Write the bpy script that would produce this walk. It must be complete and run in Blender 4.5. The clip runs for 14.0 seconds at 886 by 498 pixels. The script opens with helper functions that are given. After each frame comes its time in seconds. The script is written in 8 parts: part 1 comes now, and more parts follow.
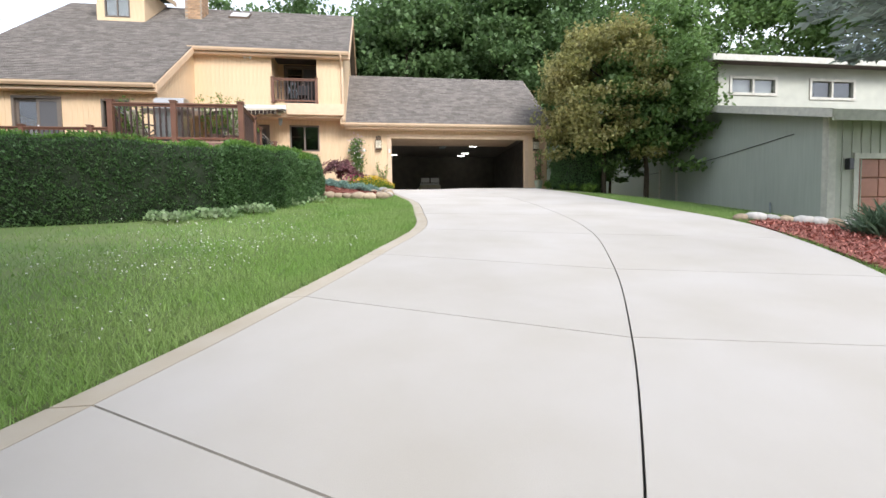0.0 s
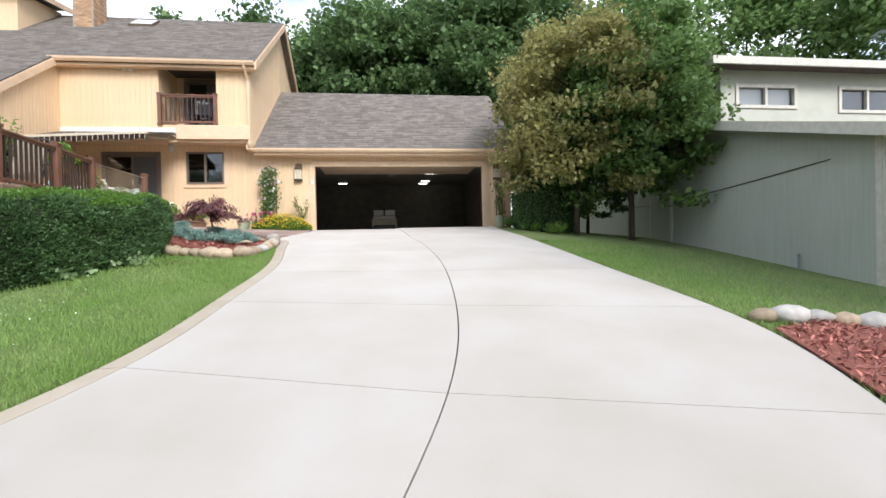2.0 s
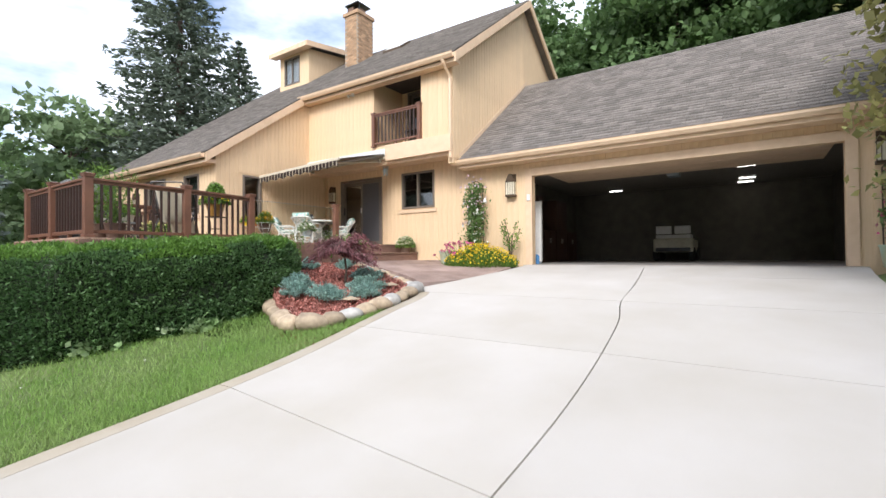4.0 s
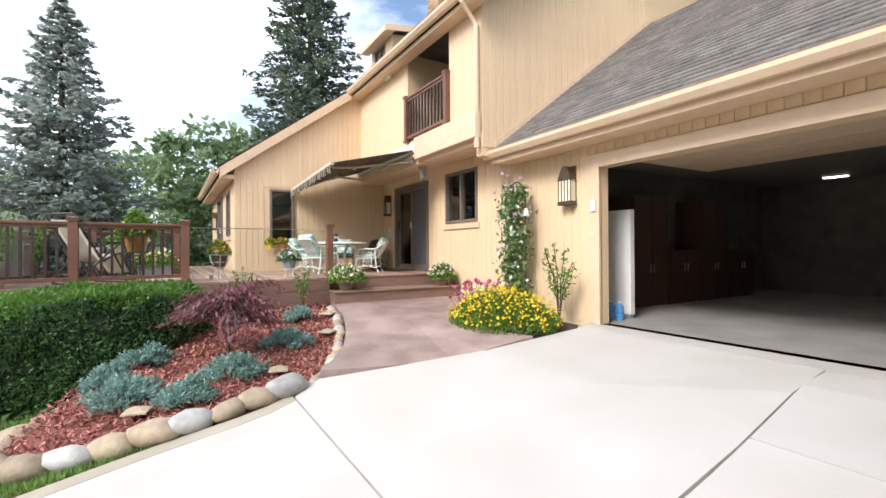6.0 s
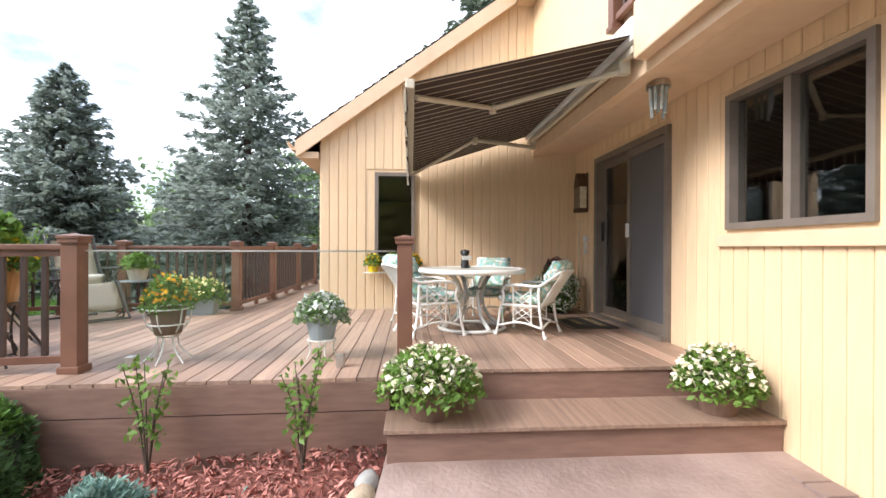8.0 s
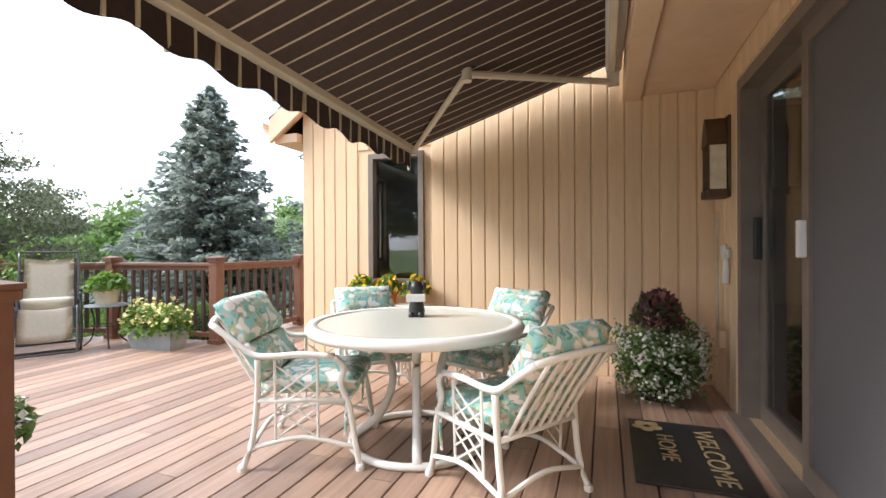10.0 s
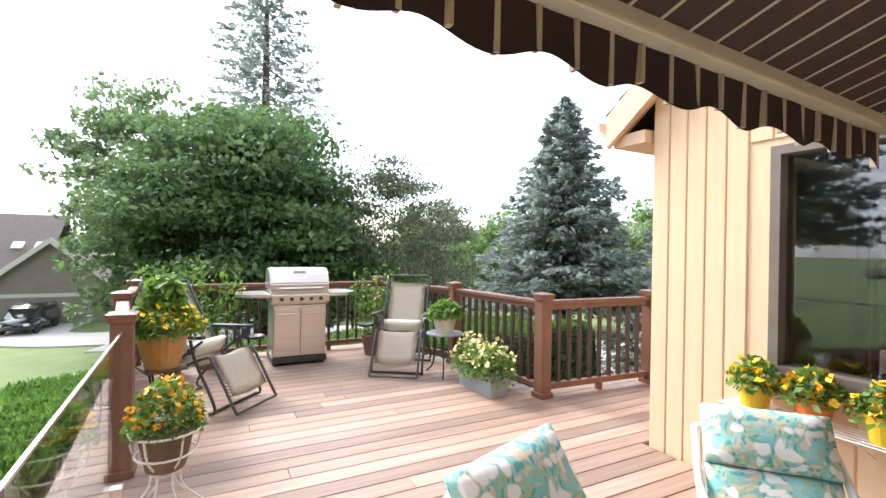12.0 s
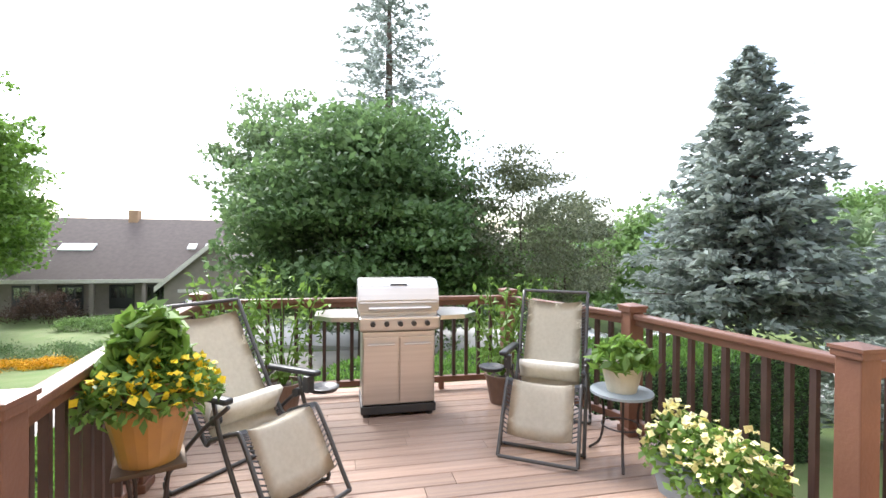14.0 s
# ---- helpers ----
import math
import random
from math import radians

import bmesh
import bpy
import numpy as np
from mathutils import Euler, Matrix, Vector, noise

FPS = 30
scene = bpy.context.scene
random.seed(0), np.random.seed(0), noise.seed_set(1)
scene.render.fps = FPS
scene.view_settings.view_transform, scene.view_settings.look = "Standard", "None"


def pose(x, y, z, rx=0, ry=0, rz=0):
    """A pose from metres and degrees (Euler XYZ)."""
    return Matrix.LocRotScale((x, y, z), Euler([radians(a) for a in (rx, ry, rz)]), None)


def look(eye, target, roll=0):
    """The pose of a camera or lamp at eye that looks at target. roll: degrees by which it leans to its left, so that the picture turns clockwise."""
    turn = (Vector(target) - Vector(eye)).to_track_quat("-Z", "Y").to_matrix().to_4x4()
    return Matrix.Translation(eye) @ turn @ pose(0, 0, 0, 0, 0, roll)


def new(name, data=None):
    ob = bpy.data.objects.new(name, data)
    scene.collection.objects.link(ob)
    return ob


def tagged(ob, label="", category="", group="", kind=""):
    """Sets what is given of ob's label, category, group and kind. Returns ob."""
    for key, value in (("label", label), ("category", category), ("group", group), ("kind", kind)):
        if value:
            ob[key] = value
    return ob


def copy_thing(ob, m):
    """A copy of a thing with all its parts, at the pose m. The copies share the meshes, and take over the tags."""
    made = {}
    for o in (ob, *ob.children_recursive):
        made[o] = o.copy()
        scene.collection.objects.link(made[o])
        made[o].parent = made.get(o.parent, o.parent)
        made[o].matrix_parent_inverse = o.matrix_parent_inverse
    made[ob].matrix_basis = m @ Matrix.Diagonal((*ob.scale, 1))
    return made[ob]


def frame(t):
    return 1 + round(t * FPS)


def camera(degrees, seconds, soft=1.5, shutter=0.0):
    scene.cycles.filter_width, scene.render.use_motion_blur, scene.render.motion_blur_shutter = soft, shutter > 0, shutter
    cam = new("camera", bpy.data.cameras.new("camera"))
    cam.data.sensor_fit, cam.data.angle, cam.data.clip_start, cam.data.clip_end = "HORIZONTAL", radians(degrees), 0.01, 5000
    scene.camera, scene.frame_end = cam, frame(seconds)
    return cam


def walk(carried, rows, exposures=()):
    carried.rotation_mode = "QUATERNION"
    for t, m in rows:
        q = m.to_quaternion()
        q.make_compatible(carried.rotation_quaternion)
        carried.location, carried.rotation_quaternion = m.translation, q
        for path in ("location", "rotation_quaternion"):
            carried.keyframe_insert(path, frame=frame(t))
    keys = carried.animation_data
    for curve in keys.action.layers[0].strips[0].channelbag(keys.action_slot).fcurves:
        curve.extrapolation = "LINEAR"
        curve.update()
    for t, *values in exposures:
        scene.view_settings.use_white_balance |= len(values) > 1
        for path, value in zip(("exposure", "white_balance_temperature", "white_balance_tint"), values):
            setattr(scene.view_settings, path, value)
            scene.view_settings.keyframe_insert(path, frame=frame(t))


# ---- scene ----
cam = camera(88.2, 14.0)
PATH = [
    (0, (-0.698, -19.436, -1.476), (-0.412, -17.459, -1.582), -0.9),
    (0.5, (-0.329, -18.907, -1.305), (-0.051, -16.930, -1.409), -0.9),
    (1, (0.219, -18.110, -1.086), (0.492, -16.130, -1.175), -1.1),
    (1.5, (1.209, -16.971, -0.814), (1.476, -14.990, -0.860), -1.2),
    (2, (2.278, -15.904, -0.572), (2.531, -13.920, -0.591), -1.3),
    (2.5, (3.116, -14.668, -0.317), (3.170, -12.669, -0.319), -1.1),
    (3, (3.662, -13.299, -0.178), (3.030, -11.402, -0.157), -1.0),
    (5.5, (4.929, -6.278, 0.94), (3.495, -4.884, 0.932), -0.7),
    (6, (4.273, -5.087, 1.028), (2.556, -4.06, 1.035), -0.4),
    (6.5, (3.209, -4.066, 1.159), (1.308, -3.446, 1.168), 0.1),
    (7, (1.889, -3.319, 1.335), (-0.078, -2.957, 1.327), 0.0),
    (7.5, (0.529, -2.932, 1.405), (-1.455, -2.68, 1.397), 0.1),
    (10, (-3.363, -0.808, 1.632), (-5.248, -1.476, 1.625), -0.3),
    (10.5, (-3.535, -0.844, 1.644), (-5.3, -1.785, 1.637), -0.3),
    (11, (-3.771, -0.878, 1.638), (-5.357, -2.097, 1.642), 0.0),
    (11.5, (-4.131, -1.205, 1.825), (-5.496, -2.667, 1.815), 0.4),
    (12, (-4.534, -1.569, 1.95), (-5.46, -3.341, 1.946), 0.9),
    (12.5, (-4.817, -2.248, 1.944), (-5.094, -4.228, 1.936), 0.3),
    (13, (-4.923, -2.663, 1.931), (-4.992, -4.662, 1.934), 0.1),
    (13.5, (-4.998, -3.0, 1.952), (-5.149, -4.995, 1.944), 0.2),
    (14, (-5.094, -3.32, 1.978), (-5.516, -5.275, 1.96), 0.4),
]
S = 0.925  # the plan is drawn a little large; all is brought to true size by this
walk(cam, [(t, look(Vector(eye) * S, Vector(target) * S, roll)) for t, eye, target, roll in PATH],
     exposures=[(t, stops, 6300, 12) for t, stops in ((0, 0.62), (3, 0.60), (5.5, 0.70), (6.5, 0.82), (7.5, 1.0), (10, 1.26), (11, 1.26), (12, 1.38), (14, 1.46))])

# ---------------------------------------------------------------- sky and light
SUN_ELEVATION, SUN_TURN = 40.0, 158.0
world = bpy.data.worlds.new("world")
scene.world = world
world.use_nodes = True
wn, wl = world.node_tree.nodes, world.node_tree.links
wn.clear()
sky = wn.new("ShaderNodeTexSky")
sky.sky_type, sky.sun_disc = "NISHITA", False
sky.sun_elevation, sky.sun_rotation = radians(SUN_ELEVATION), radians(SUN_TURN)
sky.air_density, sky.dust_density = 1.0, 2.0
coords = wn.new("ShaderNodeTexCoord")
stretch = wn.new("ShaderNodeMapping")
stretch.inputs["Scale"].default_value = (1.0, 1.0, 2.6)
clouds = wn.new("ShaderNodeTexNoise")
clouds.inputs["Scale"].default_value, clouds.inputs["Detail"].default_value = 1.7, 7.0
clouds.inputs["Roughness"].default_value = 0.55
cover = wn.new("ShaderNodeValToRGB")
cover.color_ramp.elements[0].position, cover.color_ramp.elements[1].position = 0.38, 0.56
white = wn.new("ShaderNodeMix")
white.data_type = "RGBA"
white.inputs["B"].default_value = (7.9, 8.3, 9.1, 1)
sky_out = wn.new("ShaderNodeBackground")
sky_out.inputs["Strength"].default_value = 0.15
world_out = wn.new("ShaderNodeOutputWorld")
wl.new(coords.outputs["Generated"], stretch.inputs["Vector"])
wl.new(stretch.outputs["Vector"], clouds.inputs["Vector"])
wl.new(clouds.outputs["Fac"], cover.inputs["Fac"])
wl.new(cover.outputs["Color"], white.inputs["Factor"])
wl.new(sky.outputs["Color"], white.inputs["A"])
wl.new(white.outputs["Result"], sky_out.inputs["Color"])
wl.new(sky_out.outputs["Background"], world_out.inputs["Surface"])

sun_data = bpy.data.lights.new("sun", "SUN")
sun_data.energy, sun_data.angle, sun_data.color = 2.3, radians(20), (1.0, 0.975, 0.94)
sun_lamp = new("sun", sun_data)
sun_lamp.matrix_world = look((0, 0, 60), (-14, 35, 60 - 31.6))


# ---------------------------------------------------------------- materials
def mat(name, colour, rough=0.6, metal=0.0, other=None, scale=8.0, amount=0.5, bump=0.0, bump_scale=60.0,
        random_value=0.0, island=False, stretch_by=(1, 1, 1), stain=0.0, clear=0.0, emit=0.0, contrast=(0.3, 0.7)):
    m = bpy.data.materials.new(name)
    m.use_nodes = True
    n, l = m.node_tree.nodes, m.node_tree.links
    bsdf = n["Principled BSDF"]
    bsdf.inputs["Roughness"].default_value = rough
    bsdf.inputs["Metallic"].default_value = metal
    if clear:
        bsdf.inputs["Coat Weight"].default_value = clear
    tc = n.new("ShaderNodeTexCoord")
    mp = n.new("ShaderNodeMapping")
    mp.inputs["Scale"].default_value = stretch_by
    l.new(tc.outputs["Object"], mp.inputs["Vector"])
    nz = n.new("ShaderNodeTexNoise")
    nz.inputs["Scale"].default_value, nz.inputs["Detail"].default_value = scale, 6.0
    l.new(mp.outputs["Vector"], nz.inputs["Vector"])
    ramp = n.new("ShaderNodeValToRGB")
    second = other or tuple(c * (1 - 0.35 * amount) for c in colour)
    ramp.color_ramp.elements[0].position, ramp.color_ramp.elements[1].position = contrast
    ramp.color_ramp.elements[0].color, ramp.color_ramp.elements[1].color = (*second, 1), (*colour, 1)
    l.new(nz.outputs["Fac"], ramp.inputs["Fac"])
    out = ramp.outputs["Color"]
    if stain:
        big = n.new("ShaderNodeTexNoise")
        big.inputs["Scale"].default_value, big.inputs["Detail"].default_value = scale * 0.13, 4.0
        l.new(tc.outputs["Object"], big.inputs["Vector"])
        mr = n.new("ShaderNodeMapRange")
        mr.inputs["From Min"].default_value, mr.inputs["From Max"].default_value = 0.35, 0.65
        mr.inputs["To Min"].default_value, mr.inputs["To Max"].default_value = 1 - stain, 1 + stain * 0.4
        l.new(big.outputs["Fac"], mr.inputs["Value"])
        mul = n.new("ShaderNodeHueSaturation")
        l.new(out, mul.inputs["Color"])
        l.new(mr.outputs["Result"], mul.inputs["Value"])
        out = mul.outputs["Color"]
    if random_value:
        src = n.new("ShaderNodeNewGeometry").outputs["Random Per Island"] if island else n.new("ShaderNodeObjectInfo").outputs["Random"]
        mr2 = n.new("ShaderNodeMapRange")
        mr2.inputs["To Min"].default_value, mr2.inputs["To Max"].default_value = 1 - random_value, 1 + random_value
        l.new(src, mr2.inputs["Value"])
        hs = n.new("ShaderNodeHueSaturation")
        l.new(out, hs.inputs["Color"])
        l.new(mr2.outputs["Result"], hs.inputs["Value"])
        out = hs.outputs["Color"]
    l.new(out, bsdf.inputs["Base Color"])
    if bump:
        fine = n.new("ShaderNodeTexNoise")
        fine.inputs["Scale"].default_value, fine.inputs["Detail"].default_value = bump_scale, 4.0
        l.new(mp.outputs["Vector"], fine.inputs["Vector"])
        bp = n.new("ShaderNodeBump")
        bp.inputs["Strength"].default_value, bp.inputs["Distance"].default_value = bump, 0.01
        l.new(fine.outputs["Fac"], bp.inputs["Height"])
        l.new(bp.outputs["Normal"], bsdf.inputs["Normal"])
    if emit:
        bsdf.inputs["Emission Color"].default_value = (*colour, 1)
        bsdf.inputs["Emission Strength"].default_value = emit
    return m


def leaf_mat(name, colour, other, rough=0.55, spread=0.35, through_light=0.42):
    """Foliage: colour differs leaf by leaf, and a little light comes through."""
    m = mat(name, colour, rough, 0, other, scale=0.9, random_value=spread, island=True)
    n, l = m.node_tree.nodes, m.node_tree.links
    bsdf, out = n["Principled BSDF"], n["Material Output"]
    tr = n.new("ShaderNodeBsdfTranslucent")
    l.new(bsdf.inputs["Base Color"].links[0].from_socket, tr.inputs["Color"])
    mx = n.new("ShaderNodeMixShader")
    mx.inputs["Fac"].default_value = through_light
    l.new(bsdf.outputs["BSDF"], mx.inputs[1])
    l.new(tr.outputs["BSDF"], mx.inputs[2])
    l.new(mx.outputs["Shader"], out.inputs["Surface"])
    return m


def glass_mat(name, tint=(0.9, 0.93, 0.92), base=0.05):
    m = bpy.data.materials.new(name)
    m.use_nodes = True
    n, l = m.node_tree.nodes, m.node_tree.links
    n.remove(n["Principled BSDF"])
    see, shine, fres, mx = n.new("ShaderNodeBsdfTransparent"), n.new("ShaderNodeBsdfGlossy"), n.new("ShaderNodeLayerWeight"), n.new("ShaderNodeMixShader")
    steep, gloss = n.new("ShaderNodeMath"), n.new("ShaderNodeMapRange")
    steep.operation = "POWER"
    steep.inputs[1].default_value = 4.0
    gloss.inputs["To Min"].default_value, gloss.inputs["To Max"].default_value = base, 0.75
    see.inputs["Color"].default_value = (*tint, 1)
    shine.inputs["Roughness"].default_value = 0.02
    l.new(fres.outputs["Facing"], steep.inputs[0])
    l.new(steep.outputs["Value"], gloss.inputs["Value"])
    l.new(gloss.outputs["Result"], mx.inputs["Fac"])
    l.new(see.outputs["BSDF"], mx.inputs[1])
    l.new(shine.outputs["BSDF"], mx.inputs[2])
    l.new(mx.outputs["Shader"], n["Material Output"].inputs["Surface"])
    return m


SIDING = mat("painted_siding", (0.79, 0.59, 0.375), 0.62, other=(0.73, 0.53, 0.325), scale=5, stain=0.06, bump=0.25, bump_scale=30, stretch_by=(6, 6, 0.6), random_value=0.025)
TRIM = mat("painted_trim", (0.77, 0.57, 0.39), 0.5, other=(0.70, 0.505, 0.33), scale=6, stain=0.05, bump=0.1)
SHINGLE = mat("asphalt_shingle", (0.26, 0.235, 0.21), 0.95, other=(0.17, 0.15, 0.135), scale=30, bump=0.9, bump_scale=220, random_value=0.22, island=True, stain=0.15)
ROOF_EDGE = mat("dark_drip_edge", (0.05, 0.035, 0.03), 0.6)
CONCRETE = mat("drive_concrete", (0.52, 0.49, 0.45), 0.9, other=(0.46, 0.425, 0.37), scale=0.9, stain=0.12, bump=0.25, bump_scale=260, random_value=0.02)
CONCRETE_EDGE = mat("stained_concrete", (0.47, 0.42, 0.34), 0.9, other=(0.41, 0.35, 0.26), scale=2.2, stain=0.12, bump=0.3, bump_scale=220)
JOINT = mat("joint_filler", (0.15, 0.14, 0.125), 0.95, bump=0.4)
STAMPED = mat("stamped_concrete", (0.40, 0.295, 0.255), 0.55, other=(0.28, 0.20, 0.17), scale=2.6, stain=0.25, bump=0.8, bump_scale=28, contrast=(0.35, 0.62))
GRASS = mat("lawn_soil", (0.14, 0.215, 0.055), 0.9, other=(0.20, 0.24, 0.09), scale=1.2, stain=0.25, bump=0.6, bump_scale=120)
BLADE = leaf_mat("grass_blade", (0.215, 0.365, 0.080), (0.295, 0.400, 0.135), 0.6, 0.3, 0.35)
MULCH_BASE = mat("mulch_bed", (0.33, 0.115, 0.085), 0.95, other=(0.14, 0.05, 0.036), scale=30, bump=1.0, bump_scale=70)
MULCH_CHIP = mat("mulch_chip", (0.50, 0.215, 0.17), 0.9, other=(0.35, 0.14, 0.11), scale=20, random_value=0.5, island=True)
STONE = mat("field_stone", (0.48, 0.38, 0.26), 0.85, other=(0.30, 0.23, 0.16), scale=9, bump=0.6, bump_scale=40, random_value=0.3)
STONE_GREY = mat("river_stone", (0.50, 0.48, 0.44), 0.8, other=(0.33, 0.32, 0.30), scale=9, bump=0.5, bump_scale=40, random_value=0.25)
DECK = mat("composite_plank", (0.43, 0.285, 0.20), 0.5, other=(0.28, 0.18, 0.135), scale=2.2, stretch_by=(0.5, 14, 14), bump=0.25, bump_scale=60, random_value=0.30, contrast=(0.3, 0.68), clear=0.12)
DECK_FACE = mat("deck_fascia", (0.26, 0.155, 0.115), 0.6, other=(0.20, 0.115, 0.085), scale=5, stretch_by=(1, 1, 6), bump=0.2)
RAIL = mat("rail_brown", (0.205, 0.095, 0.058), 0.45, other=(0.15, 0.068, 0.042), scale=4, bump=0.15, stain=0.08)
BALUSTER = mat("dark_baluster", (0.065, 0.035, 0.028), 0.45, other=(0.045, 0.025, 0.02))
FRAME_GREY = mat("taupe_frame", (0.20, 0.165, 0.135), 0.45, other=(0.16, 0.13, 0.105))
FRAME_WHITE = mat("white_frame", (0.75, 0.75, 0.73), 0.4, other=(0.68, 0.68, 0.66))
GLASS = glass_mat("window_glass", (0.78, 0.80, 0.80), 0.10)
CLEAR_GLASS = glass_mat("clear_rail_glass", (0.96, 0.98, 0.975), 0.03)
SCREEN = mat("insect_screen", (0.12, 0.12, 0.125), 0.6, other=(0.09, 0.09, 0.095), scale=200)
# dark colour in place of the shade in unlit rooms and the balcony
ROOM_SHADE = mat("room_shade", (0.10, 0.085, 0.07), 0.9, other=(0.06, 0.05, 0.045), scale=2)
# ceiling and drywall coloured dark to put the garage's dimness into them
CEILING_SHADED = mat("garage_ceiling_shaded", (0.30, 0.27, 0.23), 0.9)
GARAGE_WALL_SHADED = mat("garage_drywall_shaded", (0.17, 0.15, 0.12), 0.9, other=(0.12, 0.105, 0.085), scale=3, stain=0.1)
GARAGE_FLOOR = mat("garage_floor", (0.36, 0.34, 0.31), 0.75, other=(0.26, 0.245, 0.225), scale=1.5, stain=0.2)
TUBE_LIGHT = mat("lit_tube", (1.0, 0.97, 0.88), 0.5, emit=5.0)
WHITE_PLASTIC = mat("white_plastic", (0.78, 0.77, 0.74), 0.35, other=(0.70, 0.69, 0.66))
BLACK = mat("black_paint", (0.022, 0.022, 0.024), 0.4, other=(0.03, 0.03, 0.03))
IRON = mat("dark_iron", (0.05, 0.045, 0.045), 0.5, metal=0.6, other=(0.08, 0.06, 0.05))
STEEL = mat("brushed_steel", (0.62, 0.60, 0.57), 0.32, metal=1.0, other=(0.55, 0.53, 0.50), scale=4, stretch_by=(0.4, 12, 12))
BRONZE = mat("aged_bronze", (0.13, 0.085, 0.05), 0.5, metal=0.5, other=(0.08, 0.055, 0.035))
LANTERN_GLASS = mat("seeded_glass", (0.80, 0.74, 0.58), 0.25, other=(0.62, 0.56, 0.42), scale=12)
BRICK = mat("chimney_brick", (0.52, 0.34, 0.20), 0.9, other=(0.38, 0.24, 0.15), scale=20, random_value=0.3, bump=0.5, stain=0.1)
MORTAR = mat("mortar", (0.42, 0.36, 0.29), 0.95, bump=0.4)
BARK = mat("bark", (0.13, 0.095, 0.07), 0.95, other=(0.07, 0.05, 0.04), scale=6, stretch_by=(3, 3, 0.5), bump=1.0, bump_scale=24)
ROAD = mat("street_concrete", (0.46, 0.44, 0.41), 0.9, other=(0.38, 0.37, 0.35), scale=0.6, bump=0.3, bump_scale=120)
SAGE = mat("sage_siding", (0.47, 0.505, 0.44), 0.75, other=(0.42, 0.45, 0.39), scale=2.5, stain=0.1, bump=0.4, bump_scale=22, stretch_by=(8, 8, 0.3))
SAGE_LIGHT = mat("pale_sage_siding", (0.56, 0.57, 0.49), 0.7, other=(0.50, 0.51, 0.44), scale=2.5, stain=0.06)
CREAM = mat("cream_trim", (0.66, 0.64, 0.56), 0.55)
DOOR_PINK = mat("terracotta_door", (0.42, 0.19, 0.13), 0.55, other=(0.38, 0.165, 0.115))
LEAF_GREEN = leaf_mat("leaf_mid_green", (0.215, 0.330, 0.105), (0.145, 0.245, 0.080))
LEAF_DARK = leaf_mat("leaf_dark_green", (0.165, 0.260, 0.095), (0.100, 0.175, 0.065))
LEAF_OLIVE = leaf_mat("leaf_olive", (0.420, 0.380, 0.150), (0.260, 0.270, 0.095))
LEAF_DUSTY = leaf_mat("leaf_dusty_green", (0.215, 0.235, 0.135), (0.14, 0.165, 0.09))
LEAF_LIGHT = leaf_mat("leaf_fresh", (0.20, 0.33, 0.06), (0.13, 0.24, 0.045))
LEAF_HEDGE = leaf_mat("yew_needle", (0.140, 0.250, 0.090), (0.085, 0.168, 0.062), 0.5, 0.45)
LEAF_HEDGE_TOP = leaf_mat("yew_new_growth", (0.169, 0.312, 0.058), (0.098, 0.208, 0.039), 0.5, 0.35)
NEEDLE = leaf_mat("spruce_needle", (0.40, 0.45, 0.40), (0.26, 0.305, 0.26), 0.6, 0.35, 0.45)
NEEDLE_DARK = leaf_mat("fir_needle", (0.185, 0.225, 0.165), (0.115, 0.150, 0.105), 0.6, 0.4, 0.4)
JUNIPER = leaf_mat("blue_juniper", (0.34, 0.50, 0.43), (0.235, 0.38, 0.325), 0.6, 0.35)
IRIS = leaf_mat("iris_leaf", (0.130, 0.200, 0.120), (0.080, 0.135, 0.080), 0.5, 0.35)
MAPLE_RED = leaf_mat("red_maple_leaf", (0.300, 0.120, 0.130), (0.200, 0.095, 0.100), 0.5, 0.45)
HAZE_GREEN = leaf_mat("far_leaf", (0.250, 0.340, 0.170), (0.180, 0.260, 0.120), 0.7, 0.3)
# shade between the needles, put into the colour of a filler body
HEDGE_SHADE = mat("hedge_inner_shade", (0.012, 0.022, 0.008), 0.95, other=(0.02, 0.03, 0.012))


# ---------------------------------------------------------------- building helpers
def part(name, bm, material, parent=None, label="", smooth=False):
    """Links a bmesh, or a mesh, as one object."""
    if isinstance(bm, bpy.types.Mesh):
        me = bm
    else:
        me = bpy.data.meshes.new(name)
        bm.to_mesh(me)
        bm.free()
    if not me.materials:
        me.materials.append(material)
    if smooth:
        me.polygons.foreach_set("use_smooth", [True] * len(me.polygons))
    ob = new(name, me)
    if parent is not None:
        ob.parent = parent
    if label:
        ob["label"] = label
    return ob


def thing(name, x, y, z, turn=0.0, label="", category="", group="", kind=""):
    e = new(name)
    e.empty_display_size = 0.1
    e.matrix_basis = pose(x, y, z, 0, 0, turn)
    return tagged(e, label, category, group, kind)


def box(bm, x0, y0, z0, x1, y1, z1, bevel=0.0):
    r = bmesh.ops.create_cube(bm, size=1.0, matrix=Matrix.LocRotScale(((x0 + x1) / 2, (y0 + y1) / 2, (z0 + z1) / 2), None, (abs(x1 - x0), abs(y1 - y0), abs(z1 - z0))))
    if bevel:
        vs = set(r["verts"])
        bmesh.ops.bevel(bm, geom=[e for e in bm.edges if e.verts[0] in vs and e.verts[1] in vs], offset=bevel, segments=2, affect="EDGES", profile=0.6)
    return r["verts"]


def boxed(x0, y0, z0, x1, y1, z1, bevel=0.0):
    bm = bmesh.new()
    box(bm, x0, y0, z0, x1, y1, z1, bevel)
    return bm


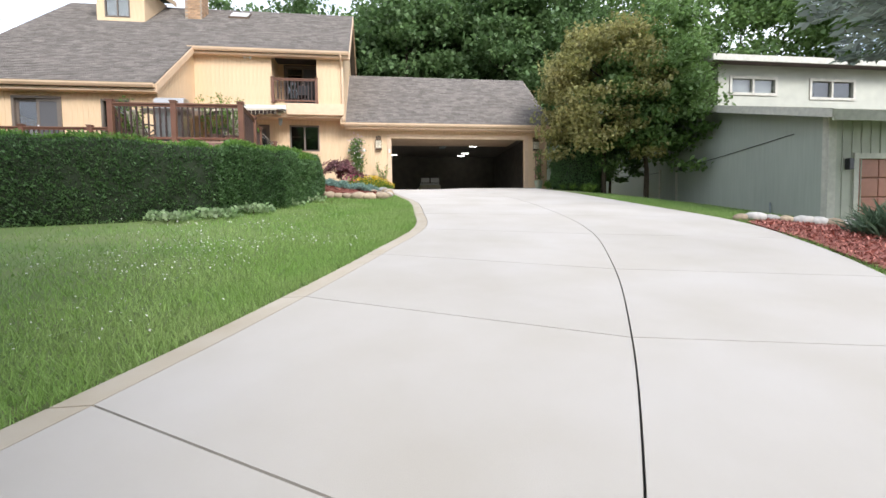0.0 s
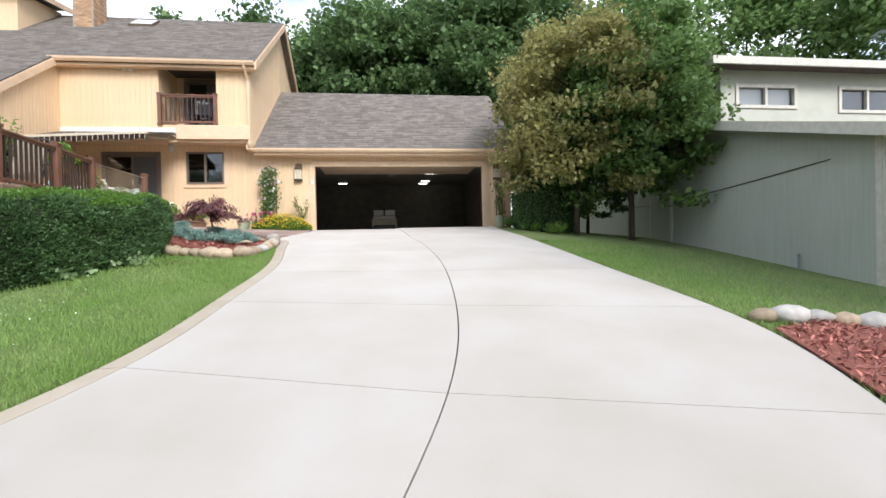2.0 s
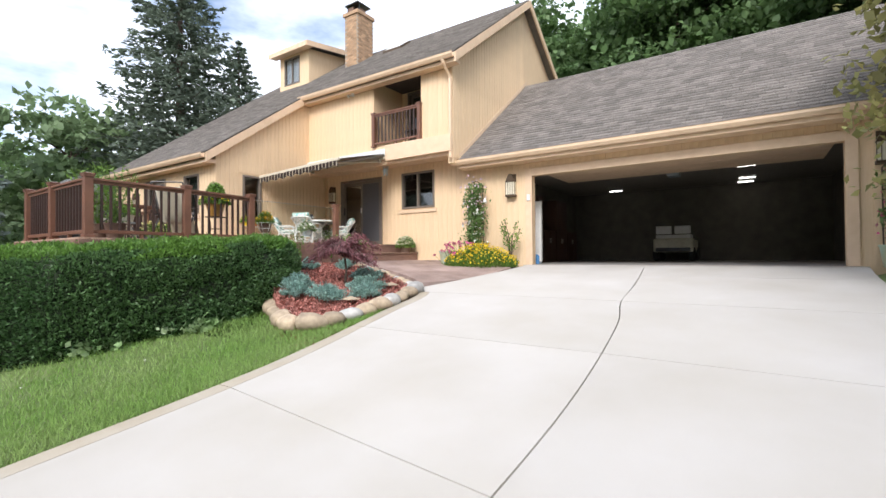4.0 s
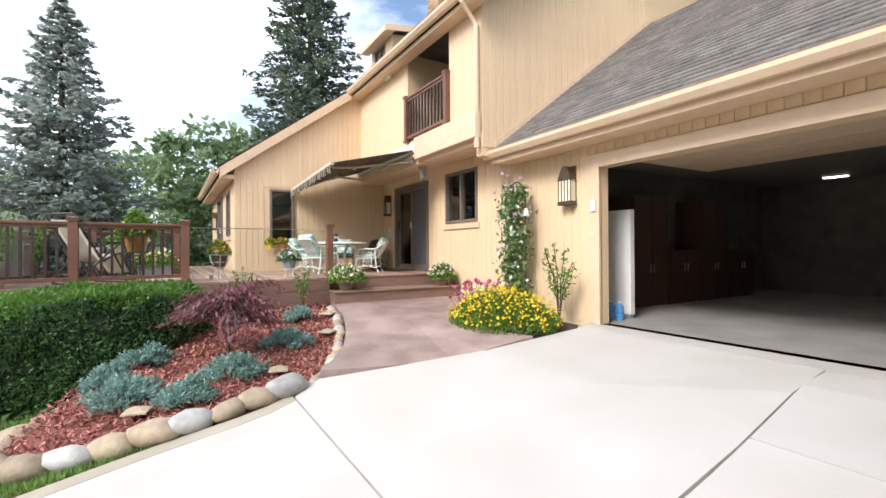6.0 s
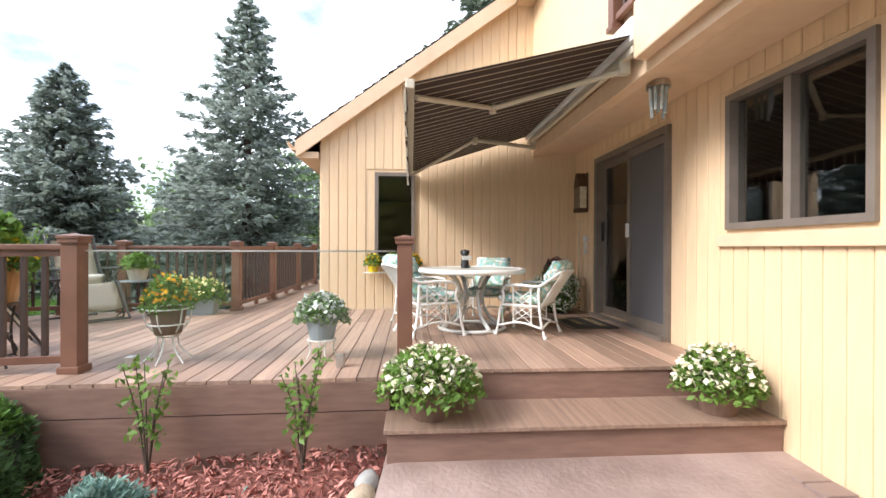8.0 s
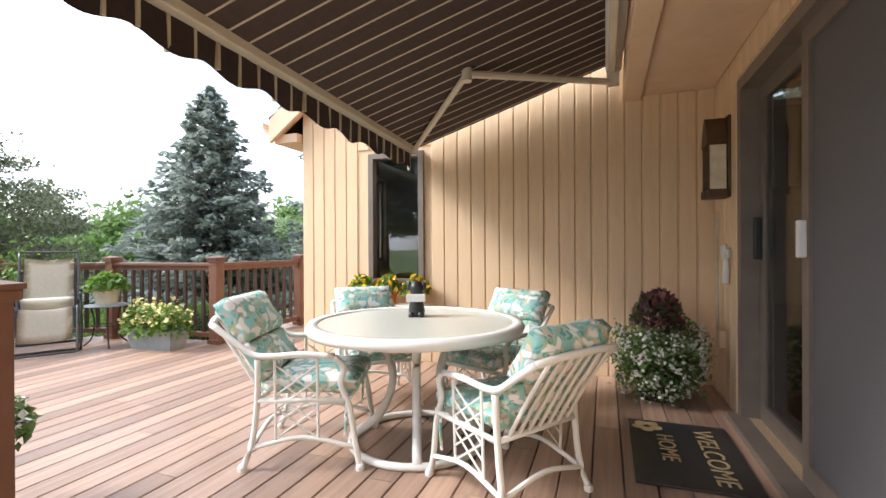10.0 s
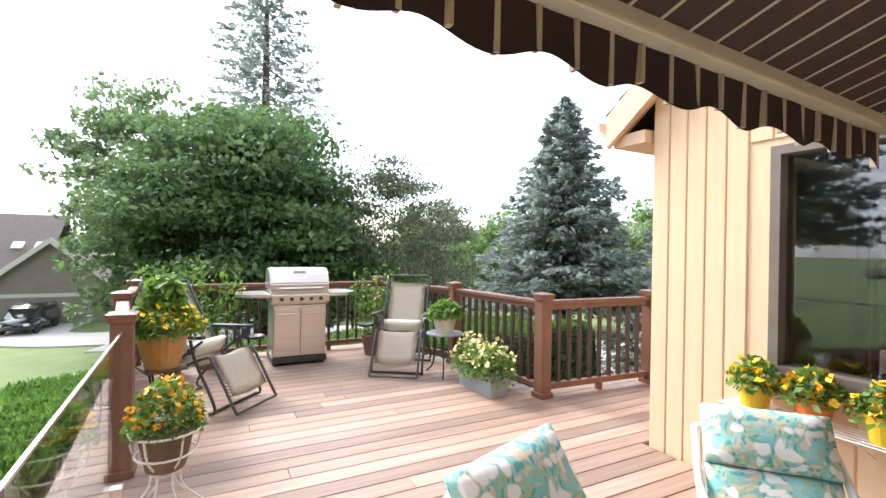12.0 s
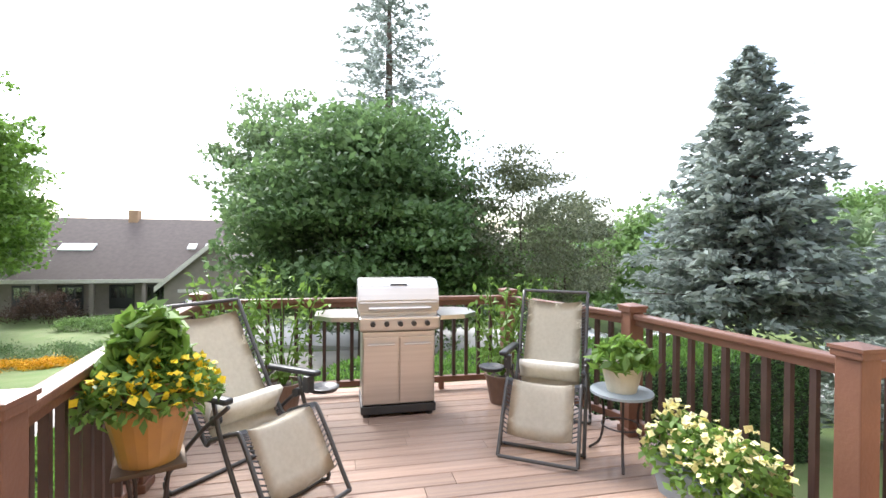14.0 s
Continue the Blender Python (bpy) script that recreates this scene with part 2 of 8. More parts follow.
def tube(bm, points, radius, sides=8, closed=False, taper=None):
    """A round rod along the points."""
    pts = [Vector(p) for p in points]
    rings, n = [], len(pts)
    for i, p in enumerate(pts):
        a = pts[(i - 1) % n] if (closed or i > 0) else p
        b = pts[(i + 1) % n] if (closed or i < n - 1) else p
        d = (b - a).normalized()
        u = d.cross(Vector((0, 0, 1)) if abs(d.z) < 0.95 else Vector((1, 0, 0))).normalized()
        v = d.cross(u)
        r = radius if taper is None else radius + (taper - radius) * i / max(1, n - 1)
        rings.append([bm.verts.new(p + r * (math.cos(k * 2 * math.pi / sides) * u + math.sin(k * 2 * math.pi / sides) * v)) for k in range(sides)])
    for i in range(n if closed else n - 1):
        r0, r1 = rings[i], rings[(i + 1) % n]
        for k in range(sides):
            bm.faces.new((r0[k], r0[(k + 1) % sides], r1[(k + 1) % sides], r1[k]))
    if not closed:
        bm.faces.new(rings[0][::-1])
        bm.faces.new(rings[-1])


def tubed(points, radius, sides=8, closed=False, taper=None):
    bm = bmesh.new()
    tube(bm, points, radius, sides, closed, taper)
    return bm


def lathe(bm, profile, sides=24, centre=(0, 0, 0)):
    """A turned shape from (radius, height) pairs."""
    cx, cy, cz = centre
    rings = [[bm.verts.new((cx + r * math.cos(2 * math.pi * k / sides), cy + r * math.sin(2 * math.pi * k / sides), cz + h)) for k in range(sides)] for r, h in profile]
    for a, b in zip(rings, rings[1:]):
        for k in range(sides):
            bm.faces.new((a[k], a[(k + 1) % sides], b[(k + 1) % sides], b[k]))
    if profile[0][0] > 1e-4:
        bm.faces.new(rings[0][::-1])
    if profile[-1][0] > 1e-4:
        bm.faces.new(rings[-1])


def turned(profile, sides=24, centre=(0, 0, 0)):
    bm = bmesh.new()
    lathe(bm, profile, sides, centre)
    return bm


def prism(points, z0, z1):
    """A flat polygon (x, y) with thickness."""
    bm = bmesh.new()
    lo = [bm.verts.new((x, y, z0)) for x, y in points]
    hi = [bm.verts.new((x, y, z1)) for x, y in points]
    bm.faces.new(hi)
    bm.faces.new(lo[::-1])
    for i in range(len(points)):
        j = (i + 1) % len(points)
        bm.faces.new((lo[i], lo[j], hi[j], hi[i]))
    bmesh.ops.recalc_face_normals(bm, faces=bm.faces)
    return bm


def arc(points, n=6):
    """A smooth line through the points."""
    p = [Vector(q) for q in points]
    p = [2 * p[0] - p[1]] + p + [2 * p[-1] - p[-2]]
    out = []
    for i in range(1, len(p) - 2):
        for k in range(n):
            t = k / n
            a, b, c, d = p[i - 1], p[i], p[i + 1], p[i + 2]
            out.append(0.5 * ((2 * b) + (c - a) * t + (2 * a - 5 * b + 4 * c - d) * t * t + (3 * b - a - 3 * c + d) * t ** 3))
    out.append(p[-2])
    return out


def mesh_of(name, verts, faces):
    """A mesh from arrays of vertices and of quads or triangles."""
    me = bpy.data.meshes.new(name)
    verts, faces = np.asarray(verts, dtype=np.float32), np.asarray(faces, dtype=np.int32)
    k = faces.shape[1]
    me.vertices.add(len(verts))
    me.vertices.foreach_set("co", verts.ravel())
    me.loops.add(faces.size)
    me.loops.foreach_set("vertex_index", faces.ravel())
    me.polygons.add(len(faces))
    me.polygons.foreach_set("loop_start", np.arange(0, faces.size, k, dtype=np.int32))
    me.polygons.foreach_set("loop_total", np.full(len(faces), k, dtype=np.int32))
    me.update(calc_edges=True)
    return me


def leaves(name, places, size, rng, up=0.5, width=0.55, along=None, jitter=0.45, droop=0.0):
    """Many small diamond leaves at the places; along: the way in which each points."""
    n = len(places)
    places = np.asarray(places, dtype=np.float64)
    d = rng.normal(size=(n, 3)) if along is None else np.asarray(along) + rng.normal(scale=jitter, size=(n, 3))
    d[:, 2] -= droop
    d /= np.linalg.norm(d, axis=1, keepdims=True) + 1e-9
    nor = rng.normal(size=(n, 3))
    nor[:, 2] += up * 3
    side = np.cross(d, nor)
    side /= np.linalg.norm(side, axis=1, keepdims=True) + 1e-9
    s = size * rng.uniform(0.6, 1.35, size=(n, 1))
    lift = np.cross(side, d) * s * 0.12
    v = np.stack([places - d * s * 0.5, places + side * s * width * 0.5 + lift, places + d * s * 0.5, places - side * s * width * 0.5 + lift], axis=1).reshape(-1, 3)
    return mesh_of(name, v, np.arange(4 * n).reshape(n, 4))


def ground_z(x, y):
    """Height of the lawn and the drive, which falls from the garage to the street, and to both sides."""
    z = float(np.interp(y, [-60, -32, -26, -20, -10.8, -4.0, -1.0, 40], [-4.0, -3.7, -3.45, -2.8, -1.38, -0.37, 0.0, 0.0]))
    z -= 0.10 * min(max(x - 6.8, 0.0), 7.0) * float(np.interp(y, [-20, -8], [0.3, 1.0]))
    z -= 0.12 * min(max(-9.0 - x, 0.0), 22.0) * float(np.interp(y, [-28, -12], [0.2, 1.0]))
    return max(z, -4.2)

# ---------------------------------------------------------------- ground, drive, path
LEFT = arc([(-7.2, -27.5, 0), (-4.6, -21.5, 0), (-2.3, -17.0, 0), (-1.5, -15.3, 0), (-0.75, -13.5, 0), (-0.05, -11.6, 0), (0.12, -9.5, 0), (0.18, -7.4, 0), (-0.12, -5.3, 0), (-0.25, -4.3, 0), (-0.62, -3.72, 0)], 8)
MIDDLE = arc([(-4.2, -27.5, 0), (-1.9, -21.5, 0), (0.25, -17.94, 0), (1.2, -16.2, 0), (1.95, -14.6, 0), (2.74, -12.5, 0), (3.13, -10.4, 0), (3.31, -7.6, 0), (3.18, -5.2, 0), (2.97, -4.05, 0), (2.88, -2.6, 0), (2.62, -0.35, 0)], 8)
RIGHT = arc([(-1.0, -27.5, 0), (1.0, -21.5, 0), (3.2, -17.6, 0), (4.65, -15.3, 0), (5.55, -13.5, 0), (6.17, -11.5, 0), (6.1, -8.4, 0), (5.97, -5.0, 0), (5.85, -2.3, 0), (5.95, -0.35, 0)], 8)


def at_y(line, y):
    ys = [p.y for p in line]
    return float(np.interp(y, ys, [p.x for p in line]))


def sheet():
    """One ground sheet to the horizon, fine near the house."""
    def axis(lo, hi, step):
        near = np.arange(lo, hi + step, step)
        far = np.array([8, 20, 40, 80, 160, 400, 900])
        return np.concatenate([lo - far[::-1], near, hi + far])
    xs, ys = axis(-34, 26, 0.5), axis(-48, 14, 0.5)
    verts, faces = [], []
    for y in ys:
        for x in xs:
            z = ground_z(x, y) - 0.035
            if -30 < y < 0.4 and at_y(LEFT, y) - 0.15 < x < at_y(RIGHT, y) + 0.1 and (y < -4 or x > -0.4):
                z -= 0.16
            if -4.8 < x < 0.3 and -6.8 < y < 0.6:
                z -= 0.22
            if -13 < x < 6.6 and y > 0.3:
                z -= 0.5
            if -7.4 < x < 0.2 and -1.2 < y < 0.6:
                z -= 0.2
            if max(abs(x), abs(y)) > 60:
                z = -4.2
            verts.append((x, y, z))
    w = len(xs)
    for j in range(len(ys) - 1):
        for i in range(w - 1):
            a = j * w + i
            faces.append((a, a + 1, a + w + 1, a + w))
    return mesh_of("ground", verts, faces)


tagged(part("ground", sheet(), GRASS), "green lawn that falls away towards the street", "ground", kind="structure")


def strip(a, b, lift, depth):
    """A slab between two lines of points, laid on the ground's slope."""
    bm = bmesh.new()
    rows = []
    for p, q in zip(a, b):
        zp, zq = ground_z(p[0], p[1]) + lift, ground_z(q[0], q[1]) + lift
        rows.append([bm.verts.new((p[0], p[1], zp)), bm.verts.new((q[0], q[1], zq)), bm.verts.new((q[0], q[1], zq - depth)), bm.verts.new((p[0], p[1], zp - depth))])
    for r, s in zip(rows, rows[1:]):
        for k in range(4):
            bm.faces.new((r[k], r[(k + 1) % 4], s[(k + 1) % 4], s[k]))
    bm.faces.new(rows[0][::-1])
    bm.faces.new(rows[-1])
    bmesh.ops.recalc_face_normals(bm, faces=bm.faces)
    return bm


def run(line_a, line_b, ya, yb, inset_a=0.0, inset_b=0.0, gap=0.006, steps=9):
    """The same stretch of two lines, from ya to yb (each a pair: at line a, at line b)."""
    a, b = [], []
    for k in range(steps):
        t = k / (steps - 1)
        y0 = ya[0] + gap + (yb[0] - ya[0] - 2 * gap) * t
        y1 = ya[1] + gap + (yb[1] - ya[1] - 2 * gap) * t
        a.append((at_y(line_a, y0) + inset_a, y0))
        b.append((at_y(line_b, y1) - inset_b, y1))
    return a, b


def drive_bed():
    a = [(at_y(LEFT, y) - 0.02 if y < -3.8 else -0.62 + 0.3 * (y + 3.8), y) for y in np.linspace(-27.4, -3.75, 40)]
    b = [(at_y(RIGHT, y) - 0.02, y) for y in np.linspace(-27.4, -3.75, 40)]
    return strip(a, b, -0.05, 0.12)


drive = tagged(part("driveway", drive_bed(), JOINT), "pale concrete driveway curving up to the garage", "driveway", kind="structure")
LEFT_JOINTS = [(-27.4, -27.4), (-21.2, -22.2), (-18.7, -20.1), (-17.0, -18.35), (-15.35, -16.55), (-13.7, -14.75), (-11.8, -12.6), (-9.8, -10.37), (-8.0, -8.3), (-6.05, -6.05), (-4.06, -4.05)]
RIGHT_JOINTS = [(-27.4, -27.4), (-22.2, -22.8), (-20.1, -20.6), (-18.35, -18.9), (-16.55, -17.1), (-14.75, -15.4), (-12.6, -13.3), (-10.37, -10.88), (-8.3, -8.5), (-6.05, -6.1), (-4.05, -4.05), (-2.05, -2.07), (-0.36, -0.36)]
for (a0, b0), (a1, b1) in zip(LEFT_JOINTS, LEFT_JOINTS[1:]):
    part("slab", strip(*run(LEFT, MIDDLE, (a0, b0), (a1, b1), 0.20, 0.007), 0.0, 0.1), CONCRETE, drive)
    part("border_slab", strip(*run(LEFT, LEFT, (a0, a0), (a1, a1), 0.0, -0.192), 0.0, 0.1), CONCRETE_EDGE, drive, "tan stained edge strip")
for (a0, b0), (a1, b1) in zip(RIGHT_JOINTS, RIGHT_JOINTS[1:]):
    part("slab", strip(*run(MIDDLE, RIGHT, (a0, b0), (a1, b1), 0.007, 0.0), 0.0, 0.1), CONCRETE, drive)


def corner_slab():
    """The last slab, beside the path and in front of the left half of the garage."""
    ring = [(-0.62, -3.72), (-0.27, -4.052), (at_y(MIDDLE, -4.04) - 0.007, -4.042), *[(at_y(MIDDLE, y) - 0.007, y) for y in (-3.2, -2.2, -1.2, -0.36)], (0.0, -0.36), (0.02, -1.95), (-0.12, -2.35), (-0.32, -2.95)]
    bm = bmesh.new()
    mid = bm.verts.new((1.5, -2.0, ground_z(1.5, -2.0)))
    top = [bm.verts.new((x, y, ground_z(x, y))) for x, y in ring]
    low = [bm.verts.new((x, y, ground_z(x, y) - 0.1)) for x, y in ring]
    for i in range(len(ring)):
        j = (i + 1) % len(ring)
        bm.faces.new((mid, top[i], top[j]))
        bm.faces.new((top[i], low[i], low[j], top[j]))
    bmesh.ops.recalc_face_normals(bm, faces=bm.faces)
    return bm


part("slab", corner_slab(), CONCRETE, drive)
part("apron", boxed(-0.1, -0.357, -0.12, 6.0, 0.0, 0.0), CONCRETE, drive)


def patio():
    ring = [(-0.64, -3.70), (-0.34, -2.93), (-0.14, -2.33), (0.0, -1.97), (0.0, -1.25), (-0.35, -1.52), (-1.05, -1.62), (-1.9, -1.1), (-2.3, -0.4), (-2.5, -0.004), (-3.72, -0.004), (-3.72, -2.62), (-2.9, -2.70), (-2.35, -2.84), (-1.9, -2.98), (-1.35, -3.2), (-0.95, -3.45)]
    def h(x, y):
        return float(np.interp(x, [-3.7, -2.4, -0.6, 0.0], [0.13, -0.02, -0.26, -0.2])) if y < -2 else float(np.interp(x, [-3.7, -2.0, 0.0], [0.13, 0.02, ground_z(0, y)]))
    bm = bmesh.new()
    mid = bm.verts.new((-1.9, -2.0, h(-1.9, -2.0)))
    top = [bm.verts.new((x, y, h(x, y))) for x, y in ring]
    low = [bm.verts.new((x, y, h(x, y) - 0.25)) for x, y in ring]
    for i in range(len(ring)):
        j = (i + 1) % len(ring)
        bm.faces.new((mid, top[i], top[j]))
        bm.faces.new((top[i], low[i], low[j], top[j]))
    bmesh.ops.recalc_face_normals(bm, faces=bm.faces)
    return bm


tagged(part("path", patio(), STAMPED), "reddish-brown stamped concrete path up to the deck steps", "path", kind="structure")

BED = [(-0.45, -3.95), (-0.3, -4.5), (-0.25, -5.3), (-0.35, -6.1), (-0.75, -6.45), (-1.5, -6.1), (-2.5, -5.55), (-3.84, -5.2), (-3.84, -2.63), (-2.9, -2.8), (-2.4, -2.95), (-1.95, -3.08), (-1.4, -3.3), (-0.95, -3.55)]


def bed_z(x, y):
    return float(np.interp(x, [-3.6, -2.6, -1.2, -0.2], [0.02, -0.12, -0.34, -0.5])) + float(np.interp(y, [-6.4, -5.0, -3.0], [-0.22, -0.03, 0.05]))


def mulch_bed():
    bm = bmesh.new()
    cx, cy = -1.9, -4.4
    rings = []
    for f in (1.0, 0.8, 0.6, 0.4, 0.2):
        rings.append([bm.verts.new((cx + (x - cx) * f, cy + (y - cy) * f, bed_z(cx + (x - cx) * f, cy + (y - cy) * f) - (0.05 if f == 1 else 0))) for x, y in BED])
    mid = bm.verts.new((cx, cy, bed_z(cx, cy)))
    n = len(BED)
    for a, b in zip(rings, rings[1:]):
        for i in range(n):
            bm.faces.new((a[i], a[(i + 1) % n], b[(i + 1) % n], b[i]))
    for i in range(n):
        bm.faces.new((rings[-1][i], rings[-1][(i + 1) % n], mid))
    low = [bm.verts.new((x, y, bed_z(x, y) - 0.6)) for x, y in BED]
    for i in range(n):
        bm.faces.new((rings[0][i], low[i], low[(i + 1) % n], rings[0][(i + 1) % n]))
    bmesh.ops.recalc_face_normals(bm, faces=bm.faces)
    return bm


mulch = tagged(part("mulch_bed", mulch_bed(), MULCH_BASE), "bed of red shredded-bark mulch", "garden bed", kind="structure")


def inside(x, y, ring):
    hit = False
    for (x0, y0), (x1, y1) in zip(ring, ring[1:] + ring[:1]):
        if (y0 > y) != (y1 > y) and x < x0 + (y - y0) / (y1 - y0) * (x1 - x0):
            hit = not hit
    return hit


def chips(ring, height, count, rng, size=0.07):
    xs, ys = [p[0] for p in ring], [p[1] for p in ring]
    pts = []
    while len(pts) < count:
        x, y = rng.uniform(min(xs), max(xs)), rng.uniform(min(ys), max(ys))
        if inside(x, y, ring):
            pts.append((x, y, height(x, y) + rng.uniform(0.004, 0.03)))
    return leaves("bark_chips", pts, size, rng, up=1.2, width=0.28)


rng = np.random.default_rng(5)
tagged(part("bark_chips", chips(BED, bed_z, 9000, rng), MULCH_CHIP), "shredded red bark chips", "mulch", kind="stuff")
BED_RIGHT = [(4.75, -15.35), (5.65, -13.5), (6.22, -11.7), (6.9, -11.55), (8.0, -11.9), (9.6, -12.6), (10.0, -15.0), (7.5, -16.5)]


def lift_lawn(x, y):
    return ground_z(x, y) + 0.015


right_bed = prism(BED_RIGHT, 0.0, 0.02)
for v in right_bed.verts:
    v.co.z += ground_z(v.co.x, v.co.y)
tagged(part("mulch_bed_2", right_bed, MULCH_BASE), "bed of red mulch beside the driveway", "garden bed", kind="structure")
tagged(part("bark_chips", chips(BED_RIGHT, lift_lawn, 6000, rng, 0.08), MULCH_CHIP), "shredded red bark chips", "mulch", kind="stuff")

road_line = arc([(-0.5, -34.0, 0), (-8, -31, 0), (-16, -25.5, 0), (-22, -17.5, 0), (-27.5, -8, 0), (-31, 4, 0), (-36, 20, 0)], 8)


def road_strip(line, half, lift):
    bm = bmesh.new()
    prev = None
    for i, p in enumerate(line):
        d = (line[min(i + 1, len(line) - 1)] - line[max(i - 1, 0)]).normalized()
        s = Vector((-d.y, d.x, 0))
        z = max(ground_z(p.x + k * s.x * half, p.y + k * s.y * half) for k in (-1, 0, 1)) + lift
        row = [bm.verts.new((*(p + s * half).xy, z)), bm.verts.new((*(p - s * half).xy, z)), bm.verts.new((*(p - s * half).xy, z - 0.6)), bm.verts.new((*(p + s * half).xy, z - 0.6))]
        if prev:
            for k in range(4):
                bm.faces.new((prev[k], prev[(k + 1) % 4], row[(k + 1) % 4], row[k]))
        prev = row
    bmesh.ops.recalc_face_normals(bm, faces=bm.faces)
    return bm


tagged(part("road", road_strip(road_line, 3.6, 0.03), ROAD), "pale concrete residential street", "road", kind="structure")


# ---------------------------------------------------------------- house
def wall_x(bm, x0, x1, y0, y1, z0, z1, holes):
    """A wall along x with openings (x0, x1, z0, z1) through it."""
    xs = sorted({x0, x1, *[h[0] for h in holes], *[h[1] for h in holes]})
    for a, b in zip(xs, xs[1:]):
        cuts = sorted((h[2], h[3]) for h in holes if h[0] <= a + 1e-6 and h[1] >= b - 1e-6)
        z = z0
        for lo, hi in cuts:
            if lo > z:
                box(bm, a, y0, z, b, y1, lo)
            z = hi
        if z < z1:
            box(bm, a, y0, z, b, y1, z1)


BOARD_MESHES = {}


def board(parent, x, y, z0, z1, face, width=0.188):
    """One upright siding board with eased edges. face: 'y-' towards the street, 'x+' towards the drive."""
    key = (round(z1 - z0, 2), face, round(width, 2))
    if key not in BOARD_MESHES:
        h, w, d = key[0], key[2], 0.012
        bm = bmesh.new()
        e = 0.005
        prof = [(-w / 2, 0), (-w / 2, d - e), (-w / 2 + e, d), (w / 2 - e, d), (w / 2, d - e), (w / 2, 0)]
        rows = []
        for z in (0, h):
            rows.append([bm.verts.new((u, -v, z)) if face == "y-" else bm.verts.new((v, u, z)) for u, v in prof])
        for k in range(5):
            bm.faces.new((rows[0][k], rows[0][k + 1], rows[1][k + 1], rows[1][k]))
        bm.faces.new(rows[0])
        bm.faces.new(rows[1][::-1])
        bmesh.ops.recalc_face_normals(bm, faces=bm.faces)
        me = bpy.data.meshes.new("board")
        bm.to_mesh(me)
        bm.free()
        me.materials.append(SIDING)
        BOARD_MESHES[key] = me
    ob = new("board", BOARD_MESHES[key])
    ob.parent = parent
    ob.location = (x, y, z0)


def boards_x(parent, x0, x1, y, z0, z1, holes, pitch=0.152):
    n = round((x1 - x0) / pitch)
    p = (x1 - x0) / n
    for i in range(n):
        a, b = x0 + i * p, x0 + (i + 1) * p
        cuts = sorted((h[2], h[3]) for h in holes if h[0] < b - 0.03 and h[1] > a + 0.03)
        z = z0
        for lo, hi in cuts:
            if lo - z > 0.05:
                board(parent, (a + b) / 2, y, z, lo, "y-", p - 0.008)
            z = hi
        if z1 - z > 0.05:
            board(parent, (a + b) / 2, y, z, z1, "y-", p - 0.008)


DECK_Z = 0.56
ROOF_SLOPE = 0.732


def roof_z(y):
    return 5.34 + ROOF_SLOPE * (y + 0.89)


GX = -7.39                       # the wall of the left wing that faces the drive
SLIDER = (-6.62, -4.86, 0.60, 2.64)
WIN = (-4.08, -2.92, 1.60, 2.64)
GARAGE = (0.0, 5.76, 0.0, 2.16)
bm = bmesh.new()
wall_x(bm, GX, -1.87, 0.0, 0.15, -0.3, 3.0, [SLIDER, WIN])
wall_x(bm, -1.87, 6.75, 0.0, 0.15, -0.3, 2.68, [GARAGE])
wall_front = tagged(part("wall_front", bm, SIDING), "tan painted vertical wood siding", "wall", kind="structure")
boards_x(wall_front, GX + 0.02, -1.87, -0.0, 0.0, 2.96, [(SLIDER[0] - 0.06, SLIDER[1] + 0.06, -1, SLIDER[3] + 0.06), (WIN[0] - 0.05, WIN[1] + 0.05, WIN[2] - 0.12, WIN[3] + 0.05)])
boards_x(wall_front, -1.87, 6.72, -0.0, 0.0, 2.62, [(-0.25, 6.0, -1, 2.36)])

LWIN = (-3.00, -2.42, 1.28, 2.55)


def gable_left():
    bm = bmesh.new()
    cols = [-3.78, LWIN[0], LWIN[1], -1.5, 0.15]
    def top(y):
        return roof_z(y) - 0.10 if y < -0.6 else 3.2
    for a, b in zip(cols, cols[1:]):
        spans = [(-0.6, None)] if (a, b) != (LWIN[0], LWIN[1]) else [(-0.6, LWIN[2]), (LWIN[3], None)]
        for z0, z1 in spans:
            za, zb = (z1, z1) if z1 else (roof_z(a) - 0.1, roof_z(b) - 0.1)
            v = [bm.verts.new(q) for q in ((GX, a, z0), (GX, b, z0), (GX, b, zb), (GX, a, za), (GX - 0.15, a, z0), (GX - 0.15, b, z0), (GX - 0.15, b, zb), (GX - 0.15, a, za))]
            for f in ((0, 1, 2, 3), (5, 4, 7, 6), (4, 0, 3, 7), (1, 5, 6, 2), (3, 2, 6, 7), (4, 5, 1, 0)):
                bm.faces.new([v[k] for k in f])
    return bm


wall_gable = tagged(part("wall_gable", gable_left(), SIDING), "tan vertical siding under the sloping eave of the wing", "wall", kind="structure")
for i in range(29):
    a = -3.78 + i * 0.1304
    b = a + 0.1304
    top = roof_z(a) - 0.13 if a < -0.62 else 2.98
    if b > LWIN[0] - 0.03 and a < LWIN[1] + 0.03:
        board(wall_gable, GX, (a + b) / 2, 0.3, LWIN[2] - 0.06, "x+", 0.120)
        board(wall_gable, GX, (a + b) / 2, LWIN[3] + 0.05, top, "x+", 0.120)
    else:
        board(wall_gable, GX, (a + b) / 2, 0.3, top, "x+", 0.120)

